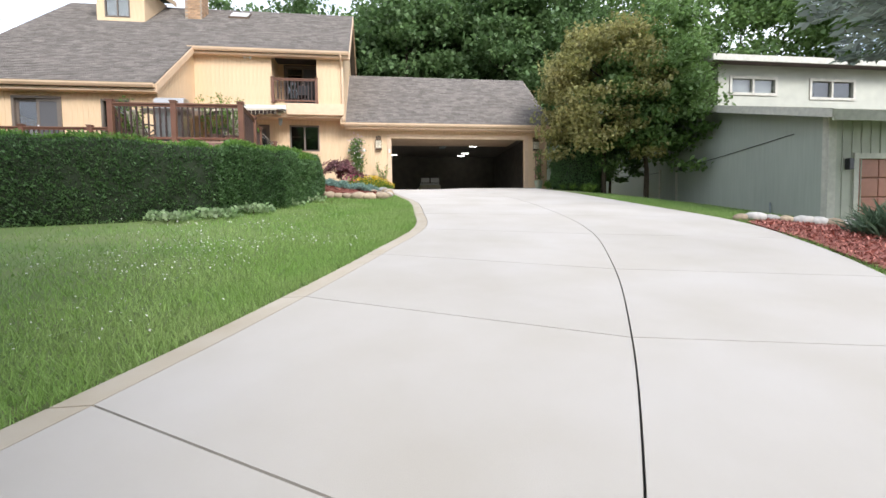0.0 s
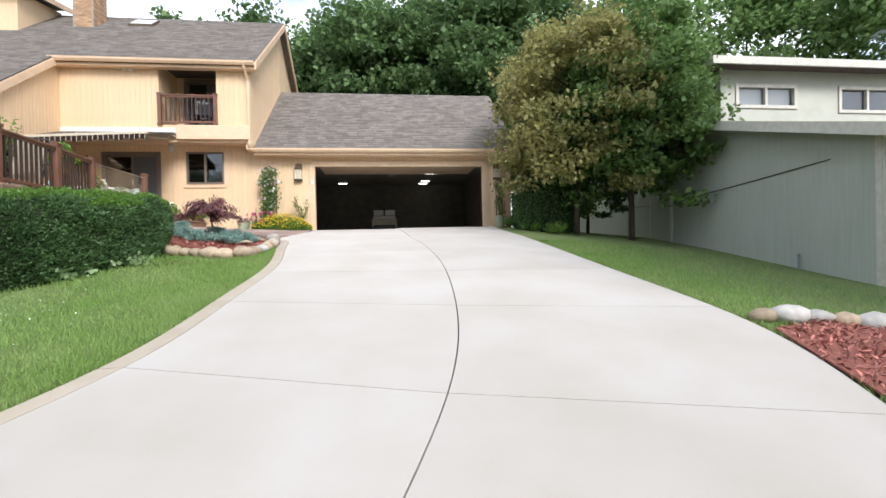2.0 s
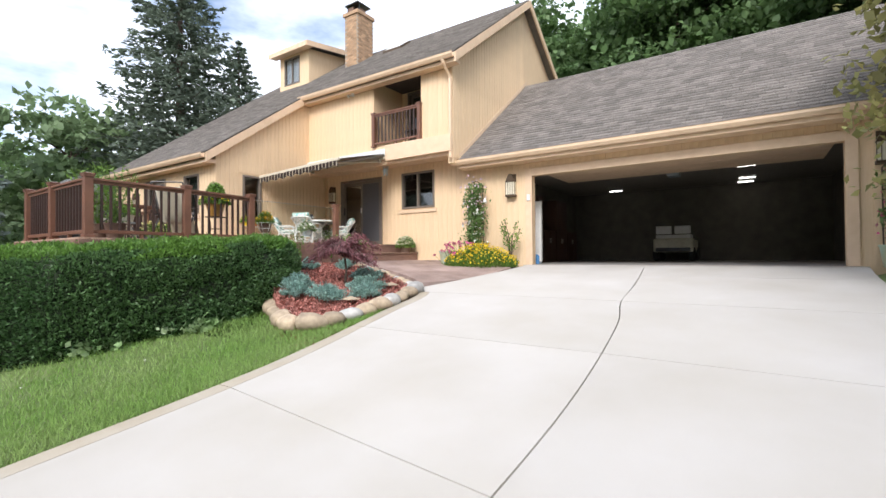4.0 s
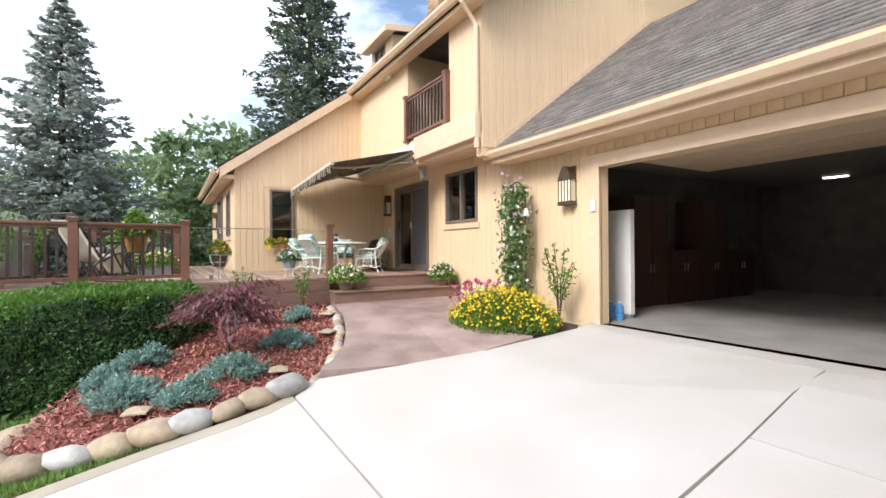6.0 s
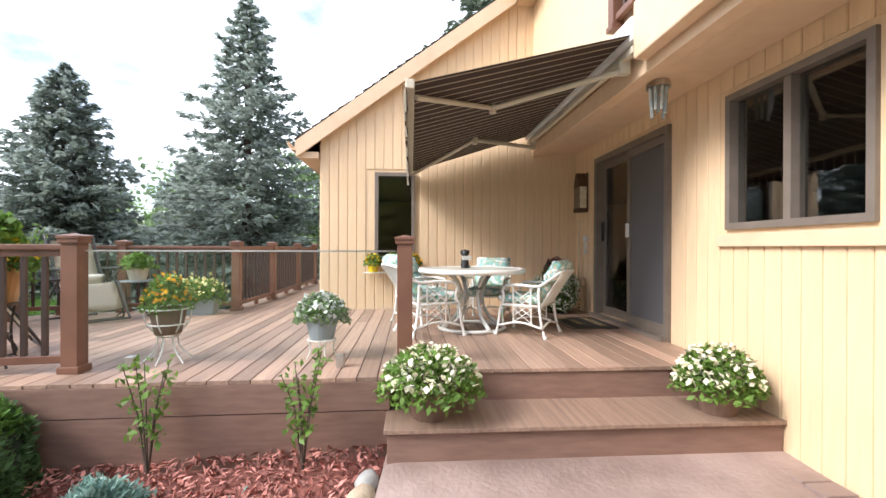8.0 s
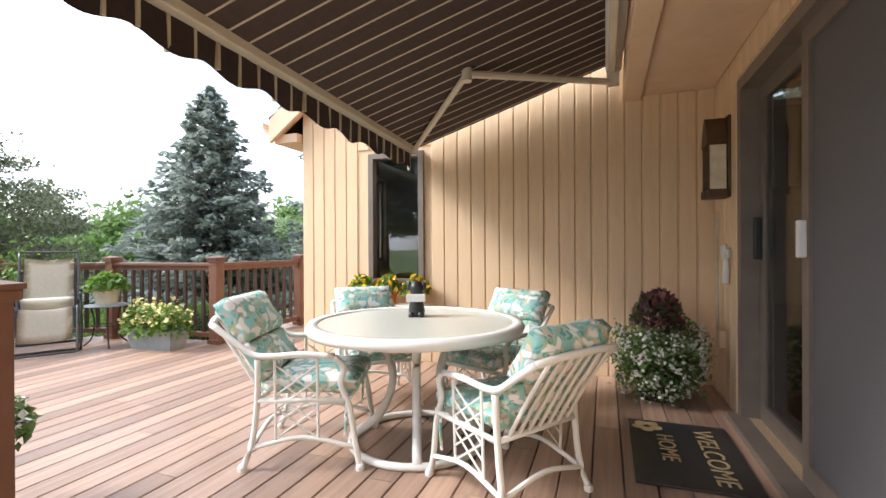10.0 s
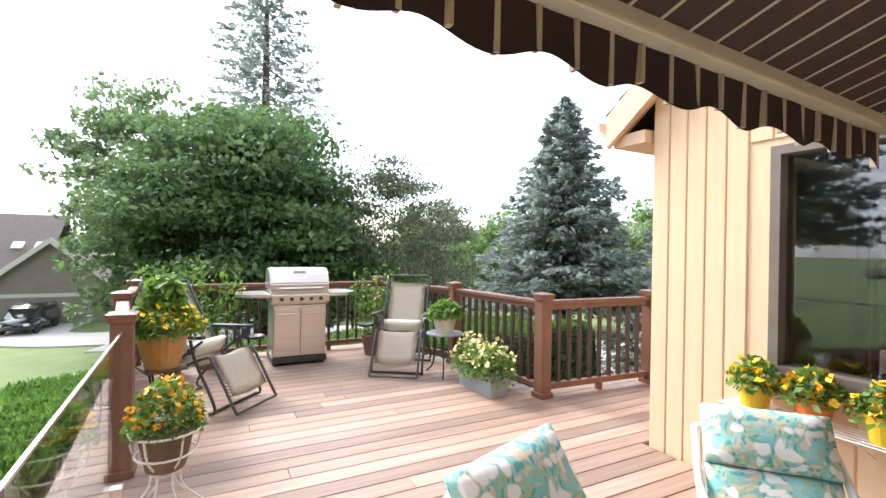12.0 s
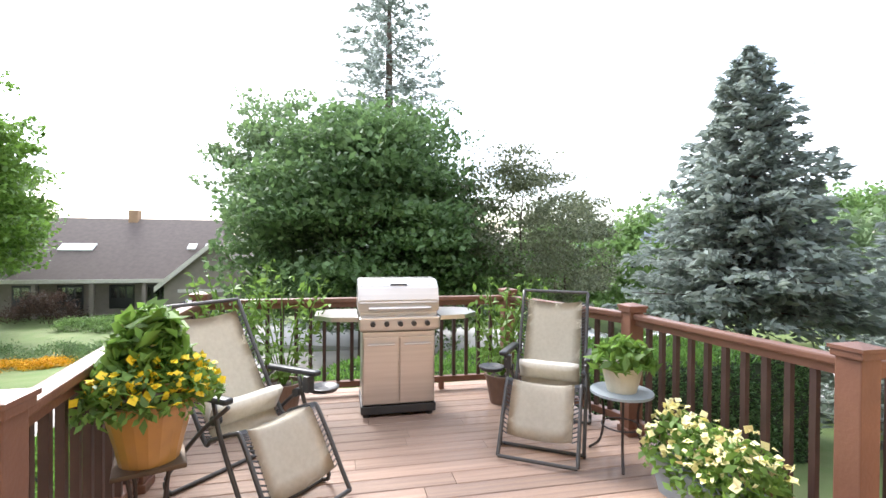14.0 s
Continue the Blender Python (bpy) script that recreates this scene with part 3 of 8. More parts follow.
WING_DOOR, WING_WIN = (-11.45, -10.1, 0.60, 2.6), (-9.0, -8.2, 1.45, 2.55)
bm = bmesh.new()
wall_x(bm, -13.6, GX - 0.15, -3.78, -3.63, -1.2, roof_z(-3.78) - 0.1, [WING_DOOR, WING_WIN])
wall_wing = tagged(part("wall_wing", bm, SIDING), "tan vertical siding of the low wing beside the deck", "wall", kind="structure")
boards_x(wall_wing, -13.6, GX, -3.78, 0.2, 2.95, [(WING_DOOR[0] - .05, WING_DOOR[1] + .05, -1, 2.65), (WING_WIN[0] - .05, WING_WIN[1] + .05, 1.4, 2.6)])
# far side and back of the house, closing it
bm = bmesh.new()
box(bm, -13.6, -3.63, -2.2, -13.45, 8.0, 3.0)
box(bm, -13.45, 7.85, -1.5, 6.6, 8.0, 2.7)
tagged(part("wall_back", bm, SIDING), "tan siding at the back of the house", "wall", kind="structure")

UP = -0.65                       # face of the upper storey
BALCONY = (-4.58, -2.88, 3.36, 5.26)
bm = bmesh.new()
wall_x(bm, GX, -1.87, UP, UP + 0.12, 3.02, 5.30, [BALCONY])
wall_up = tagged(part("wall_upper", bm, SIDING), "tan upper-storey siding with a recessed balcony", "wall", kind="structure")
boards_x(wall_up, GX, -1.87, UP, 3.05, 5.28, [BALCONY])
bm = bmesh.new()
box(bm, BALCONY[0] - 0.1, UP + 0.12, 3.02, BALCONY[0], 0.75, 5.6)
box(bm, BALCONY[1], UP + 0.12, 3.02, BALCONY[1] + 0.1, 0.75, 5.6)
box(bm, BALCONY[0], 0.65, 5.25, BALCONY[1], 0.75, 5.7)
box(bm, BALCONY[0], 0.65, 3.02, -4.35, 0.75, 5.25)
tagged(part("wall_recess", bm, SIDING), "tan siding inside the balcony recess", "wall", kind="structure")
tagged(part("floor_balcony", boxed(BALCONY[0], UP + 0.12, 3.2, BALCONY[1], 0.65, 3.34), DECK_FACE), "balcony floor boards", "floor", kind="structure")
# the ceiling's shade is painted on with the dark room colour
tagged(part("ceiling_balcony", boxed(BALCONY[0], UP + 0.12, 5.28, BALCONY[1], 0.65, 5.34), ROOM_SHADE), "balcony ceiling coloured dark for the shade of the recess", "ceiling", kind="structure")
tagged(part("ceiling_soffit", boxed(GX, UP + 0.12, 2.845, -1.87, -0.02, 2.878), TRIM), "tan soffit under the upper storey", "soffit", kind="structure")
bm = bmesh.new()
box(bm, -4.05, UP - 0.14, 2.89, -1.86, UP - 0.022, 3.33, 0.015)
tagged(part("trim", bm, TRIM), "tan boxed ledge below the balcony", "trim", kind="structure")
tagged(part("beam", boxed(GX, UP - 0.018, 2.81, -1.87, UP + 0.117, 2.996, 0.008), TRIM), "tan painted beam along the soffit", "beam", kind="structure")


def gable_right():
    """The tall gable over the garage roof."""
    bm = bmesh.new()
    ring = [(UP, 2.6), (8.0, 2.6), (8.0, 5.35), (3.7, roof_z(3.7) - 0.12), (-0.72, roof_z(-0.72) - 0.12), (UP, 5.28)]
    for s in (0, 1):
        x = -1.87 - 0.15 * s
        vs = [bm.verts.new((x, y, z)) for y, z in ring]
        bm.faces.new(vs if s == 0 else vs[::-1])
    bm.verts.ensure_lookup_table()
    n = len(ring)
    for i in range(n):
        j = (i + 1) % n
        bm.faces.new((bm.verts[i], bm.verts[i + n], bm.verts[j + n], bm.verts[j]))
    bmesh.ops.recalc_face_normals(bm, faces=bm.faces)
    return bm


wall_east = tagged(part("wall_east", gable_right(), SIDING), "tall tan gable above the garage roof", "wall", kind="structure")
for i in range(29):
    a = UP + i * 0.152
    board(wall_east, -1.87, a + 0.076, 2.75, min(roof_z(a), 8.7) - 0.16, "x+", 0.142)


def roof_slab(corners, thick):
    bm = bmesh.new()
    hi = [bm.verts.new(c) for c in corners]
    lo = [bm.verts.new((c[0], c[1], c[2] - thick)) for c in corners]
    bm.faces.new(hi)
    bm.faces.new(lo[::-1])
    n = len(corners)
    for i in range(n):
        bm.faces.new((lo[i], lo[(i + 1) % n], hi[(i + 1) % n], hi[i]))
    bmesh.ops.recalc_face_normals(bm, faces=bm.faces)
    return bm


def shingles(x0, x1, y0, z0, slope, length, rng, row=0.15, tab=0.33, cut=None):
    """Rows of tabs lapped up a roof that rises along +y from (y0, z0); length along the slope."""
    c = 1 / math.hypot(1, slope)
    s = slope * c
    verts, faces = [], []
    for r in range(int(length / row)):
        x = x0 - rng.uniform(0, tab)
        a0 = x0 if cut is None else max(x0, cut(y0 + r * row * c))
        while x < x1:
            w = tab * rng.uniform(0.7, 1.2)
            p, q = max(x, a0), min(x + w - 0.006, x1)
            x += w
            if q - p < 0.03:
                continue
            lift, d0 = 0.022 + rng.uniform(0, 0.006), r * row - rng.uniform(0, 0.006)
            d1 = (r + 1) * row + 0.02
            k = len(verts)
            for d, h in ((d0, 0.0), (d0, lift), (d1, 0.004)):
                verts += [(p, y0 + d * c - h * s, z0 + d * s + h * c), (q, y0 + d * c - h * s, z0 + d * s + h * c)]
            faces += [(k, k + 1, k + 3, k + 2), (k + 2, k + 3, k + 5, k + 4)]
    return mesh_of("shingles", verts, faces)


rng = np.random.default_rng(11)
SL = math.hypot(1, ROOF_SLOPE)
roof = tagged(part("roof_main", roof_slab([(-7.5, -0.95, roof_z(-0.95)), (-1.62, -0.95, roof_z(-0.95)), (-1.62, 3.7, roof_z(3.7)), (-7.5, 3.7, roof_z(3.7))], 0.16), ROOF_EDGE), "grey-brown asphalt shingle roof", "roof", kind="structure")
tagged(part("shingles", shingles(-7.5, -1.60, -0.97, roof_z(-0.97) + 0.004, ROOF_SLOPE, 4.67 * SL, rng), SHINGLE, roof), kind="stuff")
roof_w = tagged(part("roof_wing", roof_slab([(-13.9, -4.1, roof_z(-4.1)), (-7.30, -4.1, roof_z(-4.1)), (-7.30, -0.95, roof_z(-0.95)), (-7.5, -0.95, roof_z(-0.95)), (-7.5, 3.7, roof_z(3.7)), (-13.9, 3.7, roof_z(3.7))], 0.16), ROOF_EDGE), "grey-brown shingle roof of the low wing", "roof", kind="structure")
tagged(part("shingles", shingles(-13.92, -7.28, -4.12, roof_z(-4.12) + 0.004, ROOF_SLOPE, 3.17 * SL, rng), SHINGLE, roof_w), kind="stuff")
tagged(part("shingles", shingles(-13.92, -7.5, -0.95, roof_z(-0.95) + 0.004, ROOF_SLOPE, 4.65 * SL, rng), SHINGLE, roof_w), kind="stuff")
tagged(part("roof_back", roof_slab([(-13.9, 3.7, roof_z(3.7)), (-1.62, 3.7, roof_z(3.7)), (-1.62, 8.4, roof_z(3.7) - 4.7 * ROOF_SLOPE), (-13.9, 8.4, roof_z(3.7) - 4.7 * ROOF_SLOPE)], 0.16), SHINGLE), "back slope of the shingle roof", "roof", kind="structure")
GS = 0.745
g0 = 2.70
roof_g = tagged(part("roof_garage", roof_slab([(-1.85, -0.42, g0), (6.95, -0.42, g0), (6.95, 3.9, g0 + 4.32 * GS), (-1.85, 3.9, g0 + 4.32 * GS)], 0.10), ROOF_EDGE), "grey-brown asphalt shingle roof over the garage", "roof", kind="structure")
tagged(part("shingles", shingles(-1.84, 6.97, -0.44, g0 - 0.01, GS, 4.34 * math.hypot(1, GS), rng), SHINGLE, roof_g), kind="stuff")
tagged(part("roof_garage_back", roof_slab([(-1.85, 3.9, g0 + 4.32 * GS), (6.95, 3.9, g0 + 4.32 * GS), (6.95, 8.4, g0 - 0.1), (-1.85, 8.4, g0 - 0.1)], 0.10), SHINGLE), "back slope of the garage roof", "roof", kind="structure")


def slope_trim(x0, x1, ya, za, yb, zb, h):
    bm = bmesh.new()
    v = [bm.verts.new(q) for q in ((x0, ya, za), (x1, ya, za), (x1, yb, zb), (x0, yb, zb), (x0, ya, za - h), (x1, ya, za - h), (x1, yb, zb - h), (x0, yb, zb - h))]
    for f in ((0, 1, 2, 3), (7, 6, 5, 4), (4, 5, 1, 0), (6, 7, 3, 2), (5, 6, 2, 1), (7, 4, 0, 3)):
        bm.faces.new([v[k] for k in f])
    return bm


def gutter(x0, x1, y, z):
    """An open box gutter with a rolled lip in front of a fascia board."""
    bm = bmesh.new()
    prof = [(0.0, 0.0), (0.0, -0.12), (-0.07, -0.12), (-0.115, -0.055), (-0.115, -0.005), (-0.125, 0.0), (-0.105, 0.004), (-0.10, -0.05), (-0.065, -0.105), (-0.01, -0.105), (-0.01, 0.0)]
    rows = [[bm.verts.new((x, y + u, z + v)) for u, v in prof] for x in (x0, x1)]
    for k in range(len(prof)):
        j = (k + 1) % len(prof)
        bm.faces.new((rows[0][k], rows[0][j], rows[1][j], rows[1][k]))
    bm.faces.new(rows[0])
    bm.faces.new(rows[1][::-1])
    bmesh.ops.recalc_face_normals(bm, faces=bm.faces)
    return bm


for nm, mesh in (("gutter_1", gutter(-7.45, -1.62, -0.965, roof_z(-0.95) - 0.03)), ("gutter_2", gutter(-13.9, -7.3, -4.115, roof_z(-4.1) - 0.03)), ("gutter_3", gutter(-2.02, 6.95, -0.435, g0 - 0.02))):
    tagged(part(nm, mesh, TRIM), "tan metal gutter along the eave", "gutter", kind="structure")
for nm, mesh in (
        ("trim_rake_east", slope_trim(-1.62, -1.57, -0.96, roof_z(-0.96) - 0.02, 3.7, roof_z(3.7) - 0.02, 0.24)),
        ("trim_rake_back", slope_trim(-1.62, -1.57, 3.7, roof_z(3.7) - 0.02, 8.4, roof_z(3.7) - 4.7 * ROOF_SLOPE - 0.02, 0.24)),
        ("trim_rake_wing", slope_trim(-7.30, -7.25, -4.1, roof_z(-4.1) - 0.02, -0.95, roof_z(-0.95) - 0.02, 0.24)),
        ("trim_soffit_wing", slope_trim(-7.386, -7.30, -4.1, roof_z(-4.1) - 0.17, -0.66, roof_z(-0.66) - 0.17, 0.04)),
        ("trim_eave_up", boxed(GX, -0.93, roof_z(-0.95) - 0.24, -1.62, UP - 0.02, roof_z(-0.95) - 0.16)),
        ("trim_eave_wing", boxed(-13.9, -4.08, roof_z(-4.1) - 0.26, -7.31, -3.80, roof_z(-4.1) - 0.17)),
        ("trim_eave_garage", boxed(-1.85, -0.42, g0 - 0.22, 6.95, -0.02, g0 - 0.105)),
        ("trim_flashing", slope_trim(-1.85, -1.835, -0.40, g0 + 0.16, 3.9, g0 + 4.32 * GS + 0.16, 0.12)),
        ("trim_garage_rake", slope_trim(6.95, 6.99, -0.42, g0, 3.9, g0 + 4.32 * GS, 0.2))):
    tagged(part(nm, mesh, TRIM), "tan painted roof trim", "trim", kind="structure")
# garage door surround, corner boards
bm = bmesh.new()
box(bm, -0.17, -0.045, 0.0, 0.0, 0.02, 2.34, 0.006)
box(bm, 5.76, -0.045, 0.0, 5.93, 0.02, 2.34, 0.006)
box(bm, 0.0, -0.045, 2.16, 5.76, 0.02, 2.34, 0.006)
tagged(part("trim_garage_door", bm, TRIM), "tan boards round the garage opening", "trim", kind="structure")
bm = bmesh.new()
box(bm, 6.72, -0.03, -0.3, 6.78, 8.0, 2.68)
tagged(part("wall_garage_side", bm, SIDING), "tan garage side wall", "wall", kind="structure")


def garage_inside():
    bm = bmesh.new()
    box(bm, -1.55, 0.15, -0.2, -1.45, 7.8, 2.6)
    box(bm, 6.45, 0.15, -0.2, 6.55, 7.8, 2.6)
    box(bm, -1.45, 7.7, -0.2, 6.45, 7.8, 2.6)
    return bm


tagged(part("wall_garage_inside", garage_inside(), GARAGE_WALL_SHADED), "garage drywall with the dimness put into its dark colour", "wall", kind="structure")
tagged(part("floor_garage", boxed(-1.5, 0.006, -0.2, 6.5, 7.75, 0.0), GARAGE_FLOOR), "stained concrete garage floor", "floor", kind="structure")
tagged(part("ceiling_garage", boxed(-1.5, 0.15, 2.55, 6.5, 7.75, 2.62), CEILING_SHADED), "garage ceiling coloured darker for the dim interior", "ceiling", kind="structure")
# stand-in rooms added behind the glass, their shade put into a dark colour
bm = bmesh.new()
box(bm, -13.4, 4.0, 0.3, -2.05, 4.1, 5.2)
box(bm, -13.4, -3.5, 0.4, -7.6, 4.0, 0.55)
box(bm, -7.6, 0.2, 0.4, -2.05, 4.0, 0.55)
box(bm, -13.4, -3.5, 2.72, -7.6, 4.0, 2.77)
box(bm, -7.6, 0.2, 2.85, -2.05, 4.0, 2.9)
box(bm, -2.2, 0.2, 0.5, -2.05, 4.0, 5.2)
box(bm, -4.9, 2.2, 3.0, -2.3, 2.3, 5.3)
tagged(part("wall_rooms", bm, ROOM_SHADE), "added room walls behind the windows, coloured dark for shade", "wall", kind="structure")


# ---------------------------------------------------------------- deck
DECK_RING = [(-3.86, -2.62), (-3.80, -4.9), (-3.66, -7.92), (-6.72, -7.92), (-7.36, -6.4), (-7.5, -5.05), (-13.4, -5.05), (-13.4, -3.80), (-7.37, -3.80), (-7.37, -0.02), (-4.02, -0.02), (-4.02, -2.62)]


def deck_spans(y):
    """Where a plank at y starts and ends."""
    xs = []
    for (x0, y0), (x1, y1) in zip(DECK_RING, DECK_RING[1:] + DECK_RING[:1]):
        if (y0 > y) != (y1 > y):
            xs.append(x0 + (y - y0) / (y1 - y0) * (x1 - x0))
    xs.sort()
    return list(zip(xs[::2], xs[1::2]))


def deck_base():
    bm = prism(DECK_RING, DECK_Z - 0.24, DECK_Z - 0.03)
    return bm


deck = tagged(part("deck", deck_base(), DECK_FACE), "reddish-brown composite plank deck", "deck", kind="structure")
bm = bmesh.new()
for (x0, y0), (x1, y1) in zip(DECK_RING[:6], DECK_RING[1:7]):
    d = Vector((x1 - x0, y1 - y0, 0))
    n = Vector((d.y, -d.x, 0)).normalized() * -0.03
    for za, zb in ((DECK_Z - 0.22, DECK_Z - 0.028), (-0.9, DECK_Z - 0.228)):
        v = [bm.verts.new(q) for q in ((x0, y0, za), (x1, y1, za), (x1, y1, zb), (x0, y0, zb), (x0 + n.x, y0 + n.y, za), (x1 + n.x, y1 + n.y, za), (x1 + n.x, y1 + n.y, zb), (x0 + n.x, y0 + n.y, zb))]
        for f in ((0, 1, 2, 3), (5, 4, 7, 6), (4, 0, 3, 7), (1, 5, 6, 2), (3, 2, 6, 7), (4, 5, 1, 0)):
            bm.faces.new([v[k] for k in f])
bmesh.ops.recalc_face_normals(bm, faces=bm.faces)
part("fascia", bm, DECK_FACE, deck, "brown skirting boards")
rng = np.random.default_rng(3)
y = -7.85
while y < -0.05:
    for a, b in deck_spans(y):
        cuts = [a + 0.003]
        if b - a > 3.2:
            cuts.append(rng.uniform(a + 1.0, b - 1.0))
        cuts.append(b - 0.003 + (0.02 if b < -3 else 0))
        for p, q in zip(cuts, cuts[1:]):
            bm = bmesh.new()
            w = 0.0675
            prof = [(-w, -0.025), (-w, -0.004), (-w + 0.004, 0.0), (w - 0.004, 0.0), (w, -0.004), (w, -0.025)]
            rows = [[bm.verts.new((x, u, v)) for u, v in prof] for x in ((p - q) / 2 + 0.002, (q - p) / 2 - 0.002)]
            for k in range(5):
                bm.faces.new((rows[0][k], rows[0][k + 1], rows[1][k + 1], rows[1][k]))
            bm.faces.new(rows[0])
            bm.faces.new(rows[1][::-1])
            bmesh.ops.recalc_face_normals(bm, faces=bm.faces)
            ob = part("plank", bm, DECK, deck)
            ob.location = ((p + q) / 2, y, DECK_Z)
    y += 0.141

steps = tagged(part("steps", boxed(-4.02, -2.62, -0.1, -3.52, -0.02, 0.30), DECK_FACE), "brown composite deck steps", "steps", kind="structure")
part("tread", boxed(-4.02, -2.64, 0.302, -3.49, -0.02, 0.33, 0.004), DECK, steps)
part("riser", boxed(-4.045, -2.62, 0.332, -4.022, -0.02, DECK_Z - 0.028), DECK_FACE, steps)


def post_parts(parent, x, y, z, h=0.98, w=0.115):
    """Square sleeve with a moulded cap and a base skirt."""
    p = part("post", boxed(x - w / 2, y - w / 2, z, x + w / 2, y + w / 2, z + h - 0.045, 0.006), RAIL, parent)
    bm = bmesh.new()
    box(bm, x - w * 0.62, y - w * 0.62, z + h - 0.06, x + w * 0.62, y + w * 0.62, z + h - 0.025, 0.006)
    c = w * 0.68
    v = [bm.verts.new((x + sx * c, y + sy * c, z + h - 0.025)) for sx, sy in ((-1, -1), (1, -1), (1, 1), (-1, 1))]
    m = [bm.verts.new((x + sx * c, y + sy * c, z + h - 0.008)) for sx, sy in ((-1, -1), (1, -1), (1, 1), (-1, 1))]
    t = bm.verts.new((x, y, z + h + 0.012))
    bm.faces.new(v[::-1])
    for k in range(4):
        bm.faces.new((v[k], v[(k + 1) % 4], m[(k + 1) % 4], m[k]))
        bm.faces.new((m[k], m[(k + 1) % 4], t))
    part("cap", bm, RAIL, p)
    part("skirt", boxed(x - w * 0.64, y - w * 0.64, z, x + w * 0.64, y + w * 0.64, z + 0.05, 0.008), RAIL, p)


def rail_run(parent, a, b, z, top=0.90, low=0.10, spacing=0.125, half=0.055):
    """Top rail, bottom rail and dark square balusters between two posts."""
    a, b = Vector((*a, 0)), Vector((*b, 0))
    d = b - a
    L = d.length
    turn = math.atan2(d.y, d.x)
    m = Matrix.Translation((*((a + b) / 2).xy, z)) @ Matrix.Rotation(turn, 4, "Z")
    def put(name, bm, material, label=""):
        bm.transform(m)
        part(name, bm, material, parent, label)
    s = L / 2 - half
    put("top_rail", boxed(-s, -0.045, top - 0.03, s, 0.045, top + 0.012, 0.01), RAIL)
    put("sub_rail", boxed(-s, -0.02, top - 0.075, s, 0.02, top - 0.031), RAIL)
    put("bottom_rail", boxed(-s, -0.03, low - 0.03, s, 0.03, low + 0.025, 0.006), RAIL)
    n = max(1, round(2 * s / spacing) - 1)
    put("foot_block", boxed(-0.025, -0.025, 0.0, 0.025, 0.025, low - 0.031), RAIL)
    for i in range(n):
        u = -s + 2 * s * (i + 1) / (n + 1)
        put("baluster", boxed(u - 0.016, -0.016, low + 0.026, u + 0.016, 0.016, top - 0.076), BALUSTER)


POSTS = dict(X=(-4.16, -2.52), B=(-4.11, -4.87), A=(-3.93, -6.25), Q2=(-3.85, -7.74), Q1=(-5.35, -7.74), Q0=(-6.72, -7.72), P3=(-7.23, -6.40), P4=(-7.38, -4.95), P5=(-8.75, -4.86), P6=(-10.5, -4.86), P7=(-12.2, -4.86))
railing = tagged(new("deck_railing"), "brown composite deck railing with dark balusters", "railing")
for k in POSTS:
    post_parts(railing, *POSTS[k], DECK_Z)
for a, b in (("B", "A"), ("A", "Q2"), ("Q2", "Q1"), ("Q1", "Q0"), ("Q0", "P3"), ("P3", "P4"), ("P4", "P5"), ("P5", "P6"), ("P6", "P7")):
    rail_run(railing, POSTS[a], POSTS[b], DECK_Z)
def slope_pane(x0, y0, x1, y1, z0, z1, thick):
    """An upright sheet between two points of the plan."""
    n = Vector((y1 - y0, x0 - x1)).normalized() * thick / 2
    return prism([(x0 + n.x, y0 + n.y), (x1 + n.x, y1 + n.y), (x1 - n.x, y1 - n.y), (x0 - n.x, y0 - n.y)], z0, z1)


pane = part("glass_panel", slope_pane(-4.165, -2.59, -4.115, -4.80, DECK_Z + 0.06, DECK_Z + 0.86, 0.010), CLEAR_GLASS, railing, "clear glass balustrade panel")
pane.visible_shadow = False
part("glass_edge", slope_pane(-4.165, -2.59, -4.115, -4.80, DECK_Z + 0.861, DECK_Z + 0.872, 0.011), STEEL, railing, "bright polished glass edge")
for yy in (-4.5, -3.0):
    part("clamp", boxed(-4.17, yy - 0.03, DECK_Z, -4.11, yy + 0.03, DECK_Z + 0.1, 0.005), STEEL, railing)

balc = tagged(new("balcony_railing"), "brown balcony railing with dark balusters", "railing")
post_parts(balc, BALCONY[0] + 0.04, UP - 0.05, 3.34, 1.0, 0.10)
post_parts(balc, BALCONY[1] - 0.02, UP - 0.05, 3.34, 1.0, 0.10)
rail_run(balc, (BALCONY[0] + 0.04, UP - 0.05), (BALCONY[1] - 0.02, UP - 0.05), 3.34, top=0.94)


# ---------------------------------------------------------------- windows and doors
def window_x(name, x0, x1, z0, z1, y, label, bars=1, material=FRAME_GREY, sill=True, casing=0.05):
    w = tagged(new(name), label, "window", kind="structure")
    bm = bmesh.new()
    f = casing
    box(bm, x0 - 0.001, y - 0.03, z0, x0 + f, y + 0.1, z1)
    box(bm, x1 - f, y - 0.03, z0, x1 + 0.001, y + 0.1, z1)
    box(bm, x0 + f, y - 0.03, z1 - f, x1 - f, y + 0.1, z1)
    box(bm, x0 + f, y - 0.03, z0, x1 - f, y + 0.1, z0 + f)
    for i in range(bars):
        c = x0 + (x1 - x0) * (i + 1) / (bars + 1)
        box(bm, c - 0.03, y - 0.02, z0 + f, c + 0.03, y + 0.08, z1 - f)
    part("window_frame", bm, material, w)
    if sill:
        part("window_sill", boxed(x0 - 0.08, y - 0.045, z0 - 0.13, x1 + 0.08, y - 0.005, z0 - 0.035, 0.006), TRIM, w)
    for i in range(bars + 1):
        a = x0 + f + (x1 - x0 - 2 * f) * i / (bars + 1)
        b = x0 + f + (x1 - x0 - 2 * f) * (i + 1) / (bars + 1)
        g = part("pane", boxed(a + 0.005, y + 0.04, z0 + f, b - 0.005, y + 0.046, z1 - f), GLASS, w)
        g.visible_shadow = False
    return w


window_x("window_1", *WIN, 0.0, "two-pane slider window in a taupe frame")
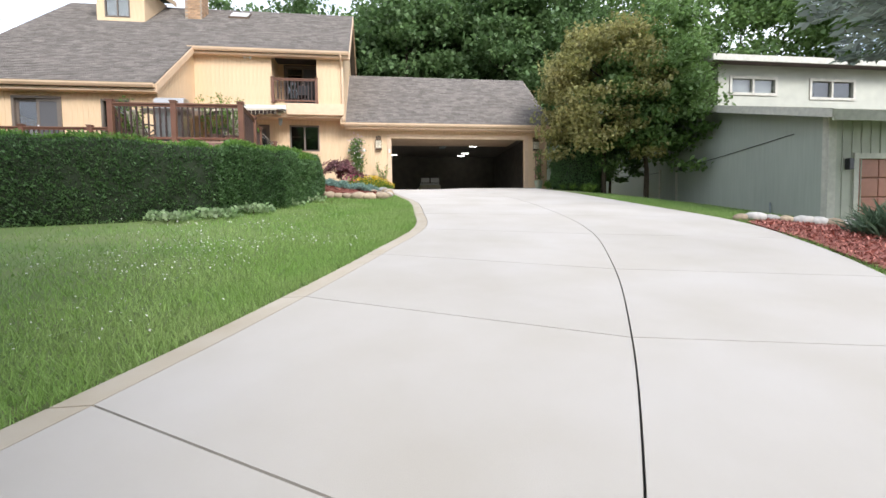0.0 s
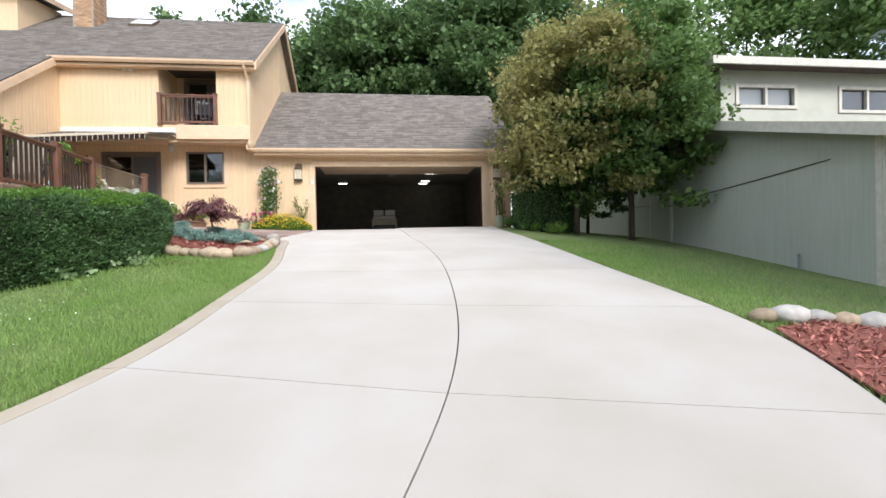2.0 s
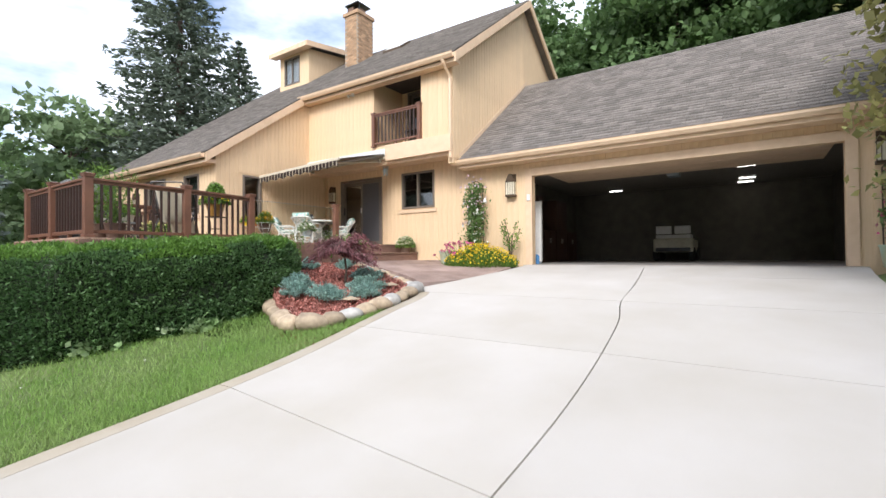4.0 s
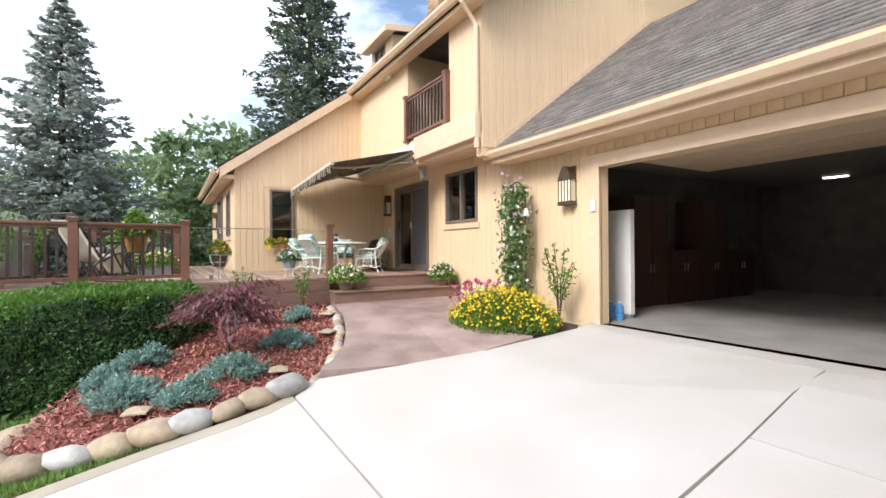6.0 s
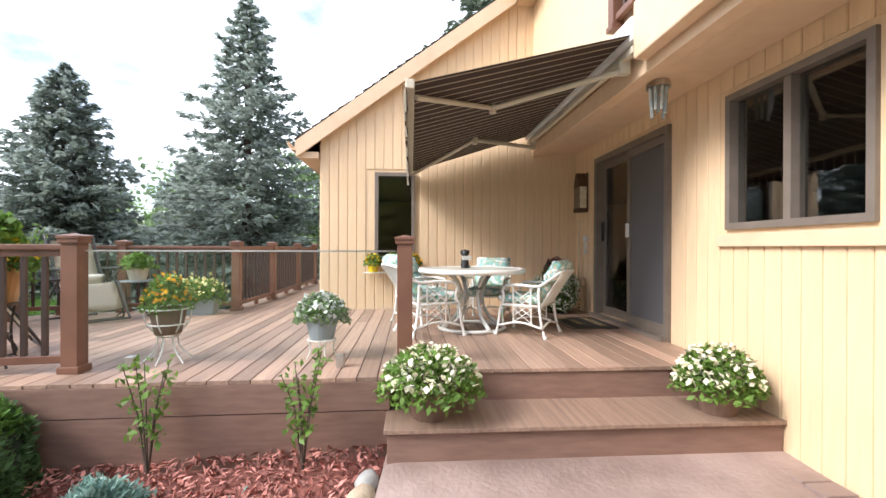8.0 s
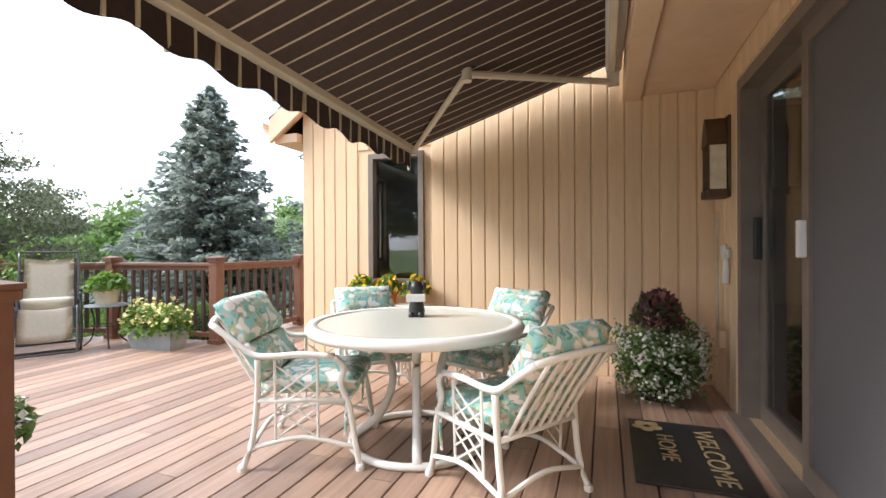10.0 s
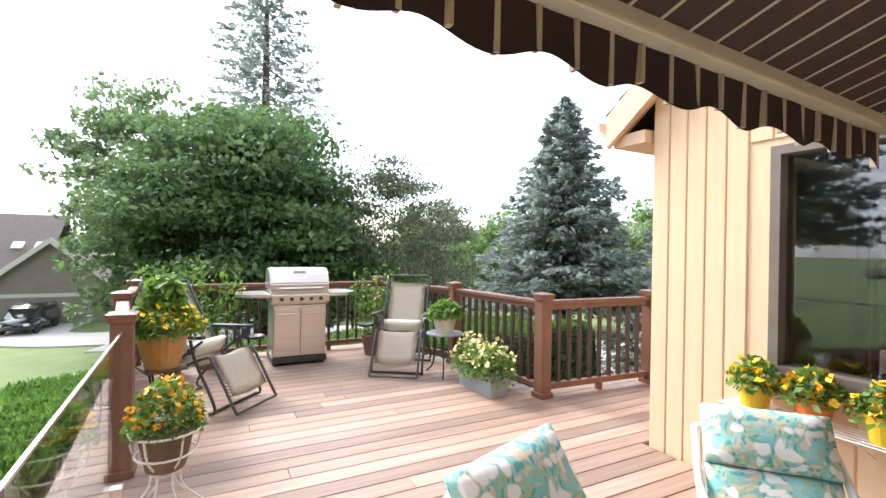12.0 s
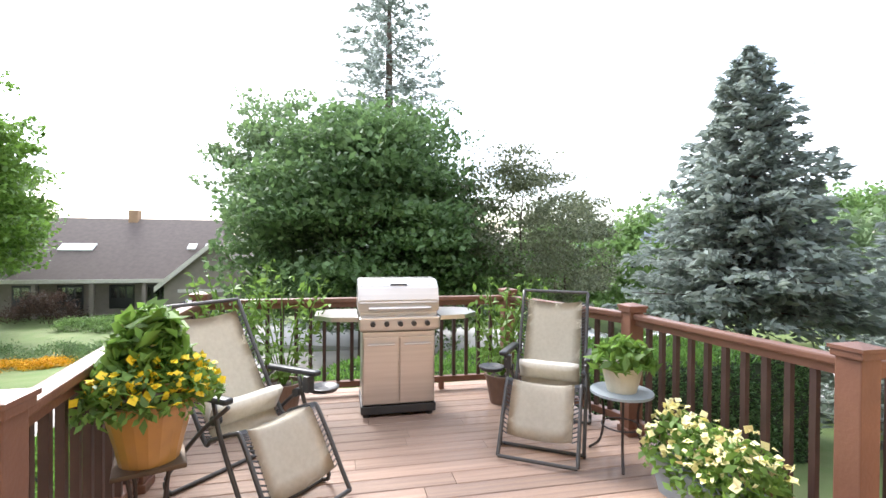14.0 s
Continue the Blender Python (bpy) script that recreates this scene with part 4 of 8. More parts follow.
window_x("window_2", *WING_WIN, -3.78, "small window in a taupe frame", 0)


def sliding_door(name, x0, x1, z0, z1, y, label, screen_right=True):
    d = tagged(new(name), label, "door", kind="structure")
    bm = bmesh.new()
    f = 0.07
    box(bm, x0, y - 0.04, z0, x0 + f, y + 0.12, z1)
    box(bm, x1 - f, y - 0.04, z0, x1, y + 0.12, z1)
    box(bm, x0 + f, y - 0.04, z1 - f, x1 - f, y + 0.12, z1)
    box(bm, x0, y - 0.10, z0 - 0.06, x1, y + 0.12, z0)
    part("door_frame", bm, FRAME_GREY, d)
    m = (x0 + x1) / 2
    for nm, a, b, yy in (("sash", x0 + f, m + 0.04, y + 0.06), ("sash", m - 0.02, x1 - f, y + 0.0)):
        bm = bmesh.new()
        box(bm, a, yy, z0, a + 0.07, yy + 0.04, z1 - f)
        box(bm, b - 0.07, yy, z0, b, yy + 0.04, z1 - f)
        box(bm, a + 0.07, yy, z1 - f - 0.08, b - 0.07, yy + 0.04, z1 - f)
        box(bm, a + 0.07, yy, z0, b - 0.07, yy + 0.04, z0 + 0.1)
        sash = part(nm, bm, FRAME_GREY, d)
        if yy > y + 0.03:
            g = part("pane", boxed(a + 0.07, yy + 0.015, z0 + 0.1, b - 0.07, yy + 0.021, z1 - f - 0.08), GLASS, sash)
            g.visible_shadow = False
        else:
            part("screen", boxed(a + 0.07, yy + 0.015, z0 + 0.1, b - 0.07, yy + 0.019, z1 - f - 0.08), SCREEN, sash, "dark insect screen")
    part("door_handle", boxed(x0 + f + 0.015, y + 0.02, z0 + 0.95, x0 + f + 0.045, y + 0.06, z0 + 1.2, 0.008), BLACK, d)
    part("latch", boxed(m - 0.005, y - 0.03, z0 + 0.98, m + 0.035, y, z0 + 1.14, 0.006), FRAME_WHITE, d)
    return d


sliding_door("door_1", *SLIDER, 0.0, "sliding glass patio door with a dark screen")
sliding_door("door_2", *WING_DOOR, -3.78, "sliding glass door of the low wing")
sliding_door("door_3", -4.35, -2.88, 3.34, 5.25, 0.66, "sliding glass balcony door")
w = tagged(new("window_3"), "tall narrow window with a woven blind in a taupe frame", "window", kind="structure")
bm = bmesh.new()
a, b, z0, z1 = LWIN
box(bm, GX - 0.1, a - 0.001, z0, GX + 0.035, a + 0.05, z1)
box(bm, GX - 0.1, b - 0.05, z0, GX + 0.035, b + 0.001, z1)
box(bm, GX - 0.1, a + 0.05, z1 - 0.05, GX + 0.035, b - 0.05, z1)
box(bm, GX - 0.1, a + 0.05, z0, GX + 0.035, b - 0.05, z0 + 0.05)
part("window_frame", bm, FRAME_GREY, w)
g = part("pane", boxed(GX - 0.05, a + 0.05, z0 + 0.05, GX - 0.044, b - 0.05, z1 - 0.05), GLASS, w)
g.visible_shadow = False

# ---------------------------------------------------------------- trees and shrubs
def trunk_mesh(height, radius, rng, limbs=6, spread=2.0, lean=0.1, first=0.35):
    bm = bmesh.new()
    line = [(rng.normal(0, lean * 0.2) * k, rng.normal(0, lean * 0.2) * k, height * k / 5) for k in range(6)]
    tube(bm, line, radius, 10, taper=radius * 0.25)
    for i in range(limbs):
        h = height * rng.uniform(first, 0.9)
        a = rng.uniform(0, 2 * math.pi)
        r = spread * rng.uniform(0.5, 1.0) * (1.1 - 0.5 * h / height)
        p = Vector((line[2][0], line[2][1], h))
        q = p + Vector((math.cos(a) * r * 0.5, math.sin(a) * r * 0.5, r * 0.35))
        e = p + Vector((math.cos(a) * r, math.sin(a) * r, r * 0.55))
        tube(bm, [p, q, e], radius * 0.35, 6, taper=radius * 0.08)
    return bm


def crown_points(rng, clumps, per, rx, rz, centre, base=0.0, flat=0.36, tight=0.15, shape=None):
    """Clumps on and in an uneven crown, each a small layered cloud."""
    pts = []
    for _ in range(clumps):
        while True:
            v = rng.normal(size=3)
            v /= np.linalg.norm(v)
            if v[2] > -0.75:
                break
        r = rng.uniform(0.55, 1.02) ** 0.6 * (1 + 0.16 * math.sin(5 * math.atan2(v[1], v[0]) + 3 * v[2]))
        k = 1.0 if shape is None else shape(v[2])
        c = np.array([centre[0] + v[0] * r * rx * k, centre[1] + v[1] * r * rx * k, centre[2] + v[2] * r * rz])
        s = tight * rx * rng.uniform(0.7, 1.5)
        pts.append(c + np.clip(rng.normal(size=(per, 3)), -1.5, 1.5) * np.array([s, s, s * flat]))
    p = np.concatenate(pts)
    return p[p[:, 2] > base]


def broad_tree(name, x, y, height, rx, rng, leaf, size=0.2, clumps=130, per=110, low=0.25, label="", trunk=0.16, category="tree", z=None, group="", flat=0.36, tight=0.15):
    t = thing(name, x, y, (ground_z(x, y) if z is None else z) - 0.05, rng.uniform(0, 360), label, category, group)
    part("trunk", trunk_mesh(height * 0.8, trunk, rng, 8, rx * 0.9), BARK, t, smooth=True)
    zc = height * (1 + low) / 2
    pts = crown_points(rng, int(clumps * 1.5), int(per * 1.2), rx, height * (1 - low) / 2, (0, 0, zc), base=height * low * 0.7, flat=flat, tight=tight)
    part("crown", leaves("crown", pts, size, rng, up=0.7, width=0.7), leaf, t)
    return t


def spruce(name, x, y, height, r, rng, leaf, label, layers=30, per_branch=70, bare=0.08, z=None, size=0.30, droop=0.32, category="tree"):
    """A conifer: whorls of drooping boughs, each clothed in needle sprays."""
    t = thing(name, x, y, (ground_z(x, y) if z is None else z) - 0.05, rng.uniform(0, 360), label, category)
    bm = bmesh.new()
    tube(bm, [(0, 0, 0), (0, 0, height * 0.5), (0.03, 0, height * 0.97)], 0.02 * height, 8, taper=0.02)
    pts, way = [], []
    for i in range(layers):
        f = i / (layers - 1)
        h = height * (bare + (0.985 - bare) * f)
        reach = r * (1 - f) ** 0.72 * (0.82 + 0.18 * rng.random()) + 0.12
        n = max(5, int(10 * (1 - f) + 5))
        a0 = rng.uniform(0, 6.28)
        for k in range(n):
            a = a0 + 2 * math.pi * k / n + rng.normal(0, 0.16)
            L = reach * rng.uniform(0.62, 1.12)
            d = np.array([math.cos(a), math.sin(a), 0])
            side = np.array([-d[1], d[0], 0])
            m = max(12, int(per_branch * (0.3 + L / r)))
            u = rng.uniform(0.12, 1.0, m) ** 0.8
            w = rng.normal(0, 0.13, m) * L * (1.05 - u * 0.6)
            drop = -droop * L * (u - 0.75 * u ** 2.2) + rng.normal(0, 0.05, m)
            p = d[None] * (u * L)[:, None] + side[None] * w[:, None]
            p[:, 2] += h + drop - np.abs(w) * 0.18
            pts.append(p)
            way.append(d[None] * 0.9 + side[None] * (np.sign(w) * 0.7)[:, None] + np.array([0, 0, -0.1])[None])
            if L > 0.5 and k % 2 == 0:
                tube(bm, [(0, 0, h), tuple(d * L * 0.5 + np.array([0, 0, h - droop * L * 0.3])), tuple(d * L * 0.95 + np.array([0, 0, h - droop * L * 0.25]))], 0.025, 5, taper=0.006)
    part("trunk", bm, BARK, t)
    part("crown", leaves("crown", np.concatenate(pts), size, rng, up=0.5, width=0.42, along=np.concatenate(way), jitter=0.4), leaf, t)
    return t


rng = np.random.default_rng(21)
# spruces
spruce("spruce_tree", -18.3, -8.6, 13.2, 4.4, rng, NEEDLE, "tall blue-grey spruce beyond the deck", 38, 80)
spruce("spruce_tree", -14.1, -12.1, 8.8, 2.95, rng, NEEDLE, "blue-grey spruce on the lawn by the street", 32, 85, bare=0.32, size=0.24)
spruce("spruce_tree", -20.6, -11.6, 8.6, 3.8, rng, NEEDLE, "blue-grey spruce with full low boughs", 28, 70)
spruce("spruce_tree", -19.5, 1.2, 19.0, 5.6, rng, NEEDLE_DARK, "tall dark green spruce behind the house", 44, 80, size=0.34)
spruce("spruce_tree", -24.5, 7.5, 17.0, 5.0, rng, NEEDLE_DARK, "tall dark green spruce behind the house", 40, 70, size=0.34)
spruce("spruce_tree", -7.5, -29.0, 24.0, 6.6, rng, NEEDLE, "tall thin-topped blue-grey spruce behind the maple", 36, 75, size=0.34)
spruce("spruce_tree", 15.2, -22.8, 15.0, 5.0, rng, NEEDLE, "blue-grey spruce by the driveway mouth", 34, 75)
spruce("spruce_tree", 11.9, -12.6, 15.5, 4.3, rng, NEEDLE, "large blue-grey spruce before the neighbouring house", 34, 95, bare=0.32)
# broad trees
broad_tree("maple_tree", -5.8, -22.6, 10.3, 4.3, rng, LEAF_DARK, 0.24, 210, 190, 0.10, "dense dark green round-headed maple on the lawn", flat=0.17, tight=0.19)
broad_tree("light_tree", -0.4, -41.0, 16.8, 4.4, rng, HAZE_GREEN, 0.36, 110, 90, 0.2, "pale green broad-leaved tree across the street")
broad_tree("light_tree", 16.3, -33.4, 14.6, 4.0, rng, LEAF_LIGHT, 0.32, 130, 100, 0.12, "fresh green broad-leaved tree across the street")
broad_tree("light_tree", 22.5, -41.0, 14.5, 5.6, rng, HAZE_GREEN, 0.36, 110, 90, 0.12, "fresh green broad-leaved tree across the street")
broad_tree("thin_tree", -12.5, -21.8, 9.4, 3.0, rng, LEAF_DUSTY, 0.15, 80, 110, 0.25, "thin olive-leaved tree by the street", 0.09)
broad_tree("thin_tree", -15.4, -23.5, 8.4, 2.3, rng, LEAF_DUSTY, 0.15, 55, 110, 0.25, "thin olive-leaved tree by the street", 0.09)
broad_tree("street_tree", -10.8, -22.6, 5.6, 2.5, rng, LEAF_GREEN, 0.18, 60, 70, 0.1, "low green tree by the street", 0.09)
for x, y, h, r in ((-26, -30, 9, 4.5), (-33, -24, 8, 4.2), (-22, -38, 8.5, 5), (-14, -44, 8, 5), (-40, -12, 10, 5), (-37, 1, 10.5, 4.6), (-24, 9, 9, 4.2), (-34, -7, 12.5, 5), (-33, -16, 11, 4.6), (-23.5, -2, 10, 3.6), (-44, -30, 11, 6), (30, -45, 13, 6), (0, -62, 10, 7), (-9, -58, 9, 6), (-48, 4, 12, 6), (-30, -50, 9, 6), (-42, -46, 10, 7)):
    broad_tree("distant_tree", x, y, h, r, rng, HAZE_GREEN if (x + y) % 2 else LEAF_GREEN, 0.4, 60, 70, 0.05, "green broad-leaved tree in the distance", group="distant trees")
# woods behind the garage
for x, y, h, r, lf in ((-9.5, 17, 15, 4.4, LEAF_DARK), (-5.0, 15.5, 14.0, 4.2, LEAF_DARK), (-1.0, 19, 15.5, 4.6, LEAF_GREEN), (1.6, 13.2, 14.5, 4.0, LEAF_DARK), (5.2, 16.5, 16.5, 4.6, LEAF_DARK), (8.4, 12.6, 17, 4.4, LEAF_DARK), (12.5, 15, 18, 5, LEAF_DARK), (16.5, 19, 18, 5, LEAF_GREEN), (20.5, 14, 17, 4.8, LEAF_GREEN), (25, 10, 16, 5, LEAF_GREEN), (3.4, 23, 18, 5, LEAF_DARK), (-15, 22, 14, 5, LEAF_GREEN), (30, 2, 17, 5.5, LEAF_GREEN), (9.4, 20, 20, 5, LEAF_DARK)):
    broad_tree("woodland_tree", x, y, h, r, rng, lf, 0.34, 110, 110, 0.1, "tall leafy tree of the woods behind the house", 0.2, group="woods behind the house")
# shrubs and tree beside the garage
broad_tree("olive_tree", 8.1, -2.6, 6.6, 2.15, rng, LEAF_OLIVE, 0.15, 130, 120, 0.12, "yellowing olive-leaved tree beside the garage", 0.1)
broad_tree("dogwood_tree", 9.7, -2.9, 6.9, 2.0, rng, LEAF_GREEN, 0.17, 130, 120, 0.10, "bright green layered tree beside the garage", 0.1)
broad_tree("dark_shrub", 9.0, -1.4, 3.2, 1.3, rng, LEAF_DARK, 0.12, 60, 110, 0.05, "dark shrub under the trees", 0.06, "shrub")


def clipped(name, ring, top, height_at, rng, count, label, leaf, crown, size=0.06, round_by=0.35, category="hedge"):
    """A sheared shrub: a core coloured as inner shade, clothed in short needles, with fresher growth on top."""
    t = tagged(new(name), label, category)
    n = len(ring)
    cx, cy = sum(p[0] for p in ring) / n, sum(p[1] for p in ring) / n
    prof = [(0.10, 0.0), (0.0, 0.18), (0.0, 0.62), (0.10, 0.84), (0.30, 0.96), (0.62, 1.0)]
    bm = bmesh.new()
    rows = []
    for inset, up in prof:
        row = []
        for x, y in ring:
            d = Vector((cx - x, cy - y))
            k = min(0.95, inset * round_by * 3 / max(0.3, d.length))
            px, py = x + d.x * k, y + d.y * k
            g = height_at(x, y) - 0.05
            row.append(Vector((px, py, g + (top(px, py) - g) * up)))
        rows.append(row)
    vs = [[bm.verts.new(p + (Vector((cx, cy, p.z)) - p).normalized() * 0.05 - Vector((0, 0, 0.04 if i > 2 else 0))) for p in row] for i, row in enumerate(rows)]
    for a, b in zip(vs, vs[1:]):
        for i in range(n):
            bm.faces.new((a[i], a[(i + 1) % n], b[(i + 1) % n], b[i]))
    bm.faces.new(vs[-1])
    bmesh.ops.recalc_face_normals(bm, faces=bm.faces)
    # solid filler; its near-black colour stands for the shade inside the shrub
    part("core", bm, HEDGE_SHADE, t)
    tris = []
    for a, b in zip(rows, rows[1:]):
        for i in range(n):
            tris += [(a[i], a[(i + 1) % n], b[i]), (a[(i + 1) % n], b[(i + 1) % n], b[i])]
    c = Vector((sum(p.x for p in rows[-1]) / n, sum(p.y for p in rows[-1]) / n, sum(p.z for p in rows[-1]) / n))
    for i in range(n):
        tris.append((rows[-1][i], rows[-1][(i + 1) % n], c))
    area = np.array([((b - a).cross(d - a)).length / 2 for a, b, d in tris])
    pick = rng.choice(len(tris), size=count, p=area / area.sum())
    u, v = rng.random(count), rng.random(count)
    flip = u + v > 1
    u[flip], v[flip] = 1 - u[flip], 1 - v[flip]
    A, B, C = (np.array([tuple(q[k]) for q in tris]) for k in range(3))
    nor = np.cross(B - A, C - A)
    nor /= np.linalg.norm(nor, axis=1, keepdims=True) + 1e-9
    out = np.sign(np.sum(nor * ((A + B + C) / 3 - np.array([cx, cy, rows[1][0].z])), axis=1))
    nor *= np.where(out == 0, 1, out)[:, None]
    p = A[pick] + (B - A)[pick] * u[:, None] + (C - A)[pick] * v[:, None]
    bumps = np.array([noise.noise(Vector(q) * 2.2) * 0.09 + noise.noise(Vector(q) * 7) * 0.05 for q in p])
    p += nor[pick] * (bumps + rng.normal(0, 0.025, count))[:, None]
    high = nor[pick][:, 2] > 0.55
    for nm, sel, m in (("foliage", ~high, leaf), ("top_growth", high, crown)):
        if sel.sum() > 10:
            part(nm, leaves(nm, p[sel], size, rng, up=0.1, width=0.42, along=nor[pick][sel] + np.array([0, 0, 0.35]), jitter=0.55), m, t)
    return t


def densify(ring, step=0.5):
    out = []
    for (x0, y0), (x1, y1) in zip(ring, ring[1:] + ring[:1]):
        k = max(1, round(math.hypot(x1 - x0, y1 - y0) / step))
        out += [(x0 + (x1 - x0) * i / k, y0 + (y1 - y0) * i / k) for i in range(k)]
    return out


HEDGE = [(-2.45, -5.0), (-2.40, -5.7), (-2.75, -7.2), (-3.3, -8.7), (-3.95, -9.7), (-5.2, -10.4), (-7.2, -10.9), (-10, -11.3), (-13, -11.6), (-13, -9.2), (-10, -8.9), (-7.2, -8.8), (-5.2, -8.75), (-4.15, -8.4), (-3.75, -7.2), (-3.72, -6.0), (-3.68, -4.75), (-3.0, -4.6)]
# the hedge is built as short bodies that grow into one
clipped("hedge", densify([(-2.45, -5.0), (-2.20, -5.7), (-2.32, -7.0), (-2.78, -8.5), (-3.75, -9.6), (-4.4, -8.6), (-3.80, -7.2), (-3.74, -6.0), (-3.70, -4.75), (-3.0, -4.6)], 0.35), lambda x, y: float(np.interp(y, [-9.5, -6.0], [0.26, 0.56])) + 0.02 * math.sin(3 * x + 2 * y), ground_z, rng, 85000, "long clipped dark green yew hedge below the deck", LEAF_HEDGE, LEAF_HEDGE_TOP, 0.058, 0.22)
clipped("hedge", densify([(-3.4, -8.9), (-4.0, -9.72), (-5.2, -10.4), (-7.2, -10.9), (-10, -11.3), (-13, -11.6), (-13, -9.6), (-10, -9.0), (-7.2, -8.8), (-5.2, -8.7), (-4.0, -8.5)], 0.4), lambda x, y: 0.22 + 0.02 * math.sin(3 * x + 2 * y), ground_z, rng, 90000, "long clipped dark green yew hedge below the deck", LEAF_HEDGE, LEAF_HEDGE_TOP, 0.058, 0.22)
clipped("round_shrub", [(7.35 + 0.95 * math.cos(a), -1.75 + 1.0 * math.sin(a)) for a in np.linspace(0, 6.28, 17)[:-1]], lambda x, y: 1.98 - 0.55 * ((x - 7.35) ** 2 + (y + 1.75) ** 2), ground_z, rng, 18000, "large clipped round green shrub beside the garage", LEAF_HEDGE, LEAF_GREEN, 0.075, 0.42, "shrub")


# grass blades near the drive
def grass(count, rng):
    pts = []
    while len(pts) < count:
        y = rng.uniform(-21.5, -5.0)
        side = rng.random() < 0.72
        if side:
            x = at_y(LEFT, y) - rng.exponential(1.6) - 0.02
        else:
            x = at_y(RIGHT, y) + rng.exponential(1.3) + 0.02
        if x < -8 or x > 11 or inside(x, y, BED) or inside(x, y, BED_RIGHT) or inside(x, y, HEDGE):
            continue
        pts.append((x, y, ground_z(x, y) - 0.02))
    p = np.array(pts)
    n = len(p)
    a = rng.uniform(0, 6.28, n)
    h = rng.uniform(0.035, 0.085, n)
    lean = rng.normal(0, 0.03, (n, 2))
    w = 0.0045
    v = np.zeros((n, 3, 3))
    v[:, 0] = p + np.stack([np.cos(a) * w, np.sin(a) * w, np.zeros(n)], 1)
    v[:, 1] = p - np.stack([np.cos(a) * w, np.sin(a) * w, np.zeros(n)], 1)
    v[:, 2] = p + np.stack([lean[:, 0], lean[:, 1], h], 1)
    return mesh_of("grass", v.reshape(-1, 3), np.arange(3 * n).reshape(n, 3))


tagged(part("grass", grass(150000, rng), BLADE), "mown green lawn grass along the driveway", "grass", kind="stuff")
clover = []
while len(clover) < 800:
    x, y = rng.normal(-2.9, 1.3), rng.normal(-13.2, 1.8)
    if x < at_y(LEFT, y) - 0.3 and not inside(x, y, HEDGE) and noise.noise(Vector((x * 0.9, y * 0.9, 0))) > -0.05:
        clover.append((x, y, ground_z(x, y) + rng.uniform(0.02, 0.06)))
PETAL_WHITE = mat("white_petal", (0.80, 0.80, 0.74), 0.6, other=(0.70, 0.70, 0.62), random_value=0.1, island=True)
tagged(part("clover_flowers", leaves("clover_flowers", clover, 0.021, rng, up=1, width=0.9), PETAL_WHITE), "white clover flowers scattered in the lawn", "flowers", kind="stuff")


def stone_mesh(rng, a, b, c):
    bm = bmesh.new()
    bmesh.ops.create_icosphere(bm, subdivisions=2, radius=1.0)
    s = Vector(rng.uniform(0, 50, 3))
    for v in bm.verts:
        k = 1 + 0.22 * noise.noise(v.co * 1.3 + s)
        v.co = Vector((v.co.x * a * k, v.co.y * b * k, v.co.z * c * k))
    return bm


def stone_row(points, rng, count, mat_of, h_at, size=0.17, group=""):
    line = arc([(x, y, 0) for x, y in points], 10)
    acc = [0.0]
    for p, q in zip(line, line[1:]):
        acc.append(acc[-1] + (q - p).length)
    for i in range(count):
        d = acc[-1] * (i + 0.5) / count
        x = float(np.interp(d, acc, [p.x for p in line]))
        y = float(np.interp(d, acc, [p.y for p in line]))
        k = int(np.searchsorted(acc, d))
        t = line[min(k, len(line) - 1)] - line[max(k - 1, 0)]
        s = size * rng.uniform(0.78, 1.2)
        ob = part("stone", stone_mesh(rng, s * 1.15, s * 0.8, s * 0.62), mat_of(i), smooth=True)
        ob.matrix_basis = pose(x, y, h_at(x, y) + s * 0.28, rng.uniform(-8, 8), rng.uniform(-8, 8), math.degrees(math.atan2(t.y, t.x)) + rng.uniform(-15, 15))
        tagged(ob, "rounded tan field stone edging the bed", "stone", group)


stone_row([(-3.5, -2.72), (-2.9, -2.8), (-2.4, -2.93), (-1.92, -3.08), (-1.4, -3.28), (-0.95, -3.52), (-0.55, -3.86)], rng, 21, lambda i: STONE if i % 4 else STONE_GREY, lambda x, y: bed_z(x, y) - 0.02, 0.10, "stones along the bed")
stone_row([(-0.5, -3.95), (-0.33, -4.6), (-0.28, -5.3), (-0.38, -6.05), (-0.6, -6.4)], rng, 9, lambda i: STONE if i % 3 else STONE_GREY, lambda x, y: ground_z(x, y), 0.19, "stones along the bed")
stone_row([(-0.75, -6.45), (-1.5, -6.12), (-2.4, -5.62)], rng, 6, lambda i: STONE, lambda x, y: ground_z(x, y), 0.21, "stones along the bed")
stone_row([(6.25, -11.35), (7.0, -11.5), (8.1, -11.85), (9.4, -12.4)], rng, 12, lambda i: STONE_GREY if i % 3 else STONE, lambda x, y: ground_z(x, y), 0.17, "stones beside the driveway")


